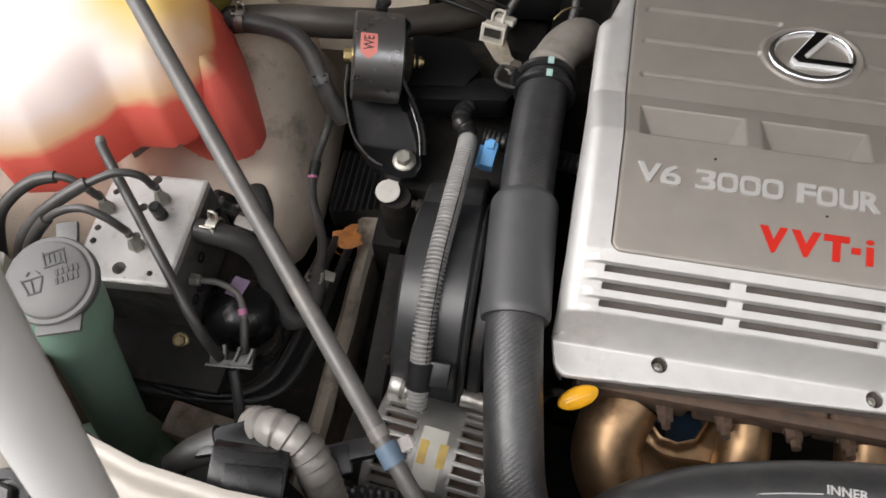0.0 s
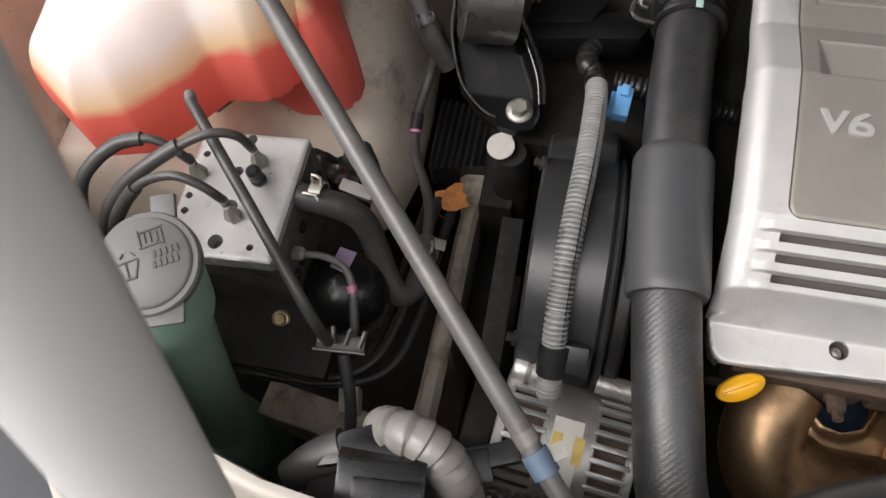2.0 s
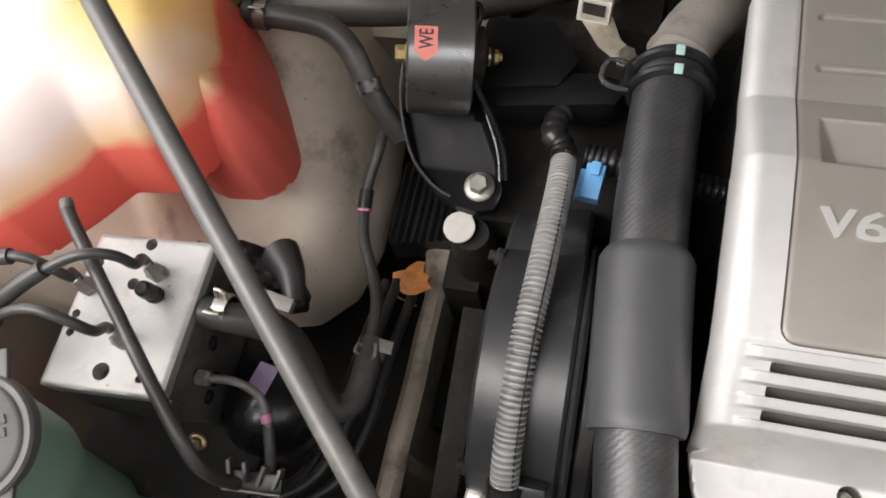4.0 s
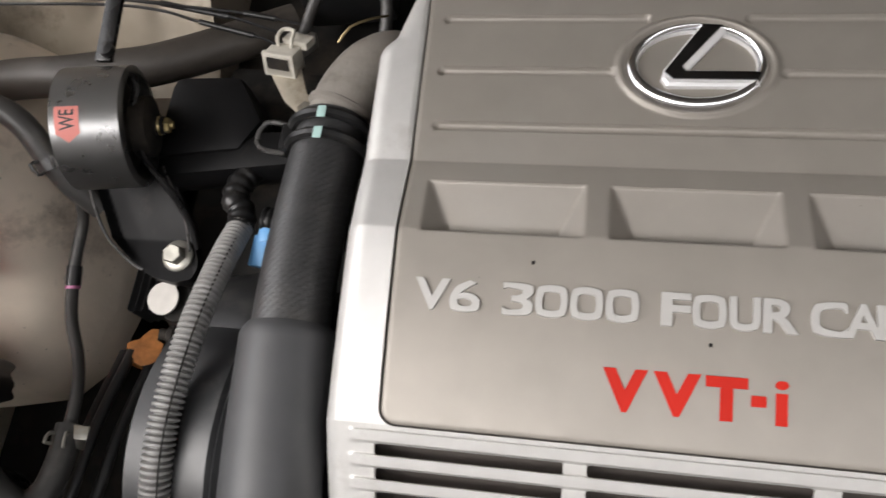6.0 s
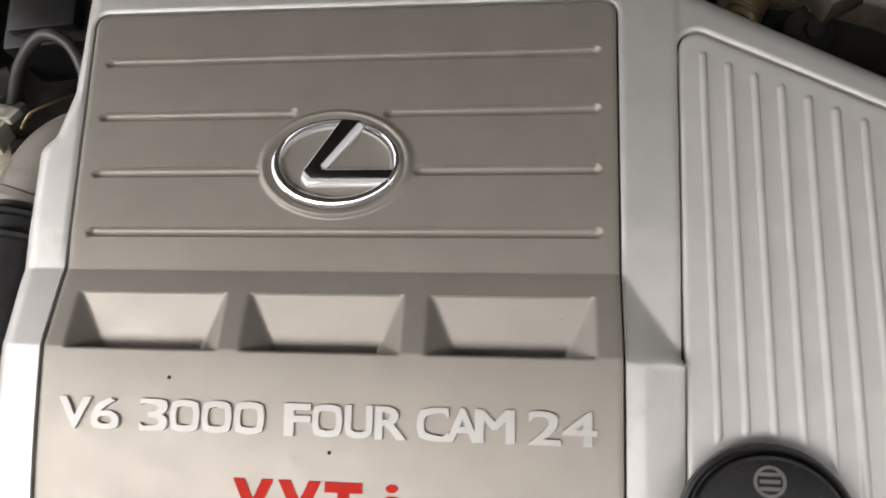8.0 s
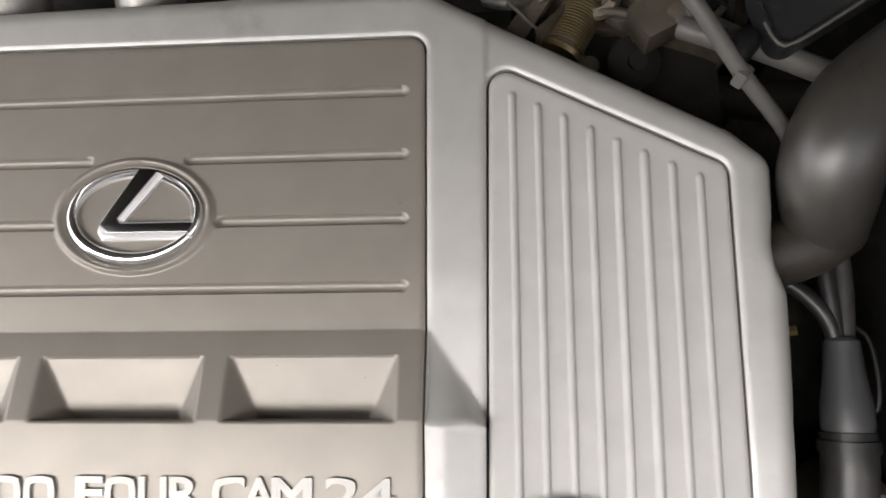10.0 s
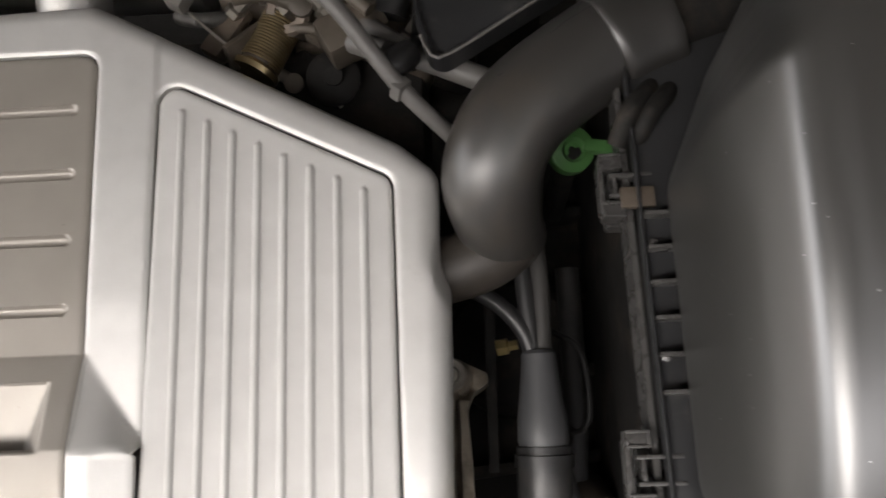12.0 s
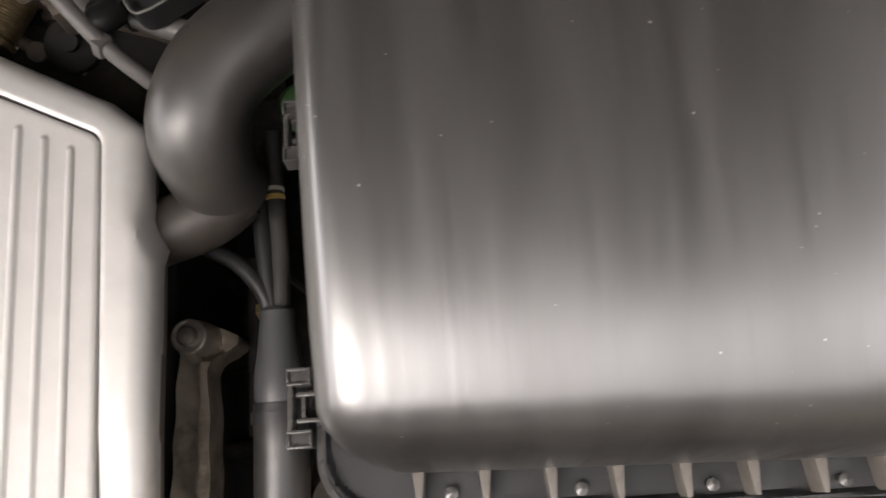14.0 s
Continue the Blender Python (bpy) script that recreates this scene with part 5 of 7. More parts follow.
def spring_clamp(c, axis, r, label, mat=STEEL):
    cl = thing("spring_clamp", label, "clamp", group="spring clamps")
    a = Vector(axis).normalized()
    u = a.orthogonal().normalized()
    w = a.cross(u)
    part("band", lathe([(r, -0.004), (r + 0.0012, -0.004), (r + 0.0012, 0.004), (r, 0.004), (r, -0.004)], c, a, 28), mat, cl)
    e = (Vector((0, 0, 1)) - a * a.z).normalized()
    s = a.cross(e)
    o = Vector(c) + e * r
    part("ear", tube([o + s * 0.004 + a * 0.004, o + s * 0.006 + e * 0.005 + a * 0.004, o + s * 0.007 + e * 0.006 - a * 0.004, o + s * 0.004 - a * 0.004], 0.0012, 8), mat, cl)
    part("ear", tube([o - s * 0.004 + a * 0.003, o - s * 0.006 + e * 0.005 + a * 0.003, o - s * 0.007 + e * 0.006 - a * 0.003, o - s * 0.004 - a * 0.003], 0.0012, 8), mat, cl)
    return cl


spring_clamp((-0.4470, -0.2185, 0.8200), (1, -0.08, 0), 0.0090, "steel spring clamp on a rubber hose")
spring_clamp((-0.3857, -0.2060, 0.7185), (0, 1, 0), 0.0090, "steel spring clamp on a rubber hose")
part("flag", box((0.011, 0.009, 0.0015), (-0.3760, -0.2000, 0.7240), (0, 20, 0), 0.0004), STEEL, bpy.data.objects["spring_clamp.001"])

# dark hoses behind the mount
ac = thing("air_line_hose", "black rubber hose curving down beside the mount", "hose")
part("hose_wall", tube([(-0.505, -0.006, 0.8155), (-0.478, -0.004, 0.8130), (-0.451, -0.003, 0.8055), (-0.433, -0.011, 0.7950), (-0.4205, -0.026, 0.7790), (-0.4080, -0.039, 0.7600), (-0.3960, -0.046, 0.7420)], 0.0088, 20), GREY_TUBE, ac)
part("end_cuff", tube([(-0.505, -0.006, 0.8155), (-0.499, -0.0055, 0.8150)], 0.0100, 22), RUBBER, ac)
spring_clamp((-0.4925, -0.0050, 0.8145), (1, 0.03, -0.08), 0.0092, "steel spring clamp on a black hose", DULL_STEEL)
spring_clamp((-0.4190, -0.0290, 0.7760), (0.45, -0.8, -0.75), 0.0092, "dark steel spring clamp on a black hose", LATCH)
ac2 = thing("cross_hose", "thick dusty black hose running behind the mount", "hose")
part("hose_wall", tube([(-0.545, 0.030, 0.768), (-0.506, 0.035, 0.772), (-0.469, 0.040, 0.774), (-0.432, 0.043, 0.774), (-0.399, 0.050, 0.771), (-0.371, 0.058, 0.767), (-0.341, 0.073, 0.761), (-0.312, 0.091, 0.754), (-0.280, 0.113, 0.744)], 0.0150, 22), DUSTY_HOSE, ac2)

part("end_cuff", tube([(-0.545, 0.030, 0.768), (-0.535, 0.0315, 0.769)], 0.0162, 24), RUBBER, ac2)

# inner body panel behind the hose, its shade put into a darker paint
shelf = tagged(part("inner_panel", relief(lambda x, y: poly_sdf([(-0.58, 0.055), (-0.352, 0.065), (-0.342, 0.10), (-0.352, 0.24), (-0.58, 0.24)], x, y, 0.012), lambda x, y: 0.715 + 0.05 * step(0.075, 0.125, y) + 0.012 * step(0.022, 0.014, np.hypot(x + 0.455, (y - 0.125) * 1.3)) - 0.008 * step(0.03, 0.012, np.abs(x + 0.375)) * step(0.09, 0.11, y), (-0.59, -0.30, 0.045, 0.25), 0.004, 0.004, 0.12), INNER), "dusty champagne inner body panel behind the mount, shade put into its paint", "body panel", kind="structure")
for bx, by in ((-0.452, 0.128), (-0.400, 0.150)):
    pb = thing("panel_bolt", "dull zinc bolt in the inner body panel", "bolt", group="panel bolts")
    hex_bolt(pb, (bx, by, 0.776), (0.05, -0.2, 1), 0.010, DULL_STEEL, 1.5, 0.6)

# air line bellows and clutter between tower and engine
clut = thing("ribbed_splash_shield", "black ribbed rubber shield below the mount", "shield")
part("sheet", relief(lambda x, y: poly_sdf([(-0.412, -0.098), (-0.352, -0.085), (-0.352, -0.03), (-0.415, -0.02)], x, y), lambda x, y: 0.655 + 0.002 * np.sin(2 * math.pi * (x + 0.4) / 0.0065), (-0.42, -0.345, -0.135, -0.015), 0.0011, 0.01, 0.03), BLACK, clut)
part("bracket", box((0.03, 0.14, 0.2), (-0.345, -0.06, 0.56), bevel=0.004), DARK, clut)
leaf = thing("dry_leaf", "curled orange-brown dry leaf on the rail", "leaf")
rng = random.Random(4)
lf = Mesh()
cx_, cy_, cz_ = -0.3850, -0.1270, 0.662
lf.v.append((cx_, cy_, cz_ + 0.003))
NL = 17
for k in range(NL):
    a = 2 * math.pi * k / NL
    r = 0.0155 * (0.65 + 0.5 * rng.random()) * (1.15 if math.cos(a) > 0 else 0.9)
    lf.v.append((cx_ + r * math.cos(a), cy_ + 0.85 * r * math.sin(a), cz_ + 0.004 * (rng.random() - 0.5)))
for k in range(NL):
    lf.f.append((0, 1 + k, 1 + (k + 1) % NL))
part("blade", lf, LEAF, leaf, sharp=180)
part("stalk", tube([(cx_ - 0.006, cy_ - 0.004, cz_), (cx_ - 0.011, cy_ - 0.012, cz_ - 0.01), (cx_ + 0.004, cy_ - 0.014, 0.637)], 0.0008, 6), LEAF, leaf)

for k, (dx_, dz_) in enumerate(((0.0, 0.0), (-0.010, -0.006), (0.012, -0.012))):
    lines = thing("underbonnet_line", "black line curving down beside the chassis rail", "pipe", group="lines beside the rail")
    part("pipe", tube([(-0.395 + dx_, -0.13, 0.66 + dz_), (-0.398 + dx_, -0.19, 0.675 + dz_), (-0.402 + dx_, -0.25, 0.68 + dz_), (-0.418 + dx_, -0.295, 0.685 + dz_), (-0.46 + dx_, -0.315, 0.70 + dz_), (-0.53, -0.30 - 0.01 * k, 0.715 + dz_)], 0.0042, 12), RUBBER, lines)
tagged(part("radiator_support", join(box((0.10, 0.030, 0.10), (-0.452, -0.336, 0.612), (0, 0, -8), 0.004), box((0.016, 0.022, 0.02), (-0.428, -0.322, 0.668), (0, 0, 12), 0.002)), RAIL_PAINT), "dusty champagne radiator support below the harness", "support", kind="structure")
dust = thing("dust_boot", "crumpled grey dirty fabric behind the brake block", "cover")


def dust_z(x, y):
    v = np.array([noise.noise(Vector((a * 55, b * 55, 0.3))) + 0.6 * noise.noise(Vector((a * 130, b * 130, 2))) for a, b in zip(np.ravel(x), np.ravel(y))]).reshape(np.shape(x))
    return 0.768 + 0.016 * v


DUSTP = [(-0.53, -0.183), (-0.46, -0.181), (-0.44, -0.192), (-0.437, -0.172), (-0.455, -0.155), (-0.52, -0.158)]
part("sheet", relief(lambda x, y: poly_sdf(DUSTP, x, y, 0.009), dust_z, (-0.54, -0.41, -0.21, -0.135), 0.002, 0.002, 0.05), BLACK, dust)
part("plug", box((0.024, 0.009, 0.010), (-0.4260, -0.2040, 0.806), (10, 10, -8), 0.0015), TAPE, dust, "dirty ivory plug")
part("boot", tube([(-0.4150, -0.2030, 0.802), (-0.4230, -0.185, 0.80), (-0.436, -0.170, 0.795)], lambda t: 0.006 + 0.006 * t, 14), RUBBER, dust)

# ---------- front: harness, alternator, exhaust ----------
fusebox = thing("fusible_link_box", "black plastic connector box with taped harness", "connector box")
fm = pose(-0.3560, -0.3985, 0.8580, 8, 6, 6)
part("case", box((0.046, 0.032, 0.022), (0, 0, 0), bevel=0.002), GLOSS_BLACK, fusebox, at=fm)
part("lid", box((0.036, 0.020, 0.004), (0.004, -0.003, 0.0125), bevel=0.001), GLOSS_BLACK, fusebox, at=fm)
part("ridge", box((0.046, 0.004, 0.012), (0, 0.018, 0.004), (35, 0, 0), bevel=0.001), GLOSS_BLACK, fusebox, at=fm)
part("shoulder", prism([(-0.392, -0.394), (-0.383, -0.373), (-0.358, -0.361), (-0.344, -0.365), (-0.344, -0.384), (-0.374, -0.388)], 0.84, 0.866, 0.004), GLOSS_BLACK, fusebox)
tapedp = spline([(-0.3660, -0.3660, 0.850), (-0.3540, -0.3670, 0.860), (-0.3415, -0.3690, 0.861), (-0.3290, -0.3750, 0.854), (-0.3190, -0.3860, 0.840), (-0.3120, -0.400, 0.81)], 0.0012)
part("cable_sleeve", tube([(-0.408, -0.399, 0.846), (-0.396, -0.389, 0.852), (-0.380, -0.380, 0.856)], lambda t: 0.0095 + 0.002 * t, 20), GREY_TUBE, fusebox, "dusty grey cable sleeve")
part("taped_sleeve", tube(tapedp, lambda t: 0.0106 + 0.0026 * ((t * 12.5) % 1.0) ** 0.5, 22, raw=True), TAPE, fusebox, "grey tape-wrapped harness", sharp=50)
part("conduit", tube([(-0.318, -0.395, 0.80), (-0.295, -0.388, 0.79), (-0.262, -0.386, 0.775), (-0.235, -0.40, 0.75)], lambda t: 0.0082 + 0.0009 * math.sin(110 * t), 16, 0.0008), BLACK, fusebox)
part("base", box((0.05, 0.03, 0.2), (-0.372, -0.40, 0.755), bevel=0.004), DARK, fusebox)
holder = thing("harness_holder", "black plastic harness holder on the rod", "holder")
part("arm", box((0.034, 0.013, 0.012), (-0.3050, -0.3660, 0.826), (0, 0, 22), 0.002), BLACK, holder)
part("flap", box((0.016, 0.019, 0.010), (-0.3110, -0.3730, 0.8275), (10, 0, 20), 0.002), BLACK, holder)

alternator = thing("alternator", "cast aluminium alternator with slotted housing and sticker", "alternator")
am = pose(-0.2600, -0.3290, 0.672, 0, 0, -6)
AC = 0.052


def slotted(rad, x0, x1, a0, a1, n, wslot):
    """Cylinder wall along x with slots cut through it, as separate bars between two hoops."""
    out = []
    for k in range(n):
        a = radians(a0 + (a1 - a0) * (k + 0.5) / n)
        c = (0.5 * (x0 + x1), rad * math.cos(a), rad * math.sin(a))
        out.append(box((x1 - x0, 2 * math.pi * rad * (a1 - a0) / 360 / n - wslot, 0.005), c, (math.degrees(a) - 90, 0, 0), 0.0012))
    return out


part("core", lathe([(0.045, -0.045), (0.045, 0.045)], (0, 0, 0), (1, 0, 0), 32), DARK, alternator, at=am)
for x0, x1 in ((-0.044, -0.014), (0.018, 0.046)):
    for s_ in slotted(AC, x0, x1, -10, 190, 19, 0.0052):
        part("vent_bar", s_, ALU, alternator, at=am)
for x0, x1, rr_ in ((-0.050, -0.042, 0.053), (-0.017, 0.021, 0.0535), (0.043, 0.050, 0.053)):
    part("hoop", lathe([(rr_ - 0.006, x0), (rr_ - 0.001, x0), (rr_, x0 + 0.001), (rr_, x1 - 0.001), (rr_ - 0.001, x1), (rr_ - 0.006, x1), (rr_ - 0.006, x0)], (0, 0, 0), (1, 0, 0), 48), ALU, alternator, at=am)
part("coil", lathe([(0.0465, -0.04), (0.0465, 0.043)], (0, 0, 0), (1, 0, 0), 30), RUST, alternator, "red-brown copper winding", at=am)
ls = Mesh()
for j in range(10):
    a = radians(52 + 52 * j / 9)
    ls.v += [(-0.010, -0.0539 * math.cos(a), 0.0539 * math.sin(a)), (0.011, -0.0539 * math.cos(a), 0.0539 * math.sin(a))]
for j in range(9):
    ls.f.append((2 * j, 2 * j + 1, 2 * j + 3, 2 * j + 2))
part("sticker", ls, LABEL_WHITE, alternator, "worn cream sticker", at=am)
ls2 = Mesh()
for j in range(8):
    a = radians(72 + 20 * j / 7)
    ls2.v += [(-0.009, -0.0542 * math.cos(a), 0.0542 * math.sin(a)), (-0.002, -0.0542 * math.cos(a), 0.0542 * math.sin(a))]
for j in range(7):
    ls2.f.append((2 * j, 2 * j + 1, 2 * j + 3, 2 * j + 2))
part("sticker", ls2, LABEL_YELLOW, alternator, "orange-yellow stripe", at=am)
ls3 = Mesh()
ls3.v = [(x + 0.0155, y, z) for x, y, z in ls2.v]
ls3.f = list(ls2.f)
part("sticker", ls3, LABEL_YELLOW, alternator, "orange-yellow stripe", at=am)
part("mounting_ear", lathe([(0.006, 0), (0.0125, 0), (0.0140, 0.002), (0.0140, 0.010), (0.0115, 0.012), (0.0140, 0.014), (0.0140, 0.024), (0.0120, 0.026), (0.006, 0.026)], (-0.048, 0.042, 0.040), (1, 0, 0), 30), ALU, alternator, at=am)
part("mounting_ear", tube([(0.012, 0.045, 0.047), (0.05, 0.044, 0.047)], 0.008, 18), ALU, alternator, at=am)
part("pulley", lathe([(0.036, 0), (0.036, 0.02), (0.030, 0.022), (0, 0.022)], (-0.052, 0, 0), (-1, 0, 0), 32), DARK, alternator, at=am)
belt = thing("drive_belt", "black ribbed drive belt", "belt")
part("band", box((0.018, 0.24, 0.006), (-0.325, -0.27, 0.665), (12, 0, 0), 0.001), DARK, belt)
part("band", box((0.02, 0.2, 0.006), (-0.322, -0.28, 0.63), (0, 0, 0), 0.001), DARK, belt)

manifold = thing("exhaust_manifold", "bronze heat-tinted exhaust manifold with rusty flange", "exhaust manifold")
part("runner", tube([(-0.106, -0.240, 0.668), (-0.1155, -0.264, 0.662), (-0.114, -0.290, 0.650), (-0.092, -0.313, 0.636), (-0.045, -0.322, 0.625), (0.02, -0.322, 0.615)], lambda t: 0.031 - 0.002 * math.cos(6 * t), 30), BRONZE, manifold)
part("runner", tube([(-0.004, -0.236, 0.660), (-0.004, -0.262, 0.654), (-0.006, -0.285, 0.642), (0.0, -0.306, 0.628), (0.03, -0.32, 0.615)], 0.022, 26), BRONZE, manifold)
part("runner", tube([(0.094, -0.236, 0.660), (0.094, -0.262, 0.652), (0.09, -0.288, 0.640), (0.075, -0.31, 0.625), (0.04, -0.32, 0.612)], 0.022, 26), BRONZE, manifold)
part("log", tube([(-0.105, -0.290, 0.640), (-0.075, -0.303, 0.632), (-0.03, -0.305, 0.632), (0.02, -0.304, 0.632), (0.1, -0.30, 0.632)], 0.033, 28), BRONZE, manifold)
for fx in (-0.105, -0.004, 0.094):
    part("flange", box((0.096, 0.018, 0.045), (fx, -0.238, 0.690), (0, 0, 0), 0.005, 3), RUST, manifold, "rusty port flange")
part("flange_bar", box((0.31, 0.010, 0.016), (0.0, -0.2470, 0.7080), (0, 0, -1.0), 0.003), RUST, manifold, "rusty flange shelf")
for fx in (-0.078, -0.031, 0.024, 0.066):
    part("nut", lathe([(0.0085, 0), (0.0085, 0.003), (0.0068, 0.004), (0.0068, 0.012), (0.004, 0.013), (0.004, 0.020), (0, 0.0205)], (fx, -0.247, 0.690), (0, -1, 0.35), 6), RUST, manifold, sharp=25)
OCT = [(-0.076, -0.232), (-0.060, -0.226), (-0.036, -0.228), (-0.032, -0.240), (-0.041, -0.256), (-0.056, -0.262), (-0.070, -0.259), (-0.080, -0.247)]
WEB = [(-0.110, -0.238), (-0.002, -0.228), (-0.002, -0.288), (-0.100, -0.296)]
part("web", relief(lambda x, y: np.maximum(poly_sdf(WEB, x, y, 0.006), -poly_sdf(OCT, x, y, 0.002)), lambda x, y: 0.640 + 0.006 * step(0.007, 0.001, poly_sdf(OCT, x, y, 0.002)) - 0.25 * np.maximum(0, -0.262 - y), (-0.115, 0.0, -0.30, -0.22), 0.002, 0.002, 0.012), BRONZE, manifold, "web with an eight-sided opening")
bluepan = thing("blue_gasket_plate", "dark blue plate seen through the manifold", "plate")
part("plate", box((0.09, 0.06, 0.004), (-0.052, -0.255, 0.585), (8, 0, 0), 0.001), material("dark_blue_paint", (0.005, 0.022, 0.045), 0.5, spread=0.2), bluepan)
part("bracket", box((0.01, 0.02, 0.18), (-0.054, -0.25, 0.50), bevel=0.002), DARK, bluepan)
manifold.location = (0, -0.016, 0.020)
dip = thing("dipstick", "yellow plastic dipstick loop handle", "dipstick")
dm = pose(-0.1545, -0.2825, 0.758, 18, -12, 28)
part("handle", lathe([(0.0, 0.0035), (0.010, 0.0035), (0.0155, 0.0018), (0.0165, 0), (0.0155, -0.0018), (0.010, -0.0035), (0.0, -0.0035)], (0, 0, 0), (0, 0, 1), 30), YELLOW, dip, at=dm @ Matrix.Diagonal((1.0, 0.5, 2.0, 1)))
part("grip_rib", box((0.022, 0.0028, 0.003), (0, 0, 0.0072), bevel=0.0008), YELLOW, dip, at=dm)
part("stick", tube([(-0.163, -0.282, 0.757), (-0.172, -0.276, 0.74), (-0.178, -0.268, 0.68), (-0.18, -0.26, 0.55)], 0.0035, 10), DARK, dip)

lowhose = thing("inlet_hose", "large smooth black hose with printed markings", "hose")
part("hose_wall", tube([(-0.15, -0.43, 0.735), (-0.128, -0.378, 0.768), (-0.08, -0.352, 0.783), (-0.02, -0.337, 0.787), (0.05, -0.327, 0.787), (0.14, -0.322, 0.78), (0.26, -0.325, 0.76)], 0.0225, 30), RUBBER, lowhose)
part("print_line", tube([(-0.056, -0.3470, 0.8070), (-0.025, -0.3408, 0.8092), (0.003, -0.3365, 0.8097)], 0.0005, 6), MARK, lowhose, "pale printed line")
hz = lambda x, y: 0.8098 + 0 * x
words("print", "INNER", 0.0055, 0.032, -0.3360, -0.3300, hz, MARK, lowhose, 0.0004, 0.02, label="pale printed letters")

# ---------- prop rod and pole ----------
rod = thing("hood_prop_rod", "long grey hood prop rod with sleeve and blue tape", "prop rod")
ra, rb = Vector((-0.2660, -0.3790, 0.8390)), Vector((-0.7080, 0.1200, 1.0000))
rd = (rb - ra).normalized()
part("shaft", tube([ra - rd * 0.16, ra, rb + rd * 0.15], 0.0059, 16, raw=True), ROD, rod)
part("sleeve", tube([ra + rd * 0.035, rb], 0.0064, 18, raw=True), ROD, rod, "grey foam-like sleeve")
part("collar", tube([ra + rd * 0.0285, ra + rd * 0.036], 0.0068, 18, raw=True), TAPE, rod)
part("tape", tube([ra + rd * 0.010, ra + rd * 0.024], 0.0078, 18, raw=True), BLUE_TAPE, rod, "faded blue tape")
part("tape_flag", box((0.009, 0.009, 0.0008), ra + rd * 0.019 + Vector((0.0095, 0.006, 0.003)), (0, -10, 35), 0), TAPE, rod)
part("foot", tube([ra - rd * 0.16, ra - rd * 0.17 + Vector((0, -0.02, -0.04)), ra - rd * 0.17 + Vector((0, -0.02, -0.12))], 0.0046, 12), GREY_TUBE, rod)

pole = thing("support_pole", "smooth white painted pole propping the hood", "pole")
p0, p1 = Vector((-0.33535, -0.5226, 0.868)), Vector((-0.3526, -0.2711, 1.580))
part("shaft", tube([p0, p1], 0.0101, 32, raw=True), POLE, pole)
part("foot", lathe([(0.013, 0), (0.013, 0.012), (0.0105, 0.014)], p0 - (p1 - p0).normalized() * 0.004, p1 - p0, 28), RUBBER, pole)

# fasteners on the front panel
rb_ = thing("rubber_stop", "black rubber hood stop with hex centre", "hood stop")
part("ring", lathe([(0.0165, 0), (0.0165, 0.012), (0.0145, 0.0155), (0.0100, 0.0165), (0.0095, 0.012)], (-0.474, -0.436, 0.886), (0.05, -0.1, 1), 36), RUBBER, rb_)
part("hex", lathe([(0.0078, 0), (0.0078, 0.0195), (0.0065, 0.0215), (0, 0.0215)], (-0.474, -0.436, 0.886), (0.05, -0.1, 1), 6), RUBBER, rb_, sharp=25)
plug = thing("hole_plug", "champagne painted round hole plug", "plug")
part("disc", lathe([(0.0135, 0), (0.0135, 0.002), (0.0118, 0.0042), (0, 0.0044)], (-0.5470, -0.3800, 0.899), (0.05, -0.05, 1), 32), BODY, plug)
brkt = thing("lamp_bracket", "cream plastic headlight bracket with bolt", "bracket")
part("body", prism([(-0.592, -0.335), (-0.580, -0.296), (-0.560, -0.293), (-0.532, -0.305), (-0.545, -0.335), (-0.565, -0.345)], 0.900, 0.922, 0.006), IVORY, brkt)
hex_bolt(brkt, (-0.568, -0.3275, 0.922), (0.05, -0.1, 1), 0.0085, STEEL, 1.7, 0.6)


# ---------- rear left: connector and wires ----------
conn = thing("wiring_connector", "ivory wiring connector clipped to a steel bracket", "connector")
km = pose(-0.2690, 0.0600, 0.7720, -24, 0, -10)
part("housing", box((0.022, 0.017, 0.016), (0, 0, 0), bevel=0.0014), IVORY, conn, at=km)
# thin dark plate stands in for the shade inside the open end
part("mouth", box((0.016, 0.0012, 0.008), (0, -0.0088, 0.0015), bevel=0), DARK, conn, at=km)
part("rim", box((0.024, 0.004, 0.018), (0, -0.0065, 0), bevel=0.001), IVORY, conn, at=km)
part("catch", box((0.020, 0.012, 0.006), (0.006, 0.014, 0.008), (0, 0, -6), 0.0015), IVORY, conn, at=km)
part("latch_loop", tube([(-0.005, 0.004, 0.008), (-0.0055, 0.006, 0.014), (-0.004, 0.013, 0.016), (0.004, 0.013, 0.016), (0.0055, 0.006, 0.014), (0.005, 0.004, 0.008)], 0.0014, 8), IVORY, conn, at=km)
part("tail", box((0.014, 0.022, 0.012), (0.004, 0.019, 0.002), (0, 0, -12), 0.002), TAPE, conn, "brownish stained tail", at=km)
part("bracket", prism([(-0.2790, 0.0520), (-0.2570, 0.0560), (-0.2490, 0.0360), (-0.2340, 0.0220), (-0.2400, 0.0100), (-0.2640, 0.0290)], 0.7660, 0.7678, 0.0005), BRASS_GREY, conn, "dull tan steel bracket")
part("nut", lathe([(0.0075, 0), (0.0075, 0.003), (0.0062, 0.004), (0.0062, 0.010), (0, 0.0105)], (-0.2440, 0.0190, 0.7675), (0.1, -0.2, 1), 6), DULL_STEEL, conn, sharp=25)
part("wire", tube([(-0.262, 0.085, 0.766), (-0.248, 0.105, 0.785), (-0.225, 0.118, 0.800), (-0.205, 0.112, 0.800), (-0.196, 0.095, 0.790), (-0.198, 0.075, 0.775)], 0.0042, 12), GREY_TUBE, conn, "black sheathed wire loop")
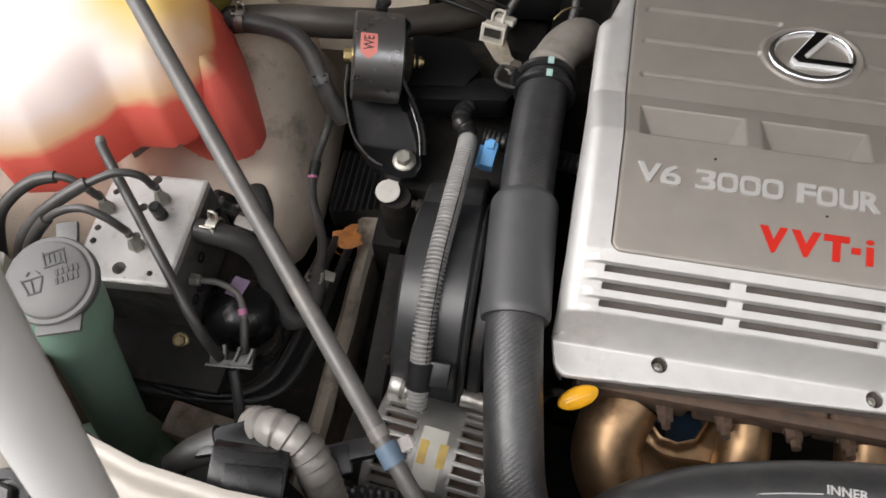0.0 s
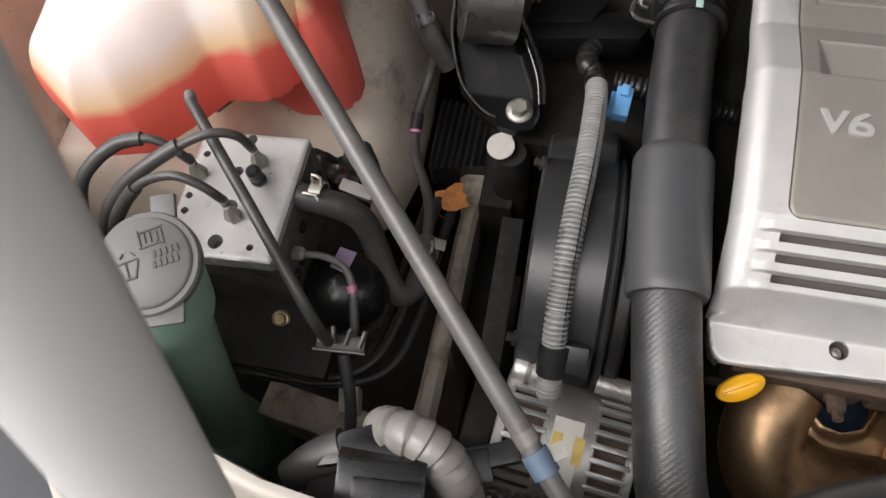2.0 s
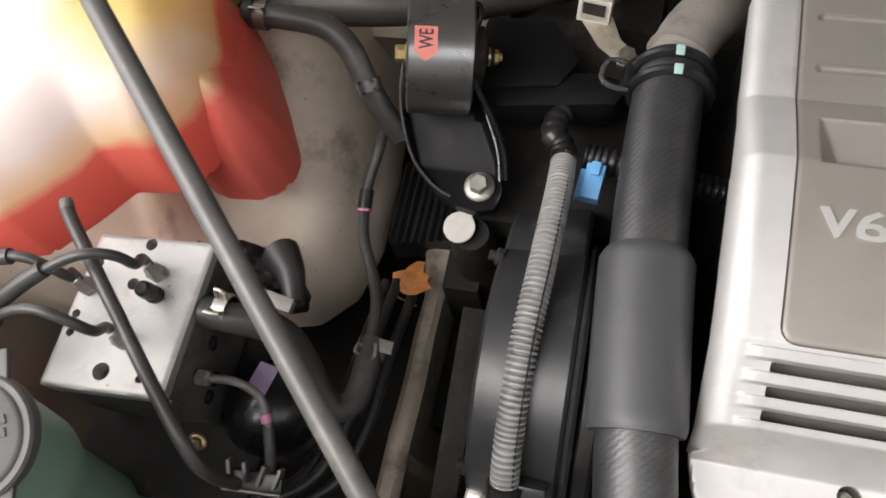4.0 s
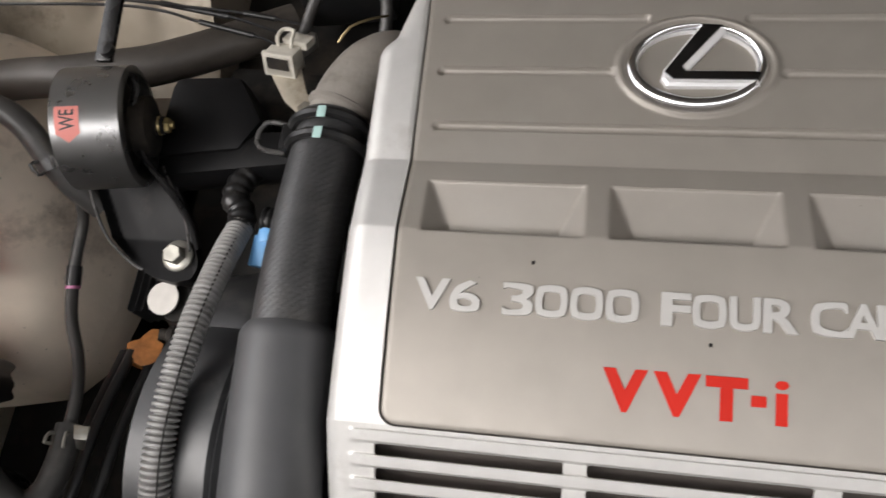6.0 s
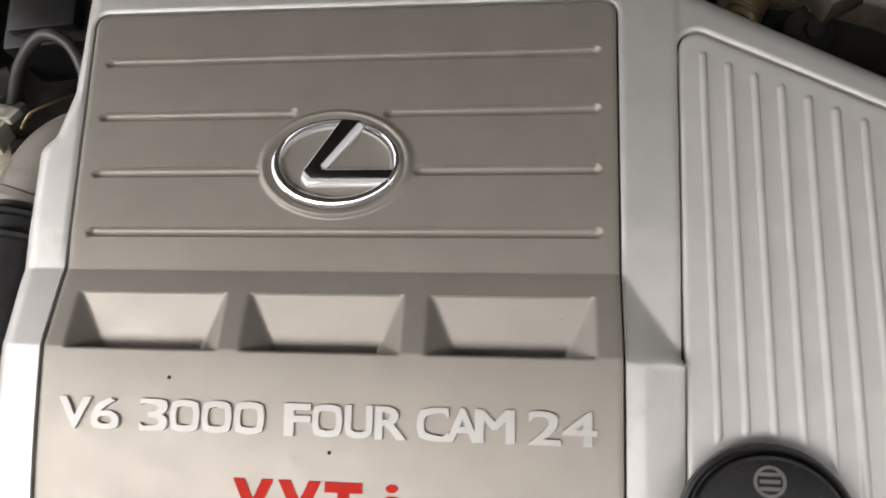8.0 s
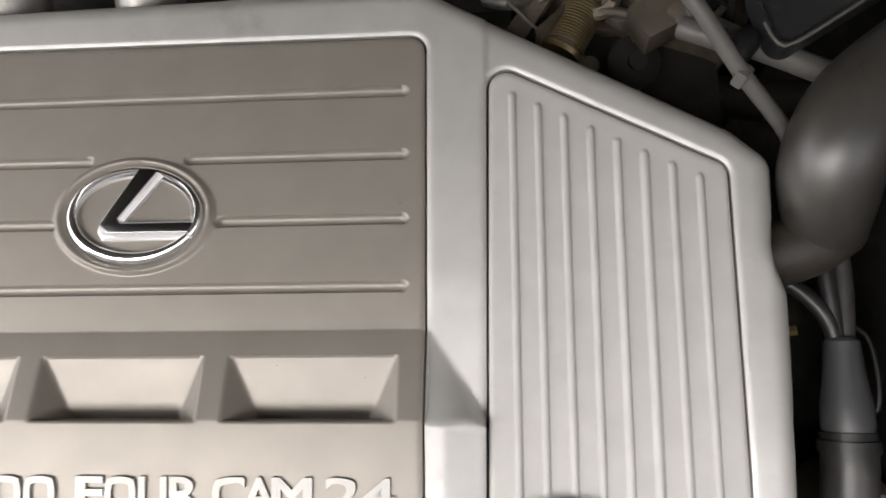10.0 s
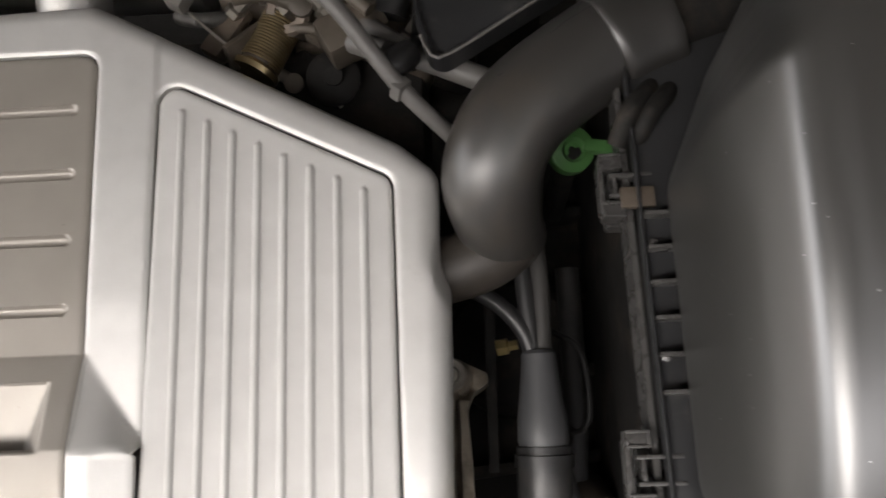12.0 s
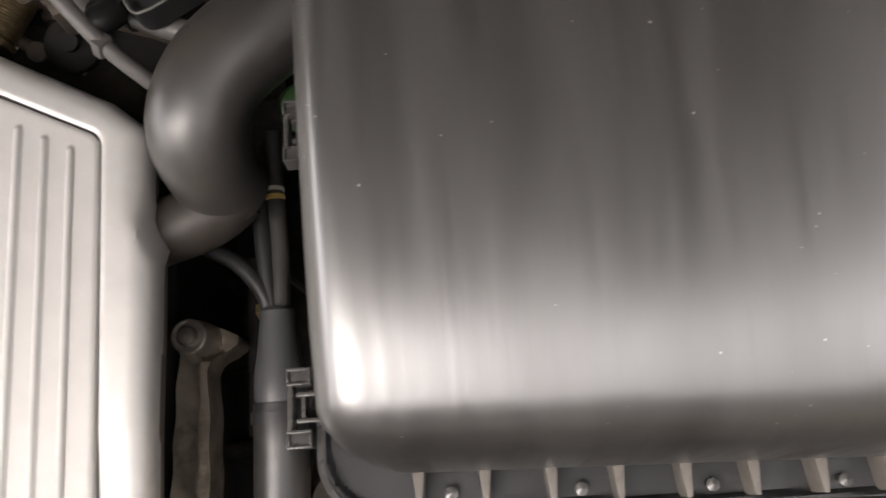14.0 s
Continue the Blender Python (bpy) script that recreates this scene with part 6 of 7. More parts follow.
for route in ([(-0.56, 0.075, 0.825), (-0.4131, 0.0873, 0.805), (-0.388, 0.0889, 0.8012), (-0.337, 0.0883, 0.7935), (-0.2985, 0.0874, 0.7878), (-0.2755, 0.0854, 0.7844), (-0.2589, 0.0838, 0.7800)],
              [(-0.56, 0.070, 0.820), (-0.4166, 0.0862, 0.800), (-0.3652, 0.0875, 0.7923), (-0.3302, 0.0803, 0.7874), (-0.2901, 0.0729, 0.7816), (-0.2738, 0.0689, 0.7770)],
              [(-0.56, 0.078, 0.820), (-0.43, 0.090, 0.802), (-0.36, 0.0915, 0.794), (-0.31, 0.086, 0.786), (-0.27, 0.078, 0.776)]):
    wire = thing("bundle_wire", "thin black wire sagging behind the mount", "wire", group="wires behind the mount")
    part("strand", tube(route, 0.0011, 8), BLACK, wire)
    part("splice", tube(route[-3:-1], 0.0021, 10), BLACK, wire)
thin = thing("striped_wire", "thin yellow-striped wire beside the outlet elbow", "wire")
part("strand", tube([(-0.215, 0.045, 0.812), (-0.207, 0.052, 0.818), (-0.197, 0.060, 0.815), (-0.190, 0.075, 0.80)], 0.0008, 8), GOLD, thin)
boxl = thing("relay_box", "black plastic relay box behind the coolant outlet", "box")
part("case", box((0.07, 0.05, 0.05), (-0.245, 0.155, 0.745), (0, 0, 5), 0.004), BLACK, boxl)
part("lid", box((0.05, 0.035, 0.01), (-0.245, 0.155, 0.775), (0, 0, 5), 0.003), BLACK, boxl)
part("bracket", box((0.02, 0.02, 0.32), (-0.245, 0.16, 0.57), bevel=0.002), DARK, boxl)
gear = thing("gearbox_housing", "grimy dark casting below the mount", "housing")
part("case", box((0.14, 0.36, 0.26), (-0.285, 0.09, 0.575), bevel=0.02), DARK, gear)
part("web", box((0.10, 0.05, 0.08), (-0.28, 0.05, 0.70), (0, 8, 0), 0.01), DARK, gear)

# ---------- right side: intake, air box, hoses ----------
intake = thing("intake_hose", "thick black rubber air intake elbow", "intake hose")
IP = [(0.411, 0.087, 0.864), (0.395, 0.081, 0.8628), (0.376, 0.071, 0.861), (0.3455, 0.048, 0.858), (0.3325, 0.025, 0.850), (0.3340, 0.007, 0.833), (0.3390, 0.001, 0.816)]
part("elbow", tube(IP, lambda t: 0.0236 - 0.004 * step(0.75, 1.0, t) , 36), ELBOW, intake, "smooth dusty black elbow")
part("cuff", tube([(0.4130, 0.0878, 0.8642), (0.4110, 0.0870, 0.8640), (0.4000, 0.0830, 0.8632), (0.3880, 0.0768, 0.8622), (0.3860, 0.0758, 0.8620)], lambda t: 0.0262 - 0.0014 * (2 * t - 1) ** 8, 36, 0.002), ELBOW, intake, "stepped rubber cuff")
part("neck", tube([(0.410, 0.0865, 0.864), (0.465, 0.105, 0.866)], 0.0205, 28), DARK, intake)
part("throat", tube([(0.341, 0.001, 0.822), (0.333, -0.0055, 0.820), (0.320, -0.0110, 0.817), (0.292, -0.016, 0.810)], 0.0165, 26), THROAT, intake, "brown stained throat")
part("seam", tube([p + Vector((-0.0093, 0.0082, 0.0199)) for p in spline(IP[1:4], 0.004)], 0.0005, 6, raw=True), RUBBER, intake)

LIDP = [(0.4005, -0.137), (0.80, -0.153), (0.80, 0.115), (0.462, 0.115), (0.424, 0.05), (0.4020, 0.0)]


def lid_z(x, y):
    d = -poly_sdf(LIDP, x, y, 0.024)
    top = 0.9965 + 0.13 * y - 38.0 * np.minimum(0, y) ** 4
    top = top + 0.0002 * np.sin(70 * x) * step(0.03, 0.06, d)
    inward = np.minimum.reduce([x - 0.401, (x - 0.4020) * 0.919 - y * 0.395, (x - 0.424) * 0.863 - (y - 0.05) * 0.505])
    left = np.clip(1 - inward / 0.019, 0, 1)
    front = np.clip(1 - (y + 0.1365 + 0.04 * (x - 0.4)) / 0.017, 0, 1)
    k = np.clip(np.maximum((left ** 2.5 + front ** 2.5) ** 0.4, 1 - d / 0.010), 0, 1)
    round_ = 0.055 * (1 - np.sqrt(np.clip(1 - k ** 3.6, 0, 1)))
    return top - round_


airbox = thing("air_cleaner_box", "black plastic air cleaner box with polished domed lid", "air cleaner")
part("lid", relief(lambda x, y: poly_sdf(LIDP, x, y, 0.024), lid_z, (0.40, 0.81, -0.157, 0.12), 0.0028, 0.0024, 0, 0.880), LID, airbox, "scuffed glossy black domed lid", sharp=75)
part("lid_flange", relief(lambda x, y: np.maximum(poly_sdf([(0.391, -0.150), (0.81, -0.167), (0.81, 0.125), (0.391, 0.125)], x, y, 0.022), -poly_sdf(LIDP, x, y, 0.024) - 0.004), lambda x, y: 0.872 + 0.004 * step(0.0028, 0.0012, -poly_sdf([(0.391, -0.150), (0.81, -0.167), (0.81, 0.125), (0.391, 0.125)], x, y, 0.022)), (0.385, 0.815, -0.17, 0.13), 0.0014, 0.0014, 0.006), SHELL, airbox, "ribbed lid flange")
part("lower_case", relief(lambda x, y: poly_sdf([(0.397, -0.144), (0.80, -0.160), (0.80, 0.12), (0.397, 0.12)], x, y, 0.02), lambda x, y: 0.866 + 0 * x, (0.385, 0.81, -0.165, 0.125), 0.006, 0.006, 0.22), DARK, airbox)
part("lower_rim", relief(lambda x, y: np.abs(poly_sdf([(0.3885, -0.1525), (0.81, -0.1695), (0.81, 0.13), (0.3885, 0.13)], x, y, 0.024)) - 0.0013, lambda x, y: 0.8685 + 0 * x, (0.38, 0.82, -0.175, 0.135), 0.0012, 0.0012, 0.016), LATCH, airbox)
for k in range(6):
    yy = -0.083 + 0.0145 * k
    part("rib", prism([(0.3925, 0), (0.4055, 0.0), (0.4045, 0.0016), (0.3925, 0.0016)], 0.868, 0.879, 0.0003, pose(0, yy, 0)), LATCH, airbox)
# front ribs in a paler brown-grey than the left ribs
for k in range(14):
    xx = 0.425 + 0.0235 * k
    part("rib", prism([(0, -0.1485), (0.0018, -0.1485), (0.0032, -0.136), (-0.0012, -0.136)], 0.868, 0.884, 0.0003, pose(xx, -0.04 * (xx - 0.4), 0)), RIM_PALE, airbox)
for yy in (-0.068, -0.022):
    part("stud", lathe([(0.0022, 0), (0.0022, 0.003), (0, 0.004)], (0.3955, yy, 0.872), (0, 0, 1), 14), LATCH, airbox)
for k in range(5):
    part("stud", lathe([(0.0024, 0), (0.0024, 0.003), (0, 0.004)], (0.437 + 0.047 * k, -0.1460 - 0.0019 * k, 0.872), (0, 0, 1), 14), LATCH, airbox)


def box_clip(y0, y1):
    """Moulded latch loop on the rim: two square lugs and a bridge."""
    ym, h = (y0 + y1) / 2, abs(y1 - y0) / 2
    for yl in (y0, y1):
        part("latch_lug", join(box((0.0095, 0.0068, 0.009), (0.3815, yl, 0.8675), bevel=0.0006), *[box((0.0095, 0.0012, 0.0016), (0.3815, yl + s * 0.0028, 0.8725), bevel=0.0004) for s in (-1, 1)], *[box((0.0012, 0.0044, 0.0016), (0.3815 + s * 0.00415, yl, 0.8725), bevel=0.0004) for s in (-1, 1)]), LATCH, airbox)
    part("latch_bridge", box((0.0022, 2 * h, 0.009), (0.3775, ym, 0.8655), bevel=0.0005), LATCH, airbox)
    for dy_ in (-0.42, 0.42):
        part("latch_web", box((0.018, 0.0016, 0.008), (0.3895, ym + dy_ * h, 0.8685), bevel=0.0004), LATCH, airbox)
    part("latch_post", box((0.0016, 0.84 * h, 0.008), (0.3830, ym, 0.8675), bevel=0.0004), LATCH, airbox)
    part("latch_cheek", box((0.012, 2.2 * h, 0.02), (0.3875, ym, 0.850), bevel=0.002), LATCH, airbox)


box_clip(-0.0055, 0.0160)
box_clip(-0.1225, -0.0990)
part("latch_insert", box((0.014, 0.009, 0.004), (0.3915, -0.0010, 0.8725), bevel=0.0008), CAST, airbox, "dusty brown latch insert")

green = thing("green_clip", "translucent green plastic clip below the intake", "clip")
part("ring", lathe([(0.002, -0.004), (0.0115, -0.004), (0.0130, 0), (0.0115, 0.005), (0.0065, 0.006), (0.004, 0.003), (0.002, 0.003), (0.002, -0.004)], (0.3735, 0.0480, 0.812), (0.3, -0.4, 1), 26), GREEN_CAP, green)
part("tab", box((0.016, 0.007, 0.006), (0.3880, 0.0480, 0.814), (0, 0, -8), 0.0015), GREEN_CAP, green)
part("stem", lathe([(0.0062, -0.1), (0.0062, 0.002), (0, 0.003)], (0.3735, 0.0480, 0.812), (0, 0, 1), 16), DARK, green)

boot = thing("hose_boot", "grey-black tapered rubber boot over two hoses", "boot")
part("cone", lathe([(0.0070, -0.002), (0.0088, 0.0), (0.0090, 0.004), (0.0104, 0.018), (0.0126, 0.032), (0.0130, 0.043), (0.0120, 0.047)], (0.3525, -0.0520, 0.7860), (0.0, -1, -0.12), 30), SLEEVE, boot)
part("body", tube([(0.3525, -0.0975, 0.780), (0.3522, -0.115, 0.778), (0.3500, -0.15, 0.770), (0.345, -0.20, 0.755)], 0.0138, 26), RUBBER, boot)
part("ring", tube([(0.3525, -0.1015, 0.7796), (0.3524, -0.1075, 0.7790)], 0.0150, 28), RUBBER, boot)
h1 = thing("vacuum_hose", "thin black vacuum hose into the boot", "hose", group="vacuum hoses")
part("tube", tube([(0.300, -0.002, 0.775), (0.316, -0.0150, 0.787), (0.333, -0.0260, 0.790), (0.345, -0.040, 0.789), (0.3500, -0.054, 0.786)], 0.0044, 14), RUBBER, h1)
h2 = thing("vacuum_hose", "thin black vacuum hose into the boot", "hose", group="vacuum hoses")
part("tube", tube([(0.346, 0.036, 0.795), (0.3455, 0.012, 0.793), (0.3475, -0.025, 0.790), (0.3510, -0.054, 0.786)], 0.0045, 14), RUBBER, h2)
h3 = thing("vacuum_hose", "grey-black hose with white and yellow bands", "hose", group="vacuum hoses")
part("tube", tube([(0.354, 0.042, 0.80), (0.3535, 0.015, 0.793), (0.3555, -0.020, 0.790), (0.3545, -0.054, 0.786)], 0.0047, 14), GREY_TUBE, h3)
part("band", tube([(0.3536, 0.0125, 0.7930), (0.3536, 0.0105, 0.7930)], 0.0052, 14), LABEL_WHITE, h3, "white band")
part("band", tube([(0.3537, 0.0085, 0.7928), (0.3538, 0.0060, 0.7926)], 0.0052, 14), LABEL_YELLOW, h3, "yellow band")

lift = thing("lifting_bracket", "oily brown cast bracket with bolt", "bracket")
part("washer", lathe([(0.0052, 0), (0.0088, 0), (0.0090, 0.0016), (0.0080, 0.0022), (0.0052, 0.0016)], (0.3065, -0.0610, 0.7835), (0.05, -0.1, 1), 30), DULL_STEEL, lift)
part("bolt", lathe([(0.0052, 0), (0.0052, 0.0045), (0.0040, 0.0062), (0, 0.0066)], (0.3065, -0.0610, 0.7838), (0.05, -0.1, 1), 24), DULL_STEEL, lift)
ARM = [(0.2960, -0.052), (0.3060, -0.0495), (0.3150, -0.0530), (0.3265, -0.0585), (0.3265, -0.0635), (0.3185, -0.0690), (0.3150, -0.078), (0.3165, -0.105), (0.3180, -0.240), (0.2900, -0.240), (0.2940, -0.085)]
part("arm", relief(lambda x, y: poly_sdf(ARM, x, y, 0.003), lambda x, y: 0.7660 + 0.0175 * step(0.0118, 0.0085, np.hypot(x - 0.3065, y + 0.061)) + 0.0140 * step(0.0062, 0.0035, np.abs(x - 0.3135 - 0.02 * (y + 0.15))) * step(-0.066, -0.074, y) + 0.0012 * np.sin(210 * y + 300 * x), (0.286, 0.33, -0.245, -0.045), 0.0012, 0.0016, 0.022), CAST_PALE, lift, "grimy cast arm with a raised rib")
strapb = thing("slim_bracket", "dark slim bracket with brass bolt", "bracket")
part("strap", box((0.006, 0.10, 0.004), (0.3285, -0.060, 0.742), (6, 0, -1), 0.001), DARK, strapb)
part("bolt", lathe([(0.0050, 0), (0.0050, 0.006), (0.003, 0.007), (0.003, 0.012), (0, 0.012)], (0.3325, -0.0420, 0.746), (1, 0.1, 0.2), 6), BRASS, strapb, sharp=25)
part("post", box((0.006, 0.008, 0.30), (0.3285, -0.10, 0.585), bevel=0.001), DARK, strapb)
for k, (xa, ya, xb, yb, zz, rr_) in enumerate(((0.379, 0.010, 0.371, -0.15, 0.715, 0.0075), (0.362, -0.10, 0.372, -0.16, 0.735, 0.006))):
    dk = thing("heater_hose", "black hose low beside the air box", "hose", group="low hoses")
    part("tube", tube([(xa, ya, zz), ((xa + xb) / 2 + 0.003, (ya + yb) / 2, zz - 0.004), (xb, yb, zz - 0.01), (xb - 0.01, yb - 0.05, zz - 0.06)], rr_, 14), RUBBER, dk)
loopw = thing("wire_loop", "thin black wire loop beside the air box", "wire")
part("strand", tube([(0.345, -0.020, 0.75), (0.362, -0.035, 0.755), (0.376, -0.045, 0.76), (0.380, -0.065, 0.76), (0.379, -0.085, 0.757), (0.372, -0.09, 0.75), (0.366, -0.083, 0.745)], 0.0017, 8), BLACK, loopw)
filt = thing("oil_filter_housing", "dusty grey-brown round housing low in the bay", "housing")
part("drum", lathe([(0.022, 0), (0.024, 0.004), (0.024, 0.04), (0.021, 0.046), (0, 0.047)], (0.374, -0.128, 0.688), (0.1, -0.5, 1), 30), DUSTY, filt)
part("bracket", box((0.02, 0.02, 0.28), (0.372, -0.128, 0.56), bevel=0.002), DARK, filt)
trans = thing("transaxle", "grimy black gearbox casing", "gearbox")
part("case", box((0.16, 0.30, 0.2), (0.36, -0.05, 0.55), bevel=0.02), DARK, trans)
for k in range(5):
    part("case_rib", box((0.15, 0.008, 0.03), (0.36, -0.16 + 0.055 * k, 0.655), (0, 0, 6), 0.002), DARK, trans)
part("pan", lathe([(0.045, 0), (0.045, 0.02), (0.04, 0.026), (0, 0.026)], (0.345, -0.03, 0.655), (0, 0, 1), 28), DARK, trans)

# ---------- rear right: throttle body and linkage ----------
thr = thing("throttle_assembly", "oily brown throttle casting with gold return spring", "throttle")
part("casting", box((0.09, 0.05, 0.06), (0.235, 0.150, 0.790), (0, 0, -25), 0.008, 3), CAST, thr)
part("casting", box((0.05, 0.04, 0.05), (0.285, 0.125, 0.800), (0, 10, -20), 0.006, 3), CAST, thr)
part("casting", box((0.035, 0.022, 0.02), (0.265, 0.112, 0.832), (0, 0, 28), 0.003, 2), DUSTY, thr)
sp0, spd = Vector((0.2130, 0.1020, 0.8220)), Vector((0.42, 0.80, 0.05)).normalized()
su = spd.orthogonal().normalized()
sw = spd.cross(su)
coil = [sp0 + spd * (0.0017 * a) + (su * math.cos(a * 2 * math.pi) + sw * math.sin(a * 2 * math.pi)) * 0.0108 for a in [i / 16 for i in range(16 * 16)]]
part("return_spring", tube(coil, 0.00075, 6, raw=True), GOLD, thr, "gold coiled return spring")
part("spool", lathe([(0.0102, -0.004), (0.0102, 0.03), (0, 0.03)], sp0, spd, 24), CAST, thr)
part("spool_lip", lathe([(0.0125, -0.006), (0.0130, -0.003), (0.0105, -0.001)], sp0, spd, 24), GOLD, thr)
part("lever", box((0.012, 0.032, 0.008), (0.196, 0.120, 0.826), (0, 0, -32), 0.002), CAST, thr)
part("lever", box((0.010, 0.016, 0.007), (0.252, 0.088, 0.80), (0, 0, -40), 0.002), DARK, thr)
part("pin", lathe([(0.004, 0), (0.004, 0.016), (0, 0.017)], (0.243, 0.094, 0.80), (0.7, -0.6, 0.1), 14), STEEL, thr)
for (x, y, z, a) in ((0.200, 0.128, 0.83, 20), (0.228, 0.126, 0.835, -30), (0.252, 0.120, 0.838, 10), (0.272, 0.128, 0.842, 40), (0.29, 0.115, 0.82, -10)):
    part("fitting", lathe([(0.0052, 0), (0.0052, 0.004), (0.0036, 0.005), (0.0036, 0.012), (0, 0.013)], (x, y, z), (math.sin(a), 0.4, 0.7), 6), DULL_STEEL, thr, sharp=25)
cable = thing("throttle_cable", "thin throttle cable with pale clip", "cable")
part("cable", tube([(0.176, 0.128, 0.842), (0.195, 0.112, 0.832), (0.222, 0.096, 0.815)], 0.0009, 8), DULL_STEEL, cable)
part("ferrule", box((0.010, 0.012, 0.009), (0.1775, 0.128, 0.846), (0, 0, -30), 0.002), TAPE, cable)
vac = thing("brake_vacuum_hose", "grey hose with clamp curving over the linkage", "hose")
part("tube", tube([(0.232, 0.165, 0.868), (0.236, 0.132, 0.884), (0.250, 0.110, 0.886), (0.268, 0.090, 0.880), (0.292, 0.0620, 0.862), (0.315, 0.045, 0.840), (0.33, 0.035, 0.815)], 0.0040, 16), PALE_TUBE, vac)
part("clip", box((0.009, 0.006, 0.009), (0.2915, 0.0615, 0.862), (0, 20, 50), 0.0015), PALE_TUBE, vac, "pale hose clip")
pcv = thing("breather_hose", "short grey breather hose with black clamp", "hose")
part("tube", tube([(0.272, 0.108, 0.842), (0.292, 0.0915, 0.846), (0.315, 0.0800, 0.846), (0.345, 0.068, 0.842)], 0.0062, 18), PALE_TUBE, pcv)
part("clamp", tube([(0.2950, 0.0905, 0.846), (0.3000, 0.0875, 0.846)], 0.0082, 18), BLACK, pcv)
part("stub", box((0.012, 0.010, 0.010), (0.271, 0.1085, 0.843), (0, 0, -35), 0.002), DUSTY, pcv)
plate = thing("resonator_box", "dark grey moulded resonator box with raised edge", "box")
RP = [(0.3070, 0.0690), (0.3500, 0.0955), (0.40, 0.126), (0.40, 0.22), (0.296, 0.22), (0.299, 0.100)]
part("case", relief(lambda x, y: poly_sdf(RP, x, y, 0.008), lambda x, y: 0.8640 + 0.02 * (y - 0.07) + 0.0035 * step(0.0035, 0.002, -poly_sdf(RP, x, y, 0.008)), (0.29, 0.41, 0.06, 0.23), 0.0015, 0.0015, 0.014), SHELL, plate)
part("foot", box((0.04, 0.04, 0.4), (0.35, 0.18, 0.61), bevel=0.002), DARK, plate)
part("lip", tube([(0.3020, 0.0850, 0.8682), (0.3068, 0.0745, 0.8680), (0.3160, 0.0752, 0.8680), (0.3500, 0.0962, 0.8682), (0.40, 0.1268, 0.8686)], 0.0009, 8), PALE_TUBE, plate, "pale line along the raised edge")
part("black_fitting", lathe([(0.0068, -0.006), (0.0072, 0.0), (0.0072, 0.006), (0.005, 0.010), (0, 0.010)], (0.2925, 0.0770, 0.862), (-0.6, -0.7, 0.4), 18), BLACK, plate)
part("stub", tube([(0.285, 0.083, 0.858), (0.268, 0.094, 0.852)], 0.0058, 16), PALE_TUBE, plate)
stat = thing("vacuum_motor", "grimy dark round vacuum motor behind the cover", "vacuum motor")
part("drum", lathe([(0.0135, -0.03), (0.0140, -0.002), (0.0125, 0.0), (0.0125, 0.003), (0.0145, 0.004), (0.0145, 0.010), (0.012, 0.012), (0.005, 0.013), (0.005, 0.017), (0, 0.017)], (0.2500, 0.0985, 0.806), (0.15, -0.35, 1), 28), DARK, stat)
part("stem", tube([(0.2500, 0.105, 0.79), (0.245, 0.115, 0.76), (0.24, 0.12, 0.70)], 0.007, 14), DARK, stat)
rng2 = random.Random(11)
for k in range(30):
    x = 0.172 + 0.128 * rng2.random()
    y = 0.108 + 0.060 * rng2.random() + 0.25 * max(0, 0.20 - x)
    z = 0.800 + 0.034 * rng2.random()
    a = 360 * rng2.random()
    mt = rng2.choice((CAST, CAST, DUSTY, DARK_ALU, DARK))
    kind_ = k % 5
    if kind_ == 0:
        w = 0.007 + 0.008 * rng2.random()
        part("boss", lathe([(w, -0.03), (w, 0.0), (w * 0.86, 0.002), (w * 0.5, 0.002), (w * 0.42, -0.004), (0, -0.004)], (x, y, z), (rng2.uniform(-0.5, 0.5), rng2.uniform(-0.7, 0.2), 1), 20), mt, thr)
    elif kind_ == 1:
        part("rib", box((0.004, 0.024 + 0.02 * rng2.random(), 0.016), (x, y, z), (rng2.uniform(-20, 20), rng2.uniform(-20, 20), a), 0.0014), mt, thr)
    elif kind_ == 2:
        part("stub_pipe", tube([(x, y, z), (x + 0.012 * math.cos(a), y + 0.012 * math.sin(a), z + 0.004), (x + 0.026 * math.cos(a + 0.5), y + 0.026 * math.sin(a + 0.5), z - 0.006)], 0.003 + 0.0025 * rng2.random(), 14), mt, thr)
    elif kind_ == 3:
        part("lug", prism([(-0.011, -0.006), (0.007, -0.008), (0.012, -0.001), (0.006, 0.008), (-0.008, 0.006)], -0.004, 0.004, 0.0012, pose(x, y, z, rng2.uniform(-25, 25), rng2.uniform(-25, 25), a)), mt, thr)
    else:
        part("fitting", lathe([(0.0062, 0), (0.0062, 0.002), (0.0046, 0.003), (0.0046, 0.007), (0.0028, 0.008), (0.0028, 0.012), (0, 0.0125)], (x, y, z + 0.006), (rng2.uniform(-0.6, 0.6), rng2.uniform(-0.8, 0.2), 0.8), 6), DULL_STEEL, thr, sharp=25)
pip = thing("engine_pipe", "pipe below the linkage, coloured near black for the dark void", "pipe")
# near-black colour puts the shade of the void under the hose into the pipe
part("pipe", tube([(0.20, 0.20, 0.765), (0.26, 0.135, 0.755), (0.31, 0.10, 0.76), (0.36, 0.09, 0.77)], 0.012, 18), DARK, pip)
part("pipe", tube([(0.285, 0.20, 0.84), (0.292, 0.15, 0.845), (0.284, 0.118, 0.835)], 0.009, 16), RUBBER, pip)
plen = thing("intake_plenum", "dull cast aluminium intake plenum behind the cover", "plenum")
for px in (-0.10, -0.02, 0.045, 0.11):
    part("runner", tube([(px, 0.125, 0.815), (px + 0.005, 0.155, 0.835), (px + 0.008, 0.20, 0.815), (px + 0.01, 0.25, 0.74)], 0.019, 22), ALU, plen)
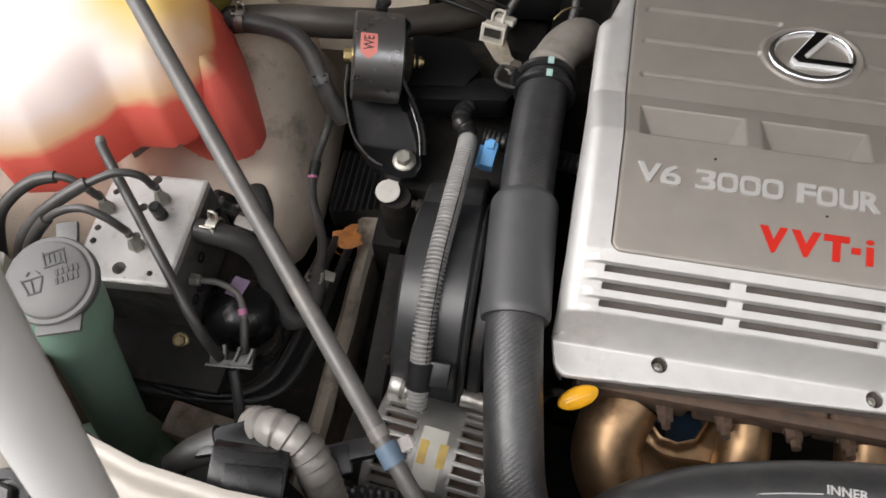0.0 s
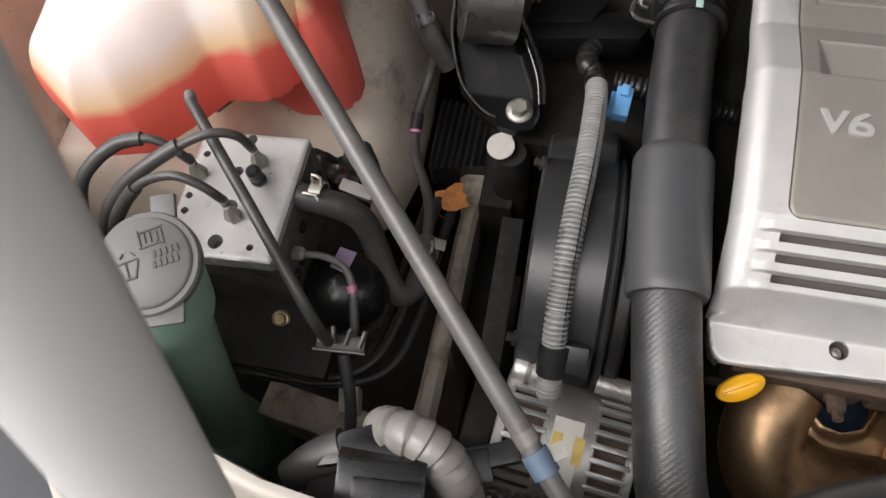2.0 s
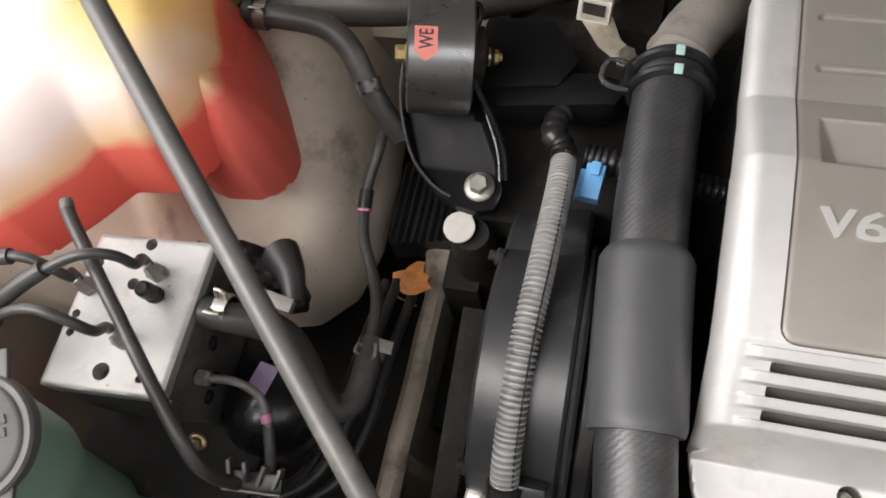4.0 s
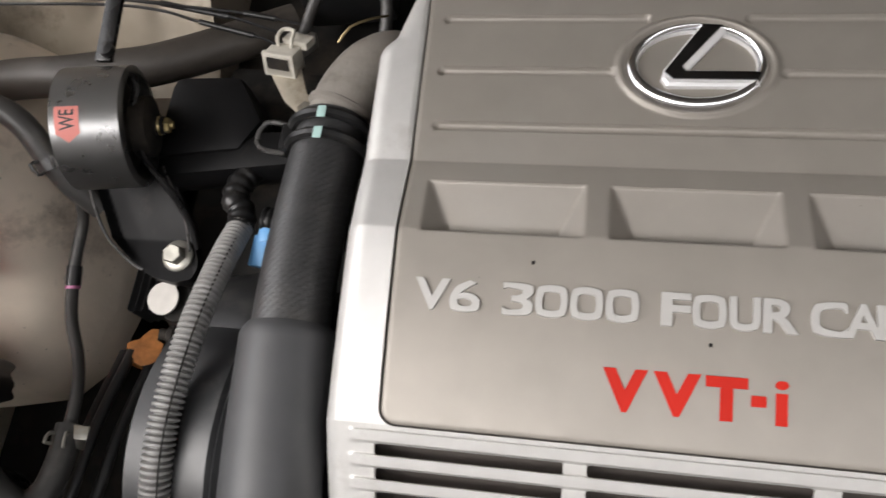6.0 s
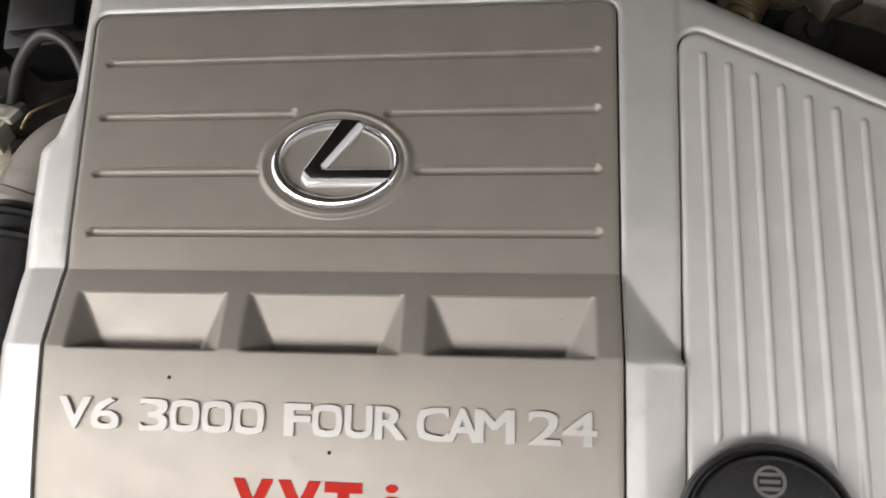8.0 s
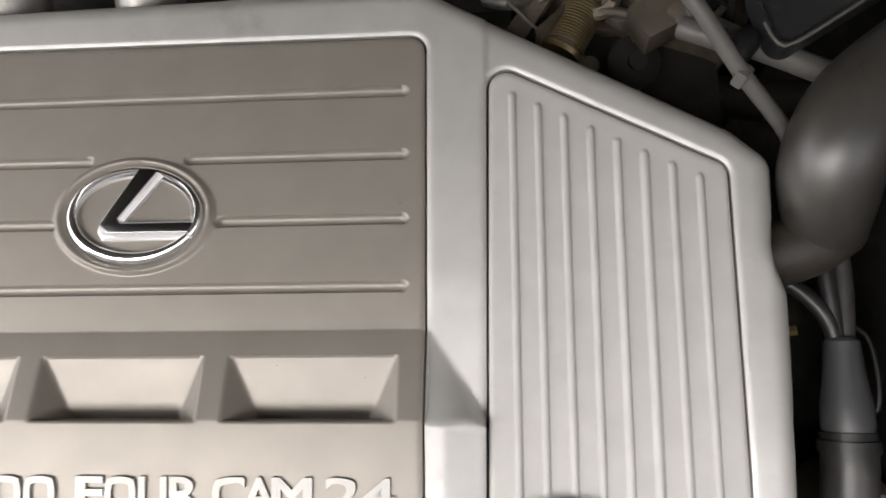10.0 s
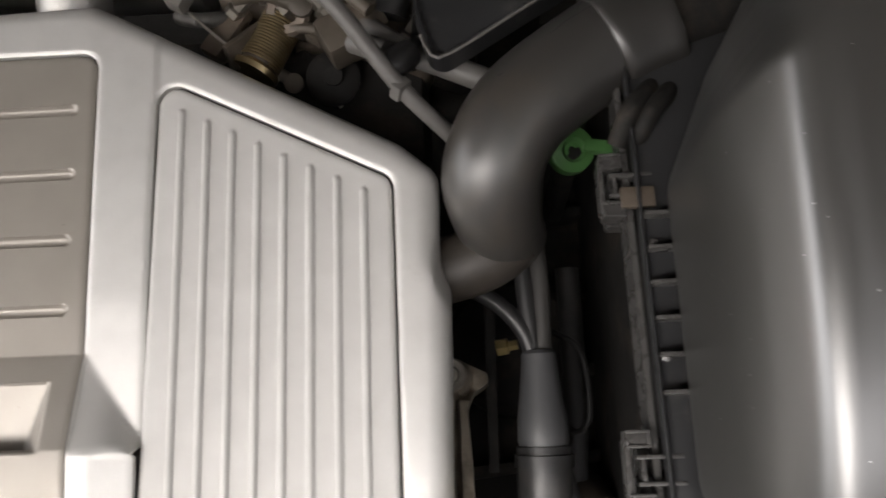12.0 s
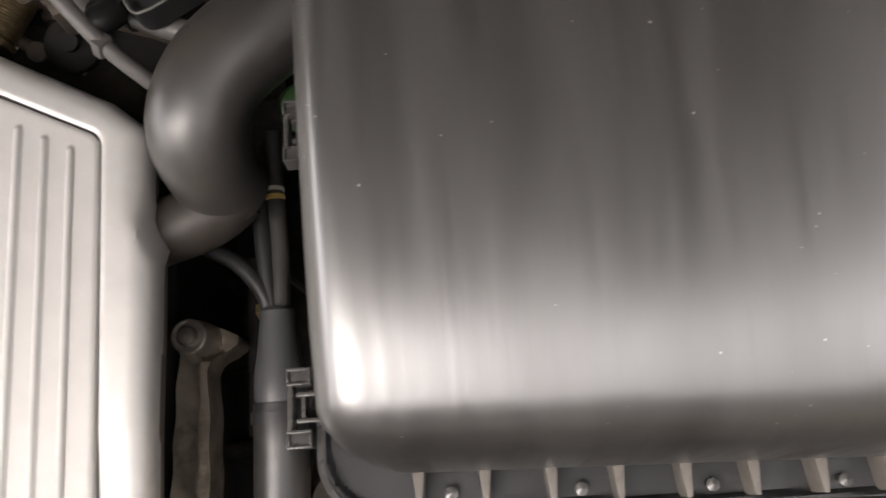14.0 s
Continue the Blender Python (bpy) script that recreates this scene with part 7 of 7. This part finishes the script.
part("log", tube([(-0.15, 0.20, 0.80), (0.17, 0.20, 0.80)], 0.04, 26), ALU, plen)
mast = thing("rear_clutter_casting", "grimy dark bracketry against the firewall", "bracket")
part("beam", box((0.6, 0.06, 0.08), (0.15, 0.32, 0.70), (0, 0, 2), 0.01), DARK, mast)
part("beam", box((0.3, 0.05, 0.06), (0.32, 0.27, 0.76), (0, 0, -6), 0.01), CAST, mast)
coil_box = thing("steel_bracket", "bright steel clamp bracket beside the air box", "bracket")
part("leg", tube([(0.398, 0.042, 0.862), (0.404, 0.050, 0.868), (0.412, 0.052, 0.866)], 0.0016, 8), STEEL, coil_box)
part("bolt", lathe([(0.0048, 0), (0.0048, 0.004), (0, 0.005)], (0.405, 0.052, 0.866), (0, -0.2, 1), 14), STEEL, coil_box)
part("hoop", tube([(0.386, 0.025, 0.868), (0.392, 0.038, 0.876), (0.400, 0.047, 0.872), (0.408, 0.060, 0.862)], 0.0045, 14), DARK, coil_box)
part("hoop", tube([(0.394, 0.025, 0.868), (0.400, 0.036, 0.876), (0.408, 0.045, 0.872), (0.416, 0.058, 0.862)], 0.0045, 14), DARK, coil_box)

lk = thing("throttle_linkage", "dull brown linkage arms with small bolts", "linkage")
for (a, b, r, mt) in (((0.190, 0.112, 0.818), (0.228, 0.099, 0.806), 0.0035, DUSTY), ((0.232, 0.118, 0.830), (0.262, 0.104, 0.828), 0.0030, DUSTY), ((0.205, 0.128, 0.845), (0.240, 0.122, 0.842), 0.0045, DUSTY), ((0.252, 0.128, 0.845), (0.276, 0.112, 0.850), 0.0038, DUSTY)):
    part("arm", tube([a, ((a[0] + b[0]) / 2, (a[1] + b[1]) / 2 + 0.003, (a[2] + b[2]) / 2 + 0.003), b], r, 12), mt, lk)
for (x, y, z, r) in ((0.228, 0.0985, 0.806, 0.0055), (0.190, 0.112, 0.819, 0.006), (0.262, 0.104, 0.829, 0.005), (0.240, 0.122, 0.843, 0.006)):
    part("eye", lathe([(r * 0.4, -0.002), (r, -0.002), (r, 0.003), (r * 0.6, 0.004), (0, 0.004)], (x, y, z), (0.1, -0.4, 1), 16), DUSTY, lk)


# ---------- parts that sit on other parts ----------
def nest(top_name, host_name, *subs):
    """Hang the named parts of a thing under one of its other parts."""
    top = bpy.data.objects[top_name]
    kids = list(top.children)
    host = next(c for c in kids if c.name.split(".")[0] == host_name)
    for c in kids:
        if c.name.split(".")[0] in subs and c != host:
            c.parent = host
            c.matrix_parent_inverse = host.matrix_basis.inverted()


nest("washer_bottle", "cap", "moulded_mark", "tab", "lip")
nest("coolant_tank", "cap", "spout")
nest("oil_filler_cap", "body", "grip", "mark")
nest("engine_mount", "bush_shell", "rubber", "sticker", "letters", "pin")
nest("engine_cover", "lettered_panel", "lettering", "red_lettering", "speck")
nest("engine_cover", "frame", "screw", "screw_well")
nest("air_cleaner_box", "lid_flange", "rib", "stud", "latch_insert")
nest("air_cleaner_box", "lower_rim", "latch_lug", "latch_bridge", "latch_web", "latch_post", "latch_cheek")
nest("brake_unit", "side_face", "port")
nest("brake_unit", "motor", "sticker")
nest("alternator", "core", "coil", "vent_bar")
nest("timing_cover", "shell", "bolt")
nest("corrugated_conduit", "tube", "split")
nest("corrugated_conduit", "collar", "clip")
nest("wiring_connector", "housing", "mouth", "rim", "latch_loop", "catch", "tail")
nest("blue_connector", "shell", "latch", "key")
nest("hood_prop_rod", "sleeve", "collar", "tape", "tape_flag")
nest("exhaust_manifold", "flange", "nut")
nest("dipstick", "handle", "grip_rib")
nest("radiator_hose", "hose_wall", "sleeve")
nest("fusible_link_box", "case", "lid", "ridge")
nest("throttle_assembly", "spool", "return_spring", "spool_lip")
nest("oval_emblem", "slanted_bar", "bar_edge")
nest("hood", "panel", "liner")
